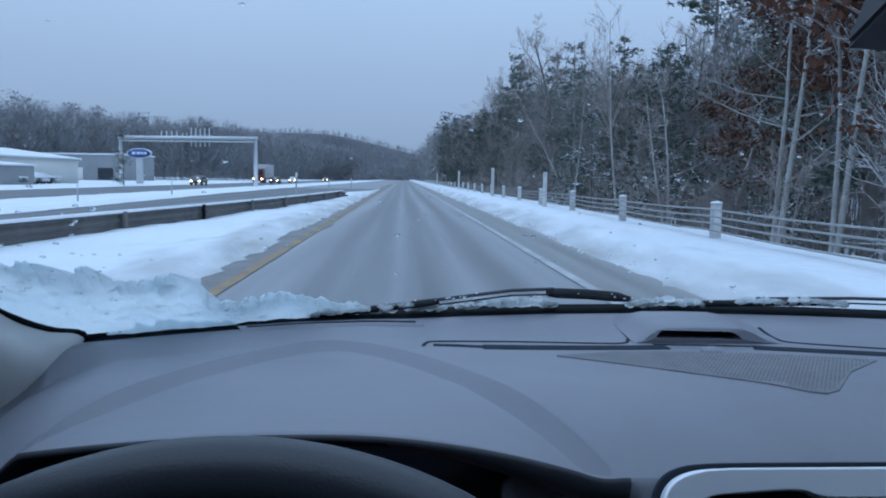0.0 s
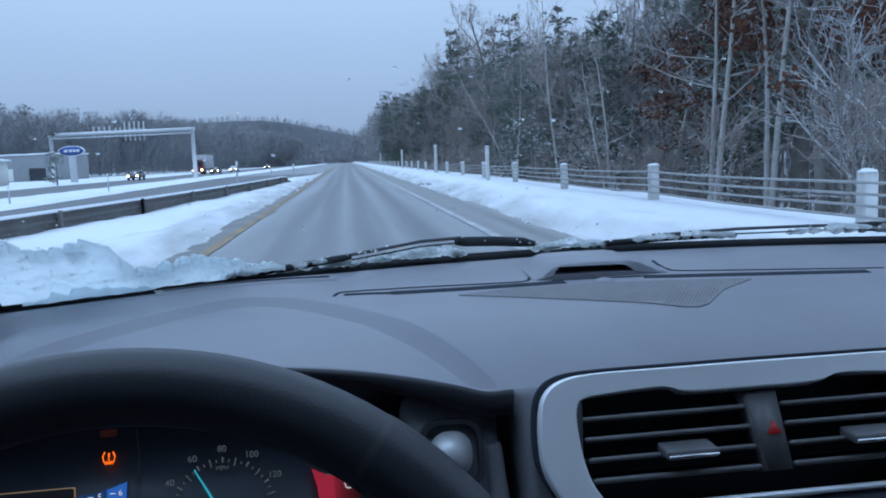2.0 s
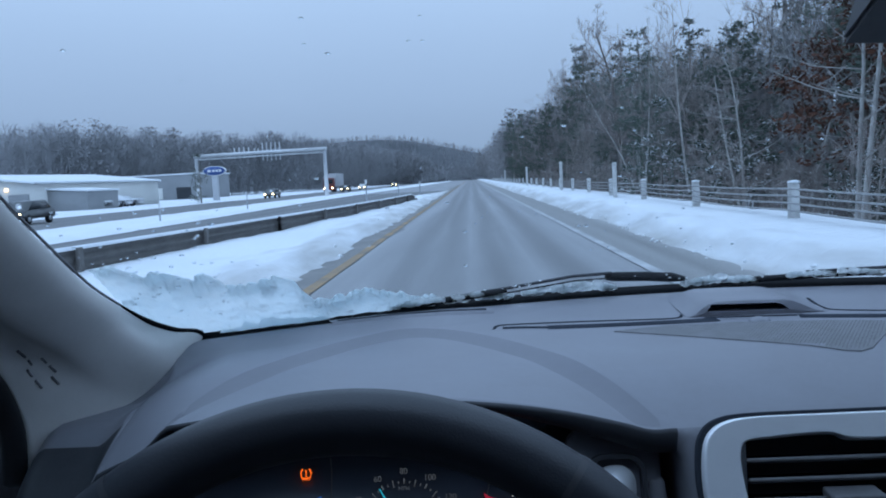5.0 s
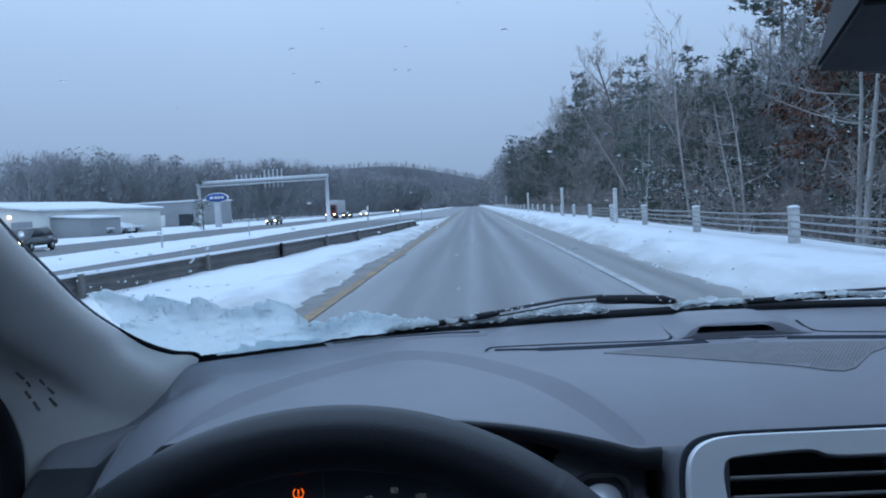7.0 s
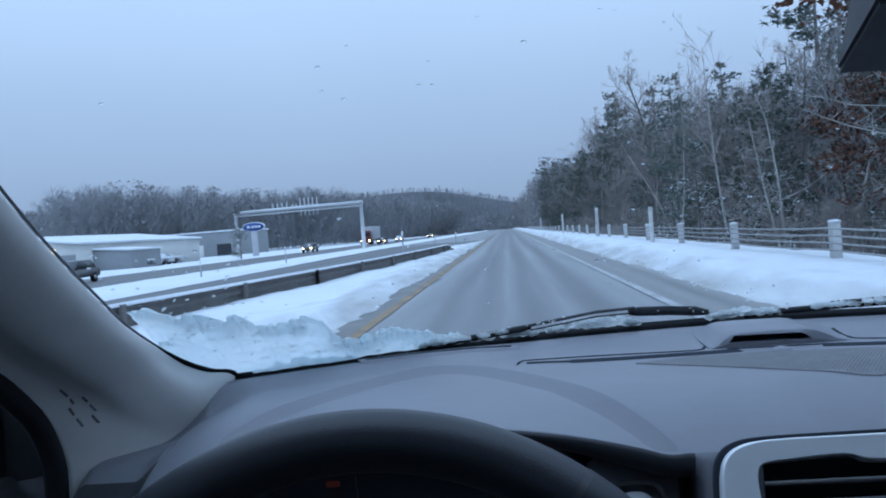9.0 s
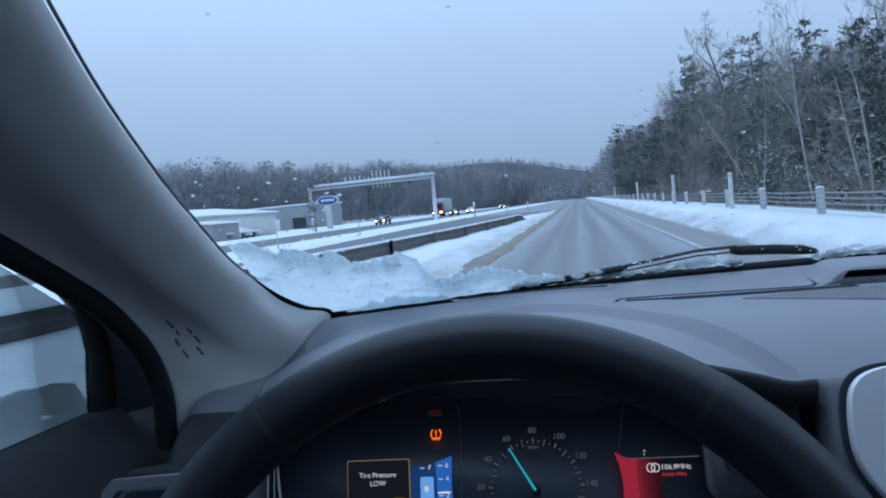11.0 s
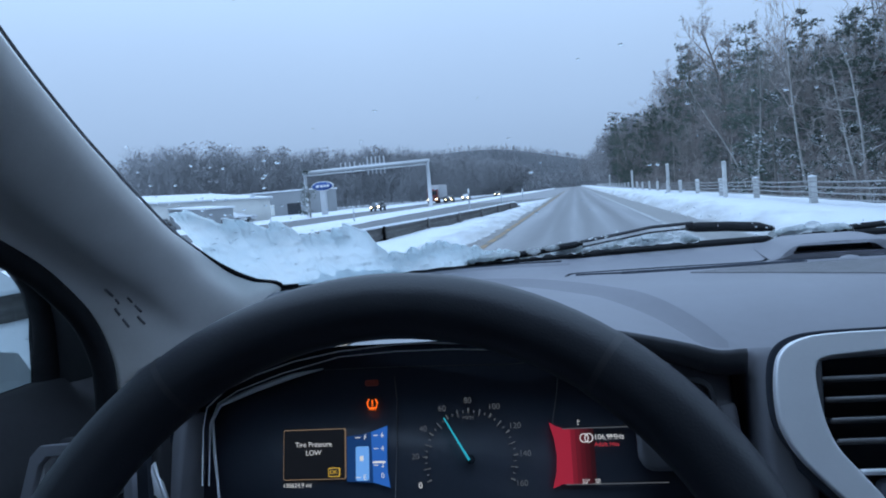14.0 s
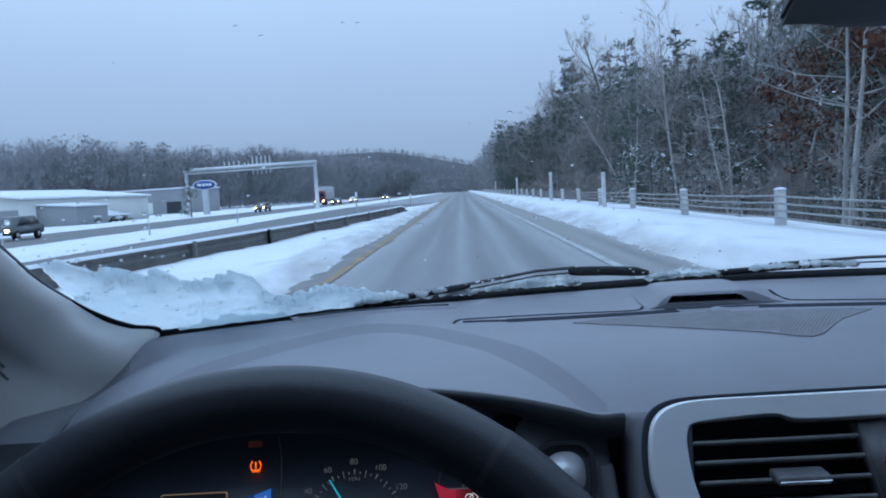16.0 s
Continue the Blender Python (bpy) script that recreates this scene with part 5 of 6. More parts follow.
def cowl_band(name, z0, z1, off, mat, label, parent=None):
    rr = []
    for i in range(61):
        x = lerp(-0.36, 1.16, i / 60)
        rr.append([(x, cowl_y(x) - 0.010 + off, z0), (x, cowl_y(x) - 0.004 + off, z1), (x, cowl_y(x) + 0.03 + off, z1 + 0.004), (x, cowl_y(x) + 0.05 + off, z1 - 0.03)])
    return tagged(piece(name, grid_mesh(name, rr, mat)), label, "trim", kind="structure")


cowl_band("cowl_trim", 0.955, 0.9745, 0.0, M_FRIT, "black rubber edge along the foot of the windscreen")
rr = []
for i in range(61):
    x = lerp(-0.42, 1.22, i / 60)
    rr.append([(x, cowl_y(x) + 0.03, 0.955), (x, cowl_y(x) + 0.08, 0.962), (x, cowl_y(x) + 0.16, 0.955), (x, cowl_y(x) + 0.30, 0.93)])
tagged(piece("cowl_panel", grid_mesh("cowl_panel", rr, M_BLACK)), "black cowl panel outside the windscreen", "trim", kind="structure")

# drops on the glass
rnd = random.Random(12)
dr = []
for k in range(90):
    x, z = rnd.gauss(0.10, 0.16), rnd.uniform(1.03, 1.30)
    dr.append((x, z, rnd.uniform(0.0004, 0.0009) if k % 4 else rnd.uniform(0.0008, 0.0014)))
for k in range(60):
    t = rnd.random()
    dr.append((lerp(-0.22, -0.14, t) + rnd.gauss(0, 0.012), lerp(1.0, 1.12, rnd.random()), rnd.uniform(0.0005, 0.0011)))
M_DROP = material("water_drop", (0.9, 0.93, 0.95), 0.02, 0, 0.5, (0.85, 0.9, 0.93), 200, 0.5)
M_DROP.node_tree.nodes["Principled BSDF"].inputs["Transmission Weight"].default_value = 1.0
M_DROP.node_tree.nodes["Principled BSDF"].inputs["IOR"].default_value = 1.33
for k, (x, z, s) in enumerate(dr):
    bm = bmesh.new()
    bmesh.ops.create_icosphere(bm, subdivisions=1, radius=s, matrix=Matrix.Diagonal((2.2, 1.0, 0.9, 1)))
    me = bpy.data.meshes.new("drop")
    bm.to_mesh(me)
    bm.free()
    me.materials.append(M_DROP)
    piece("drop", me, windscreen, "", pose(x, glass_y(x, z) + 0.001, z, -61, 0, rnd.uniform(-8, 8)))


# the left pillar: a sheet from the glass edge over a rounded ridge to the door seal, flaring onto the dashboard
GE = [(-0.199, 0.899, 0.9775), (-0.218, 0.873, 0.989), (-0.2295, 0.836, 1.005), (-0.2355, 0.788, 1.030), (-0.2380, 0.742, 1.054), (-0.2352, 0.690, 1.084), (-0.2312, 0.640, 1.113),
      (-0.226, 0.598, 1.137), (-0.214, 0.530, 1.176), (-0.197, 0.462, 1.216), (-0.170, 0.355, 1.283), (-0.135, 0.215, 1.362)]
DE = [(-0.307, 0.742, 0.926), (-0.307, 0.736, 0.950), (-0.307, 0.722, 0.976), (-0.307, 0.700, 0.999), (-0.307, 0.660, 1.030), (-0.307, 0.603, 1.061), (-0.307, 0.545, 1.090),
      (-0.307, 0.490, 1.118), (-0.306, 0.400, 1.160), (-0.304, 0.310, 1.202), (-0.300, 0.200, 1.262), (-0.290, 0.060, 1.345)]
FOOT = [(-0.2065, 0.876, 0.967), (-0.2180, 0.858, 0.948), (-0.2360, 0.842, 0.928), (-0.2560, 0.806, 0.926), (-0.2800, 0.772, 0.926)]
cross = []


def pillar_row(g, d):
    g, d = Vector(g), Vector(d)
    p3 = g + Vector((-0.024, -0.056, -0.024))
    return [g + Vector((0.006, -0.014, -0.001)), g + Vector((0.003, -0.034, -0.009)), p3, p3.lerp(d, 0.36) + Vector((-0.003, 0.013, -0.002)), p3.lerp(d, 0.72) + Vector((-0.002, 0.014, 0.0))]


base_row = pillar_row(GE[3], DE[3])
# the trim runs on behind the edge of the dashboard
cross.append([Vector(p) + Vector((-0.004, 0.004, -0.040)) for p in (GE[0], *FOOT, DE[0])])
for i, (g, d) in enumerate(zip(GE, DE)):
    if i < 3:
        u = (0.0, 0.42, 0.76)[i]
        mid = [Vector(p).lerp(q, u) for p, q in zip(FOOT, base_row)]
        if i:
            mid[0] = Vector(g) + (mid[1] - Vector(g)) * 0.42
    else:
        mid = pillar_row(g, d)
    cross.append([Vector(g), *mid, Vector(d)])
cols = [spline([c[k] for c in cross], 6) for k in range(7)]
rows = []
for i in range(len(cols[0])):
    r = spline([cols[k][i] for k in range(7)], 4)
    r.insert(1, r[0].lerp(r[1], 0.08))
    rows.append(r + [cols[6][i] + Vector((0.0, 0.03, 0.0)), cols[0][i] + Vector((-0.03, 0.006, -0.004)), cols[0][i] + Vector((-0.0008, 0.0008, 0.0))])
pillar = tagged(piece("pillar_left", grid_mesh("pillar_left", rows, M_PILLAR, close=True)), "pale grey cloth-textured windscreen pillar trim", "pillar", kind="structure")
for i, k in ((23, 20), (20, 20), (17, 21), (14, 21), (20, 18), (17, 18), (14, 19)):
    tube("demister_slot", [rows[i + q][k] + Vector((0.0, 0.0010, -0.0008)) for q in range(3)], 0.0014, M_GRILLE, pillar, 6, "small dark demister slot")
ge, de = cols[0], cols[6]
tagged(tube("trim_door_seal", [p + Vector((-0.006, -0.004, -0.002)) for p in de], 0.010, M_RUBBER, None, 8), "black rubber door seal along the pillar", "seal", kind="structure")
ge_foot = [Vector((x, cowl_y(x) + 0.008, 0.9755)) for x in (-0.10, -0.13, -0.16, -0.182)] + list(ge)[6:]
seal = [p + Vector((0.001, 0.004, -0.001)) for p in ge_foot]
tagged(tube("trim_glass_seal", seal[:23], [0.0016] * 3 + [0.0030] * 14 + [0.0026, 0.0022, 0.0018, 0.0014, 0.0012, 0.0010], M_FRIT, None, 8), "black seal along the windscreen's foot", "seal", kind="structure")
tagged(tube("trim_glass_edge", seal[22:], 0.0012, M_GRILLE, None, 8), "thin grey seal along the windscreen's edge", "seal", kind="structure")

# right pillar, roof and plain cabin walls that close the car
rows = []
for g, d in zip(ge, de):
    g2, d2 = Vector((2 * CX - g.x, g.y, g.z)), Vector((2 * CX - d.x, d.y, d.z))
    rows.append([g2, g2.lerp(d2, 0.4) + Vector((-0.02, -0.02, 0)), d2, d2 + Vector((0.02, 0.03, -0.01)), g2 + Vector((0.015, 0.012, -0.012))])
tagged(piece("pillar_right", grid_mesh("pillar_right", rows, M_PILLAR, close=True)), "pale grey windscreen pillar trim on the passenger side", "pillar", kind="structure")
rows = []
for j in range(12):
    y = lerp(0.33, -1.9, j / 11)
    crown = 1.385 + 0.05 * math.sin(math.pi * min(1, (0.33 - y) / 2.4))
    rows.append([(CX + lerp(-0.60, 0.60, i / 12), y, crown - 0.07 * abs(i / 6 - 1) ** 3) for i in range(13)] + [(CX + lerp(0.60, -0.60, i / 12), y, crown + 0.03 - 0.07 * abs(i / 6 - 1) ** 3) for i in range(13)])
tagged(piece("ceiling", grid_mesh("ceiling", rows, M_HEADLINER, close=True)), "pale grey fabric headliner", "headliner", kind="structure")
tagged(part("floor", new_block((1.5, 2.9, 0.06), pose(CX, -0.5, 0.32), 0.01), M_DASH_DARK), "dark carpeted cabin floor", "floor", kind="structure")
tagged(part("wall_right", new_block((0.10, 1.5, 0.60), pose(1.13, 0.08, 0.62), 0.02), M_DASH_DARK), "dark door lining on the passenger side", "door lining", kind="structure")
# out of view; added with a dark tint to dim the cabin
pw = tagged(piece("window_1", grid_mesh("window_1", [[(1.17 - 0.25 * max(0, z - 1.0), lerp(0.79 if z < 1.0 else lerp(0.79, 0.15, (z - 1.0) / 0.36), -0.25, k / 6), z) for k in range(7)] for z in (0.90, 1.0, 1.1, 1.2, 1.3, 1.37)], M_DIMGLASS)), "unseen passenger side glass, tinted dark to dim the cabin", "window", kind="structure")
pw.visible_shadow = False
# unseen rear wall, its height set by how much light comes from behind
tagged(part("wall_rear", new_block((1.5, 0.12, 0.76), pose(CX, -1.85, 0.68), 0.02), M_DASH_DARK), "unseen dark wall added to limit light from the cabin's rear", "seat back", kind="structure")
tagged(part("bulkhead", new_block((1.56, 0.05, 0.60), pose(CX, 0.86, 0.58), 0.01), M_BLACK), "black bulkhead under the dashboard", "bulkhead", kind="structure")

# unseen walls added across the rear side windows to block their light
for nm, xx, yy, ln in (("wall_left_rear", -0.37, -0.83, 2.14), ("wall_right_rear", 1.13, -1.25, 1.30)):
    hh = 1.1
    tagged(part(nm, new_block((0.10, ln, hh), pose(xx, yy, 0.30 + hh / 2), 0.02), M_DASH_DARK), "unseen dark wall added to block light from the cabin side", "lining", kind="structure")

# driver's door
door = thing("driver_door", "dark driver's door with its window shut and snow against the glass", "door")
sill = []
for i in range(13):
    y = lerp(0.86, -1.0, i / 12)
    xx = -0.395 - 0.01 * math.sin(i / 12 * 3)
    sill.append([(xx + 0.10, y, 0.55), (xx + 0.085, y, 0.80), (xx + 0.055, y, 0.898), (xx + 0.015, y, 0.915), (xx - 0.02, y, 0.913), (xx - 0.10, y, 0.80), (xx - 0.10, y, 0.40)])
piece("lining", grid_mesh("lining", sill, M_DASH_DARK), door, "dark vinyl door lining")
fr = [(-0.405, 0.785, 0.905), (-0.405, 0.792, 0.95), (-0.405, 0.792, 0.988), (-0.405, 0.778, 1.022), (-0.404, 0.728, 1.066), (-0.402, 0.670, 1.098), (-0.392, 0.53, 1.170), (-0.37, 0.35, 1.26), (-0.33, 0.12, 1.345), (-0.31, -0.3, 1.375), (-0.31, -0.9, 1.375)]
tube("window_frame", [tuple(p) for p in spline(fr, 4)], 0.018, M_RUBBER, door, 8, "black window frame")
web = []
fs = spline(fr, 4)
for k in range(17):
    d, f = de[min(len(de) - 1, 6 + int(k * 2.2))], fs[k]
    web.append([d + Vector((-0.004, 0.004, 0)), d.lerp(f, 0.5) + Vector((0.004, 0.0, 0)), f])
piece("frame_web", grid_mesh("frame_web", web, M_RUBBER), door, "dark inner window frame")
gb = []
for j in range(9):
    z = lerp(0.88, 1.36, j / 8)
    lim = 0.79 if z < 1.0 else lerp(0.79, 0.10, (z - 1.0) / 0.34)
    gb.append([(-0.412 + 0.25 * max(0, z - 1.0), lerp(lim, -0.9, i / 6), z) for i in range(7)])
gl = piece("window_glass", grid_mesh("window_glass", gb, M_SIDEGLASS), door, "clear side glass")
gl.visible_shadow = False


# ---------------------------------------------------------------- rear-view mirror and its hanging card
mirror = thing("rear_view_mirror", "black rear-view mirror hanging from the windscreen", "mirror")
MB = pose(0.443, 0.545, 1.262, 2, 0, 3)
mo = rounded(0.225, 0.070, 0.022, 6)
# a keel-shaped cover behind the glass, pointed at its lower left
hull = bmesh.new()
for x, y, z in ((0.338, 0.556, 1.232), (0.548, 0.556, 1.232), (0.336, 0.556, 1.290), (0.550, 0.556, 1.290),
                (0.349, 0.650, 1.205), (0.420, 0.664, 1.203), (0.462, 0.660, 1.203), (0.500, 0.640, 1.208), (0.546, 0.585, 1.224),
                (0.375, 0.640, 1.250), (0.400, 0.645, 1.275), (0.500, 0.630, 1.270)):
    hull.verts.new((x, y, z))
bmesh.ops.convex_hull(hull, input=hull.verts[:])
bmesh.ops.bevel(hull, geom=hull.edges[:], offset=0.0025, segments=2, affect="EDGES")
part("housing", hull, M_MIRRORBACK, mirror, "keel-shaped dark grey housing", smooth=False)
ob = part("glass", prism([(x * 0.96, z * 0.90) for x, z in mo], 0.004, pose(0, -0.0125, 0), 0.001), M_MIRROR, mirror, "mirror glass", smooth=False)
ob.matrix_basis = MB
br = ring(mo, [(x * 0.955, z * 0.88) for x, z in mo], 0.006, -0.010, M_BLACK, "bezel", mirror, "black bezel")
br.matrix_basis = MB
tube("stem", [(0.444, 0.60, 1.285), (0.444, 0.60, 1.30), (0.444, 0.55, 1.32)], [0.010, 0.010, 0.016], M_BLACK, mirror, 10)

card = thing("air_freshener", "black bottle-shaped air freshener card hanging on a cord", "air freshener", pose(0.411, 0.440, 1.152, 0, 2, 4) @ Matrix.Diagonal((1.20, 1, 1.11, 1)))
half = [(0.0, 0.004), (0.012, 0.0035), (0.0135, 0.0), (0.0135, -0.006), (0.011, -0.009), (0.0145, -0.0105), (0.0145, -0.014), (0.0125, -0.016), (0.0130, -0.027), (0.0165, -0.030), (0.0185, -0.036), (0.0190, -0.088), (0.0175, -0.096), (0.012, -0.1005), (0.0, -0.102)]
outl = half + [(-x, z) for x, z in reversed(half[1:-1])]
part("card", prism(outl[::-1], 0.0016, pose(0, 0, 0)), M_CARD, card, "black printed card", smooth=False)
part("edge", prism([(x * 1.03, (z + 0.049) * 1.012 - 0.049) for x, z in outl][::-1], 0.0009, pose(0, 0.0004, 0)), M_CARDEDGE, card, "pale cut edge", smooth=False)
part("neck_label", prism([(0.0125, -0.0165), (0.0128, -0.0275), (-0.0128, -0.0275), (-0.0125, -0.0165)], 0.0004, pose(0, -0.0011, 0)), M_CARDGREY, card, "grey neck band", smooth=False)
part("cap_label", prism([(0.0125, 0.0028), (0.0128, -0.0055), (-0.0128, -0.0055), (-0.0125, 0.0028)], 0.0004, pose(0, -0.0011, 0)), M_CARDGREY, card, "grey printed cap", smooth=False)
part("picture", prism([(0.0045 * math.cos(2 * math.pi * k / 20) + 0.004, 0.0085 * math.sin(2 * math.pi * k / 20) - 0.066) for k in range(20)], 0.0004, pose(0, -0.0011, 0)), M_CARDGREY, card, "dull printed oval", smooth=False)
hole = bmesh.new()
bmesh.ops.create_cone(hole, cap_ends=True, segments=14, radius1=0.0022, radius2=0.0022, depth=0.002, matrix=pose(0, 0, -0.002, 90, 0, 0))
part("eyelet", hole, M_CARDEDGE, card)
tube("cord", [(0, 0, -0.002), (-0.002, 0.012, 0.03), (-0.004, 0.03, 0.062), (-0.004, 0.055, 0.085)], 0.0009, M_BLACK, card, 6, "black cord")


# ---------------------------------------------------------------- wipers and the snow lying on them
def on_glass(x, z, out=0.0):
    return Vector((x, glass_y(x, z) + 0.004 + out, z + out * 0.5))


def wiper(flat, thin, heel, label):
    """The blade's near part, the bare arm between, and the thick jointed part with its cover."""
    w = thing("wiper", label, "wiper", group="wipers")
    tube("blade", [on_glass(x, z, 0.006) for x, z in flat], [0.0022] + [0.0038] * (len(flat) - 2) + [0.0025], M_RUBBER, w, 8)
    tube("arm", [on_glass(x, z, 0.010) for x, z in thin], 0.0019, M_BLACK, w, 8)
    tube("arm_edge", [on_glass(x, z - 0.0045, 0.006) for x, z in thin], 0.0010, M_RUBBER, w, 6)
    tube("blade_cover", [on_glass(x, z, 0.009) for x, z in heel], [0.0040] + [0.0060] * (len(heel) - 2) + [0.003], M_RUBBER, w, 10, "thick black blade cover")
    return w


wiper([(-0.01, 0.976), (0.03, 0.9785), (0.07, 0.9815), (0.118, 0.9865), (0.128, 0.9880)], [(0.10, 0.9850), (0.125, 0.9870), (0.174, 0.9935), (0.208, 0.9985), (0.256, 0.9995)], [(0.250, 0.9945), (0.262, 0.9940), (0.30, 0.9915), (0.335, 0.9875), (0.354, 0.9835)], "black wiper flecked with snow at the foot of the windscreen")
wiper([(0.40, 0.976), (0.45, 0.9805), (0.52, 0.984), (0.60, 0.985)], [(0.50, 0.986), (0.60, 0.991), (0.68, 0.992), (0.74, 0.9915)], [(0.72, 0.9895), (0.75, 0.990), (0.84, 0.9885), (0.92, 0.9835), (0.95, 0.9795)], "black passenger-side wiper flecked with snow")

# heap of wet snow in the corner of the windscreen
CREST = [(-0.242, 1.068), (-0.232, 1.061), (-0.221, 1.053), (-0.211, 1.047), (-0.203, 1.050), (-0.196, 1.048), (-0.186, 1.040), (-0.176, 1.041), (-0.168, 1.047), (-0.1635, 1.036), (-0.156, 1.028), (-0.146, 1.026),
         (-0.134, 1.028), (-0.121, 1.031), (-0.111, 1.036), (-0.1045, 1.031), (-0.1005, 1.018), (-0.096, 1.006), (-0.088, 0.998), (-0.078, 0.994), (-0.066, 0.999), (-0.052, 1.001), (-0.040, 1.006), (-0.029, 1.005), (-0.017, 0.999),
         (-0.002, 0.993), (0.020, 0.988), (0.050, 0.982)]
rnd = random.Random(41)
buds = [(rnd.uniform(-0.24, 0.045), rnd.uniform(0.0012, 0.0046) if k % 5 else rnd.uniform(0.005, 0.0095)) for k in range(210)]


def lobe_top(x):
    """Height of the heap along the glass."""
    for (xa, za), (xb, zb) in zip(CREST, CREST[1:]):
        if xa <= x <= xb:
            return lerp(za, zb, sstep(xa, xb, x))
    return CREST[0][1] if x < CREST[0][0] else CREST[-1][1]


def heap_top(x):
    z = lobe_top(x) - 0.0015
    for cx, r in buds:
        d = abs(x - cx)
        if d < r:
            z = max(z, lobe_top(cx) - 0.4 * r + 1.25 * r * (1 - (d / r) ** 1.5))
    return z


def puff(x, z, k, seed):
    return 1.0 - min(1.0, 2.2 * abs(nz(x * k, z * k * 1.25, seed)))


def heap_relief(x, z):
    return 0.010 * puff(x, z, 24, 2.0) + 0.0050 * puff(x, z, 70, 5.0) + 0.0028 * puff(x, z, 140, 8.0) + 0.0008 * puff(x, z, 380, 3.0) + 0.008 * nz(x * 14, z * 16, 4.0) + 0.008


rows = []
NS = 420
for i in range(NS + 1):
    x = lerp(-0.240, 0.045, i / NS)
    zt, zb = heap_top(x), 0.964
    row = []
    for k in range(49):
        v = k / 48
        z = lerp(zb, zt, v)
        rim = 0.010 * max(0.0, (v - 0.75) / 0.25) ** 2
        row.append((x, glass_y(x, z) + 0.0015 + heap_relief(x, z) * (0.35 + 0.65 * v) + rim, z))
    for k in range(1, 6):
        s2 = k / 5
        z = zt - 0.006 * s2 * s2
        row.append((x, glass_y(x, zt) + 0.0115 + heap_relief(x, zt) + 0.022 * s2 + 0.004 * nz(x * 80, k), z + 0.003 * nz(x * 120, k * 0.7)))
    rows.append(row)
heap = piece("snow_heap", grid_mesh("snow_heap", rows, M_HEAP))
tagged(heap, "heap of wet melting snow in the corner of the windscreen", "snow", kind="stuff")
# icy glaze pressed against the glass inside the heap
rows = []
for i in range(50):
    x = lerp(-0.195, -0.065, i / 49)
    h = 0.022 * math.sin(math.pi * i / 49) ** 0.7 * (0.8 + 0.5 * nz(i * 0.3, 2.0)) + 0.002
    rows.append([(x, glass_y(x, 0.968 + h * k / 6) + 0.0010 + 0.0004 * nz(x * 90, k), 0.968 + h * k / 6 + 0.003 * nz(x * 70, 3)) for k in range(7)])
tagged(piece("ice_glaze", grid_mesh("ice_glaze", rows, M_ICE)), "bluish slush frozen to the glass", "ice", kind="stuff")

rnd = random.Random(9)
clumps = []
# (from, to, foot, crest height, count) of each drift, then loose flecks
for xa, xb, zb, hh, n in ((0.055, 0.135, 0.978, 0.009, 70), (0.150, 0.262, 0.979, 0.0155, 110), (0.356, 0.445, 0.978, 0.012, 70), (-0.01, 0.06, 0.978, 0.007, 40), (0.48, 0.60, 0.984, 0.009, 56), (0.66, 0.78, 0.985, 0.011, 56)):
    for k in range(n):
        u = rnd.random()
        x = lerp(xa, xb, u)
        top = hh * (math.sin(math.pi * u) ** 0.7) * (0.75 + 0.5 * nz(x * 60, zb * 9))
        clumps.append((x, zb + top * rnd.random() ** 0.7, rnd.uniform(0.0022, 0.0052)))
for k in range(36):
    x = rnd.uniform(-0.01, 0.36)
    clumps.append((x, 0.983 + 0.012 * sstep(0.0, 0.2, x) * sstep(0.40, 0.25, x) + rnd.gauss(0, 0.003), rnd.uniform(0.0005, 0.0012)))
for k in range(26):
    x = rnd.uniform(0.42, 0.95)
    clumps.append((x, 0.988 + rnd.gauss(0, 0.003), rnd.uniform(0.0005, 0.0013)))
V, F = [], []
for x, z, s in clumps:
    bm = bmesh.new()
    bmesh.ops.create_icosphere(bm, subdivisions=2, radius=s)
    c = on_glass(x, z, 0.006)
    b = len(V)
    for q in bm.verts:
        w = 1 + 0.55 * nz(q.co.x * 500 + x * 90, q.co.y * 500, q.co.z * 500)
        V.append((c.x + q.co.x * 1.5 * w, c.y + q.co.y * w, c.z + q.co.z * 0.8 * w))
    F += [tuple(b + q.index for q in fc.verts) for fc in bm.faces if fc.calc_center_median().y < 0.25 * s]
    bm.free()
tagged(piece("snow_clumps", mesh_of("snow_clumps", V, F, M_FLAKE)), "clumps of wet snow caught on the wipers", "snow", kind="stuff")

# snow piled against the driver's window, on the outside sill
rows = []
for i in range(60):
    y = lerp(0.80, 0.05, i / 59)
    h = 0.075 * (0.7 + 0.6 * nz(y * 9, 2.0)) * sstep(0.81, 0.77, y)
    rows.append([(-0.425 - 0.10 * (1 - math.cos(math.pi * k / 10)) / 2 + 0.25 * max(0, (0.885 + h) - 0.95) * (k < 3), y + 0.008 * nz(y * 40, k), 0.895 + h * math.sin(math.pi * min(0.5 + k / 20, 1.0)) + 0.008 * nz(y * 45, k * 0.8)) for k in range(11)] )
    rows[-1][0] = (-0.422, y, 0.87)
tagged(piece("sill_snow", grid_mesh("sill_snow", rows, M_SNOWCLUMP)), "wet snow piled outside against the driver's window", "snow", kind="stuff")


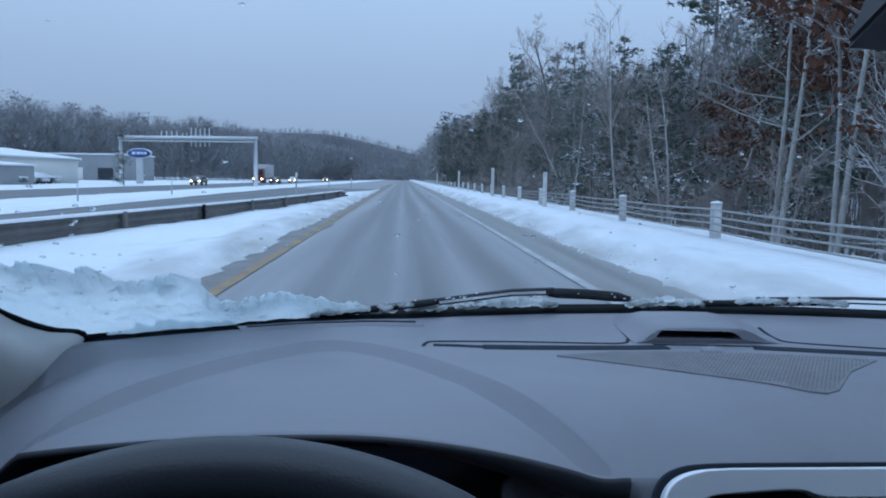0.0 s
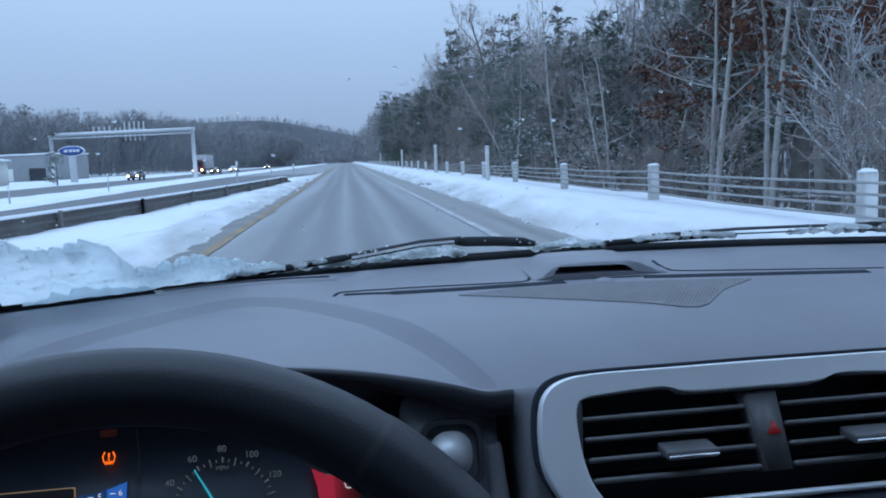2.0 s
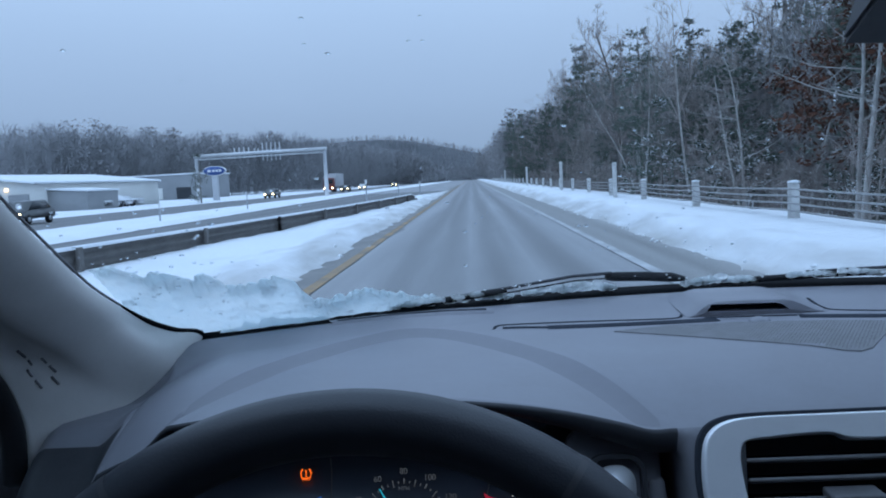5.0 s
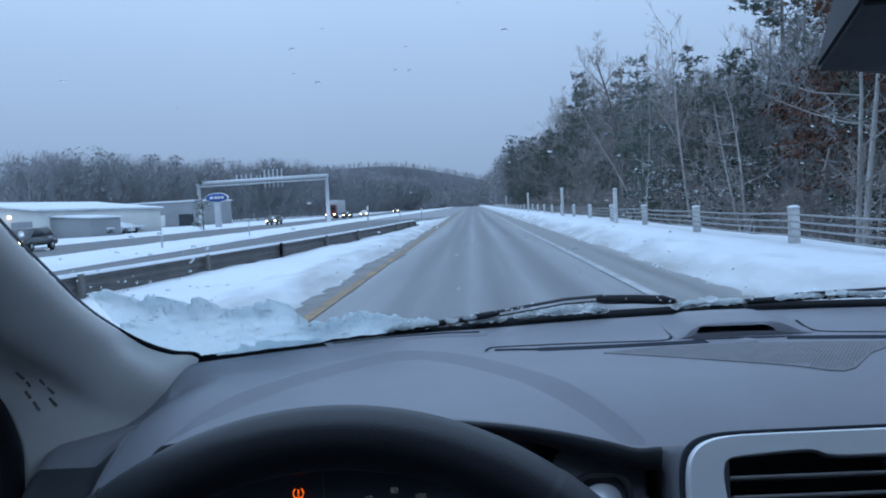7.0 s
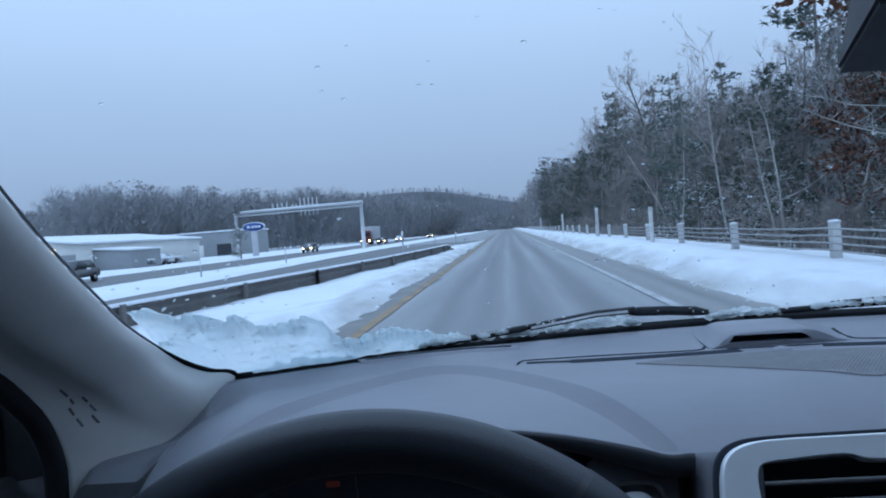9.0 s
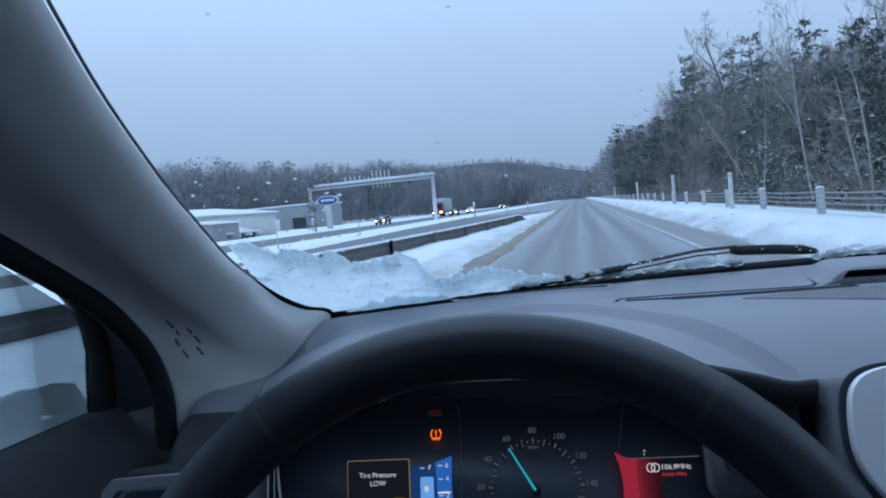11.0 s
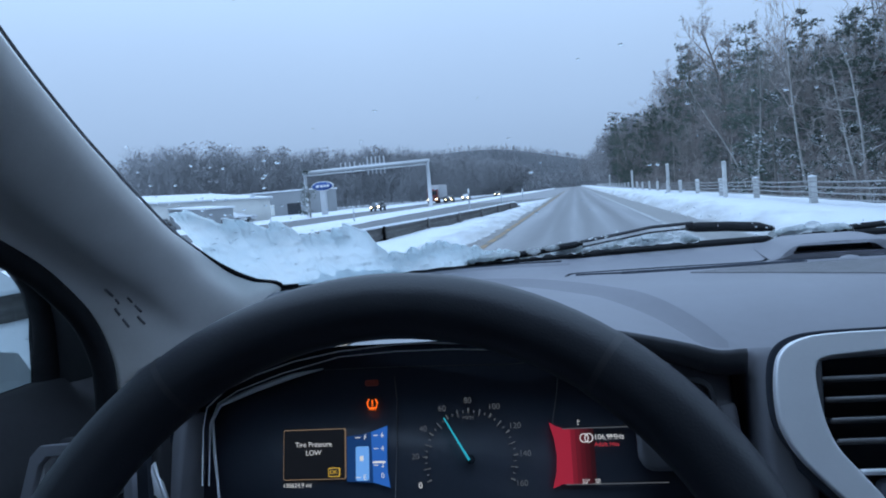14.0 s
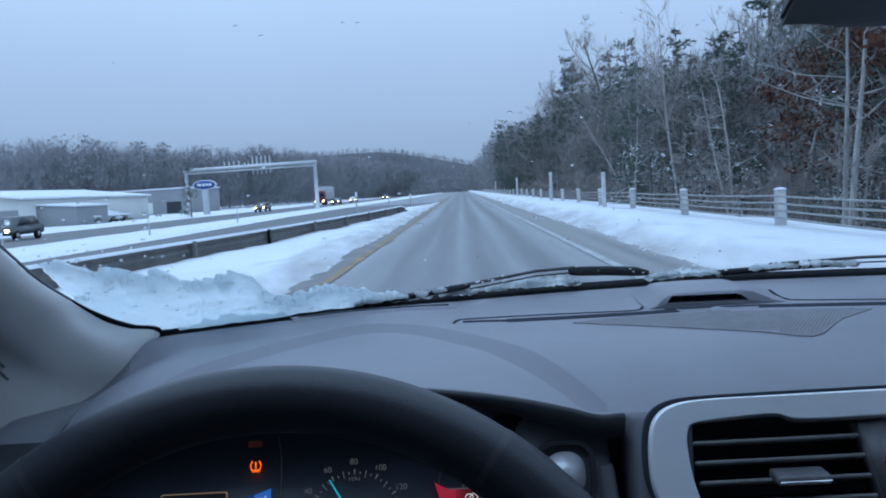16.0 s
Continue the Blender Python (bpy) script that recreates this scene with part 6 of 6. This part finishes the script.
# ---------------------------------------------------------------- trees
def bare_tree(seed, height, r0, spread=0.5, first=0.3, lean=(0.0, 0.0), density=1.0, sides=6, fork=False):
    """Trunk and branches of a leafless tree: two (verts, faces) pairs."""
    rng = random.Random(seed)
    tv, tf, bv, bf = [], [], [], []

    def grow(p, d, length, r, level):
        n = 7 if level == 0 else (4 if level == 1 else 2)
        pts, rad = [p.copy()], [r]
        q, dd = p.copy(), d.copy()
        for i in range(n):
            wob = 0.07 if level == 0 else 0.22
            dd = (dd + Vector((rng.gauss(0, wob), rng.gauss(0, wob), rng.gauss(0.02, wob * 0.6) + (0.06 if level else 0)))).normalized()
            q = q + dd * (length / n)
            pts.append(q.copy())
            rad.append(max(0.006, r * (1 - 0.86 * (i + 1) / n)))
        sd = sides if level == 0 else (4 if level == 1 else 3)
        if level == 0:
            v, f = tube_lists(pts, rad, sd, False, len(tv))
            tv.extend(v), tf.extend(f)
        else:
            v, f = tube_lists(pts, rad, sd, False, len(bv))
            bv.extend(v), bf.extend(f)
        if level >= 3:
            return
        count = int((16, 7, 5)[level] * density)
        for k in range(count):
            t = rng.uniform(first if level == 0 else 0.2, 0.98)
            i = min(n - 1, int(t * n))
            base = pts[i].lerp(pts[i + 1], t * n - i)
            axis = (pts[i + 1] - pts[i]).normalized()
            side = axis.orthogonal().normalized()
            side.rotate(Matrix.Rotation(rng.uniform(0, 6.283), 3, axis))
            out = (axis * (1.0 - spread * rng.uniform(0.6, 1.2)) + side * (spread * rng.uniform(0.8, 1.5)) + Vector((0, 0, 0.25))).normalized()
            rl = length * (0.42 if level == 0 else 0.5) * (1.15 - 0.75 * t) * rng.uniform(0.7, 1.25)
            grow(base, out, max(0.25, rl), max(0.007, rad[i] * (0.45 if level == 0 else 0.55)), level + 1)

    d0 = Vector((lean[0], lean[1], 1)).normalized()
    grow(Vector((0, 0, -0.2)), d0, height, r0, 0)
    if fork:
        grow(Vector((0, 0, -0.2)), (d0 + Vector((0.22, 0.05, 0))).normalized(), height * 0.92, r0 * 0.85, 0)
    return (tv, tf), (bv, bf)


def pine(seed, height, width, first=0.15, needles=1.0):
    """A white pine: whorls of rising limbs with brushes of long needles on their outer parts."""
    rng = random.Random(seed)
    tv, tf = tube_lists([(0, 0, -0.2), (0.05, 0, height * 0.5), (0, 0.05, height)], [height * 0.015, height * 0.010, 0.01], 6, False)
    nv, nf = [], []
    levels = max(9, int(height * 2.2))
    lump = rng.uniform(0, 9)
    for i in range(levels):
        t = min(0.985, max(first, lerp(first, 0.98, (i + rng.uniform(-1.0, 1.0)) / (levels - 1))))
        z = height * t
        reach = width * (1 - t) ** 0.55 * (0.45 + 0.55 * min(1, (t - first) * 5 + 0.2)) * (0.85 + 0.5 * nz(t * 7, lump))
        for k in range(rng.randint(2, 4)):
            a = rng.uniform(0, 6.283)
            ln = max(0.35, reach * rng.uniform(0.4, 1.25))
            rise = rng.uniform(-0.22, 0.40)
            tip = Vector((math.cos(a) * ln, math.sin(a) * ln, z + rise * ln))
            root = Vector((0, 0, z - 0.05 * ln))
            mid = root.lerp(tip, 0.55) - Vector((0, 0, 0.10 * ln))
            v, f = tube_lists([root, mid, tip], [0.020 + 0.008 * ln, 0.012 + 0.004 * ln, 0.006], 3, False, len(tv))
            tv.extend(v), tf.extend(f)
            tufts = max(6, int(ln * 8.0 * needles))
            for c in range(tufts):
                u = lerp(0.30, 1.05, (c + rng.random()) / tufts)
                p = (root.lerp(mid, u * 2) if u < 0.5 else mid.lerp(tip, u * 2 - 1)) + Vector((rng.gauss(0, 0.17), rng.gauss(0, 0.17), rng.gauss(0.05, 0.13))) * (0.5 + 0.4 * ln)
                s = rng.uniform(0.16, 0.30) * (0.55 + 0.03 * height)
                for q in range(11):
                    e1 = Vector((rng.gauss(0, 1) + math.cos(a) * 0.5, rng.gauss(0, 1) + math.sin(a) * 0.5, rng.gauss(0.25, 0.55))).normalized() * s
                    e2 = Vector((rng.gauss(0, 1), rng.gauss(0, 1), rng.gauss(0, 1))).normalized() * s * 0.17
                    b = len(nv)
                    nv.extend((p - e2, p + e2, p + e1))
                    nf.append((b, b + 1, b + 2))
    return (tv, tf), (nv, nf)


def leaf_cloud(seed, branches, per, size):
    """Dry leaves hung along the outer branches."""
    rng = random.Random(seed)
    v, f = [], []
    for k in range(per):
        p = Vector(branches[rng.randrange(len(branches))]) + Vector((rng.gauss(0, 0.22), rng.gauss(0, 0.22), rng.gauss(-0.05, 0.2)))
        s = size * rng.uniform(0.6, 1.3)
        e1 = Vector((rng.gauss(0, 1), rng.gauss(0, 1), rng.gauss(0, 1))).normalized() * s
        e2 = e1.orthogonal().normalized() * s * 0.6
        b = len(v)
        v.extend((p - e1, p + e2, p + e1, p - e2))
        f.append((b, b + 1, b + 2, b + 3))
    return v, f


def plant(name, label, category, parts, m, group):
    g = thing(name, label, category, m, group)
    for pn, me in parts:
        piece(pn, me, g)
    return g


def kind_of(tree, bark, second, names, mats):
    (tv, tf), (bv, bf) = tree
    return [(names[0], mesh_of(names[0], tv, tf, bark)), (names[1], mesh_of(names[1], bv, bf, second))]


GREY = [kind_of(bare_tree(100 + k, 12.5 + 1.1 * (k % 4), 0.13 + 0.02 * (k % 3), 0.5 + 0.06 * (k % 3), 0.3, density=1.15), M_BARK, M_TWIG, ("trunk", "crown"), None) for k in range(6)]
WIDE = [kind_of(bare_tree(140 + k, 13.0, 0.24, 0.66, 0.24, density=1.6, fork=k == 1), M_BARK, M_TWIG, ("trunk", "crown"), None) for k in range(2)]
BIRCH = [kind_of(bare_tree(170 + k, 11.5, 0.085, 0.45, 0.42, lean=((-0.04, 0.0), (0.03, 0.02), (-0.05, 0.03))[k], density=0.9, fork=k == 0), M_BIRCH, M_TWIG, ("trunk", "crown"), None) for k in range(3)]
PINE = [kind_of(pine(200 + k, 12.0 + 2.0 * k, 3.3 + 0.4 * k, (0.12, 0.3, 0.2)[k]), M_BARK, M_NEEDLE, ("trunk", "crown"), None) for k in range(3)]
SNOWPINE = [kind_of(pine(230 + k, 3.6 + 1.6 * k, 1.7 + 0.3 * k, 0.05, 1.3), M_BARK, M_NEEDLESNOW, ("trunk", "crown"), None) for k in range(2)]
oak_tree = bare_tree(260, 10.5, 0.17, 0.65, 0.25, density=1.1)
OAK = kind_of(oak_tree, M_BARK, M_TWIG, ("trunk", "crown"), None)
lv, lf = leaf_cloud(3, oak_tree[1][0], 5200, 0.11)
OAK.append(("leaves", mesh_of("leaves", lv, lf, M_OAKLEAF)))
FROSTED = [kind_of(bare_tree(320 + k, 12.0, 0.11, 0.6, 0.15, density=1.1), M_FROSTBARK, M_FROSTTWIG, ("trunk", "crown"), None) for k in range(2)]
DEAD = [kind_of(bare_tree(300, 8.0, 0.085, 1.05, 0.3, lean=(-0.10, 0.03), density=0.5, fork=True), M_BIRCH, M_BIRCH, ("trunk", "limbs"), None)]
SHRUB = [kind_of(bare_tree(280 + k, 3.0, 0.035, 0.7, 0.1, density=0.6, fork=True), M_BARK, M_TWIG, ("stem", "twigs"), None) for k in range(2)]

LAB = {"grey": ("bare_tree", "bare grey-barked tree with snow-dusted branches", "tree"), "wide": ("bare_tree", "broad bare tree with a rounded crown of fine branches", "tree"),
       "birch": ("birch", "leaning white-barked birch without leaves", "tree"), "pine": ("pine", "dark green pine with layered ragged branches", "tree"),
       "snowpine": ("young_pine", "small pine laden with snow behind the fence", "tree"), "oak": ("oak", "young oak still holding rust-brown leaves", "tree"),
       "frosted": ("bare_tree", "bare tree with every twig coated in fresh snow", "tree"),
       "dead": ("dead_tree", "dead pale tree with broken bare limbs behind the fence", "tree"),
       "shrub": ("shrub", "leafless snow-dusted shrub at the wood's edge", "shrub")}
KINDS = {"grey": GREY, "wide": WIDE, "birch": BIRCH, "pine": PINE, "snowpine": SNOWPINE, "oak": [OAK], "frosted": FROSTED, "dead": DEAD, "shrub": SHRUB}
rnd = random.Random(77)


def put(kind, x, y, scale=1.0, idx=None, rot=None):
    ks = KINDS[kind]
    i = rnd.randrange(len(ks)) if idx is None else idx
    a = rnd.uniform(0, 360) if rot is None else rot
    n, lab, cat = LAB[kind]
    plant(n, lab, cat, ks[i], pose(x, y, ground_z(x, y) - 0.05, rnd.uniform(-2, 2), rnd.uniform(-2, 2), a) @ Matrix.Diagonal((scale, scale, scale * rnd.uniform(0.93, 1.08), 1)), "roadside wood")


# the trees that stand out
put("birch", 8.4, 15.2, 0.9, 0, 10)
put("birch", 9.3, 22.5, 0.8, 1, 40)
put("birch", 9.6, 12.0, 0.95, 1, 100)
put("birch", 8.8, 8.0, 0.9, 2, 30)
put("birch", 11.5, 9.5, 0.9, 0, 170)
for k in range(13):
    put("frosted", rnd.uniform(8.2, 13.0), 5.5 + 0.75 * k + rnd.uniform(-0.3, 0.3), rnd.uniform(0.5, 0.8))
put("frosted", 12.5, 6.5, 0.8, 0)
put("frosted", 11.0, 12.5, 0.75, 1)
put("frosted", 14.5, 10.5, 0.85, 1)
put("frosted", 16.5, 14.0, 0.85, 0)
put("frosted", 13.0, 17.5, 0.75, 0)
put("birch", 10.0, 47.0, 0.8, 0, 200)
put("birch", 9.2, 44.0, 0.7, 2, 20)
put("dead", 8.4, 17.5, 1.0, 0, 200)
put("dead", 9.2, 27.0, 0.8, 0, 60)
put("birch", 7.6, 35.0, 0.62, 2, 120)
put("birch", 8.2, 30.0, 0.7, 1, 300)
put("snowpine", -34.5, 101.0, 1.25, 1)
put("oak", 10.4, 21.0, 0.8, 0, 0)
put("oak", 9.6, 15.0, 0.9, 0, 140)
put("snowpine", 7.2, 30.0, 0.75, 1)
put("snowpine", 7.6, 37.0, 0.8, 0)
put("snowpine", 7.0, 24.0, 0.6, 0)
put("wide", 11.0, 58.0, 1.0, 0)
for x, y, k, n in ((12.5, 45.0, 0.95, 0), (14.5, 37.0, 1.0, 1), (13.5, 62.0, 0.95, 0), (11.5, 76.0, 0.95, 1), (12.5, 92.0, 1.0, 2), (12.0, 112.0, 1.05, 0), (16.0, 84.0, 1.05, 2), (15.0, 125.0, 1.1, 1)):
    put("pine", x, y, k, n)
put("wide", 13.0, 36.0, 0.72, 1)
put("wide", 12.0, 86.0, 0.95, 0)
put("pine", 12.0, 68.0, 0.75, 1)
put("pine", 13.5, 50.0, 0.55, 2)
put("pine", 13.0, 20.0, 0.8, 1)
put("pine", 14.5, 28.0, 0.62, 2)
put("pine", 15.5, 19.0, 0.9, 0)
put("pine", 10.8, 18.0, 0.85, 2)
put("pine", 11.5, 24.5, 0.72, 0)
put("pine", 11.0, 33.0, 0.6, 1)
put("pine", 12.0, 42.0, 0.55, 2)
for k in range(150):
    y = 15 + 180 * (k / 150) ** 1.15 + rnd.uniform(-2, 2)
    x = 9.0 + abs(rnd.gauss(0, 1)) * 7.0 + (1.5 if y < 30 else 0)
    kind = rnd.choices(("grey", "wide", "pine", "birch"), (5, 3.0, 6.5, 1.0))[0]
    kind = "frosted" if x / y > 0.58 else kind
    put(kind, x, y, rnd.uniform(0.58, 0.90) * (0.85 + 0.15 * sstep(10, 20, x)) * (1 - 0.22 * sstep(13, 22, y) * sstep(80, 45, y)) * (1 + 0.25 * sstep(60, 110, y)))
for k in range(90):
    y = rnd.uniform(6, 110)
    put("shrub", rnd.uniform(7.0, 14), y, rnd.uniform(0.5, 1.2))
for k in range(90):
    put("shrub", rnd.uniform(8.0, 19), rnd.uniform(10, 36), rnd.uniform(0.6, 1.25))
for k in range(16):
    put("snowpine", rnd.uniform(9.0, 18), rnd.uniform(3, 45), rnd.uniform(0.6, 1.1))


def low_tree(rng, h, conifer, limbs=40, twigs=6, girth=1.0):
    """A cheap far tree: trunk and flat twigs, or a ragged cone."""
    v, f = [], []
    if conifer:
        for k in range(limbs * 9):
            t = rng.uniform(0.06, 1.0)
            a, r = rng.uniform(0, 6.283), 0.24 * h * (1 - t) + 0.1
            p = Vector((math.cos(a) * r * rng.uniform(0.2, 1), math.sin(a) * r * rng.uniform(0.2, 1), h * t))
            s = 0.017 * girth ** 0.5 * h
            b = len(v)
            v += [p + Vector((rng.gauss(0, s), rng.gauss(0, s), rng.gauss(-s * 0.3, s * 0.6))) for _ in range(3)]
            f.append((b, b + 1, b + 2))
        return v, f
    w = 0.007 * h
    v += [Vector((-w, 0, -1)), Vector((w, 0, -1)), Vector((0, 0, h * 0.85)), Vector((0, -w, -1)), Vector((0, w, -1))]
    f += [(0, 1, 2), (3, 4, 2)]
    for k in range(limbs):
        t = rng.uniform(0.22, 0.95)
        a = rng.uniform(0, 6.283)
        p = Vector((0, 0, h * t * 0.85))
        ln = h * 0.36 * (1.1 - 0.65 * t) * rng.uniform(0.5, 1.1)
        e = p + Vector((math.cos(a) * ln * 0.7, math.sin(a) * ln * 0.7, ln * 0.75))
        s = Vector((math.sin(a), -math.cos(a), 0.2)) * 0.0030 * girth * h
        b = len(v)
        v += [p - s, p + s, e]
        f.append((b, b + 1, b + 2))
        for q in range(twigs):
            g = p.lerp(e, rng.uniform(0.3, 0.95))
            e2 = g + Vector((rng.gauss(0, 0.06), rng.gauss(0, 0.06), rng.uniform(0.02, 0.10))) * h
            b = len(v)
            v += [g - s * 0.8, g + s * 0.8, e2]
            f.append((b, b + 1, b + 2))
    return v, f


def wood(name, label, spots, mat, seed, limbs=40, twigs=6, girth=1.0):
    rng = random.Random(seed)
    models = [low_tree(rng, 1.0, False, limbs, twigs, girth) for _ in range(10)]
    cones = [low_tree(rng, 1.0, True, limbs, 0, girth) for _ in range(5)]
    V, F = [], []
    for x, y, z, h, con in spots:
        mv, mf = rng.choice(cones if con else models)
        a = rng.uniform(0, 6.283)
        c, s = math.cos(a), math.sin(a)
        b = len(V)
        V += [(x + h * (p.x * c - p.y * s), y + h * (p.x * s + p.y * c), z + h * p.z) for p in mv]
        F += [tuple(b + i for i in q) for q in mf]
    return tagged(piece(name, mesh_of(name, V, F, mat, False)), label, "trees", kind="stuff")


rnd = random.Random(31)
spots = []
for k in range(1500):
    t = rnd.random()
    px, py = (lerp(-88, -50, t / 0.4), lerp(150, 225, t / 0.4)) if t < 0.4 else (lerp(-50, -24, (t - 0.4) / 0.6), lerp(225, 470, (t - 0.4) / 0.6))
    b = abs(rnd.gauss(0, 1)) * 26
    x, y = px - b * 0.6, py + b
    spots.append((x, y, -0.5 + 2.0 * sstep(0, 50, b), rnd.uniform(12, 19), rnd.random() < 0.08))
for k in range(360):
    y = rnd.uniform(160, 260)
    spots.append((rnd.uniform(-260, -90), y, 0.0, rnd.uniform(12, 18), rnd.random() < 0.15))
wood("wood_left", "grey leafless wood with scattered conifers beyond the far carriageway", spots, M_FARWOOD, 8)
spots = []
for k in range(1100):
    y = 190 + 500 * rnd.random() ** 1.6
    x = 9.0 + abs(rnd.gauss(0, 1)) * 22 - 4 * sstep(250, 600, y)
    spots.append((x, y, -1.2, rnd.uniform(13, 19), rnd.random() < 0.35))
for k in range(2300):
    y = rnd.uniform(18, 190)
    spots.append((rnd.uniform(12.5, 50), y, -1.4, rnd.uniform(6, 11.5) * (1 + 0.4 * sstep(50, 110, y)), False))
wood("wood_right", "dense leafless wood running along the road into the distance", spots, M_NEARWOOD, 9)


def ridge(name, label, x0, x1, y, height, seed, mat, trees):
    rows = []
    n = 60
    for i in range(n + 1):
        x = lerp(x0, x1, i / n)
        h = height * (0.72 + 0.45 * nz(x * 0.006, seed)) * sstep(x1, x1 - 260, x) + 3
        rows.append([(x, y + 120 * math.cos(math.pi * k / 8) * -1, -1 + h * math.sin(math.pi * k / 8) ** 1.2) for k in range(9)])
    tagged(piece(name, grid_mesh(name, rows, mat)), label, "hill", kind="structure")
    sp = []
    rng = random.Random(int(seed * 10))
    for k in range(trees):
        i = rng.uniform(0, n - 0.01)
        c = rng.uniform(0.3, 4.6)
        a, b = rows[int(i)], rows[int(i) + 1]
        k0 = int(c)
        p = [lerp(lerp(a[k0][j], b[k0][j], i % 1), lerp(a[min(8, k0 + 1)][j], b[min(8, k0 + 1)][j], i % 1), c % 1) for j in range(3)]
        sp.append((p[0], p[1], p[2] - 1.0, rng.uniform(5, 8.5), rng.random() < 0.3))
    wood("wood_hill", "leafless wood covering a far hillside", sp, M_FARWOOD, int(seed * 7), 12, 3, 5.0)


ridge("hill_far", "wooded snowy ridge along the horizon", -900, 160, 900, 62, 2.3, M_HILL, 4200)
ridge("hill_near", "wooded hill behind the far carriageway", -420, 40, 520, 34, 5.1, M_HILL, 3000)
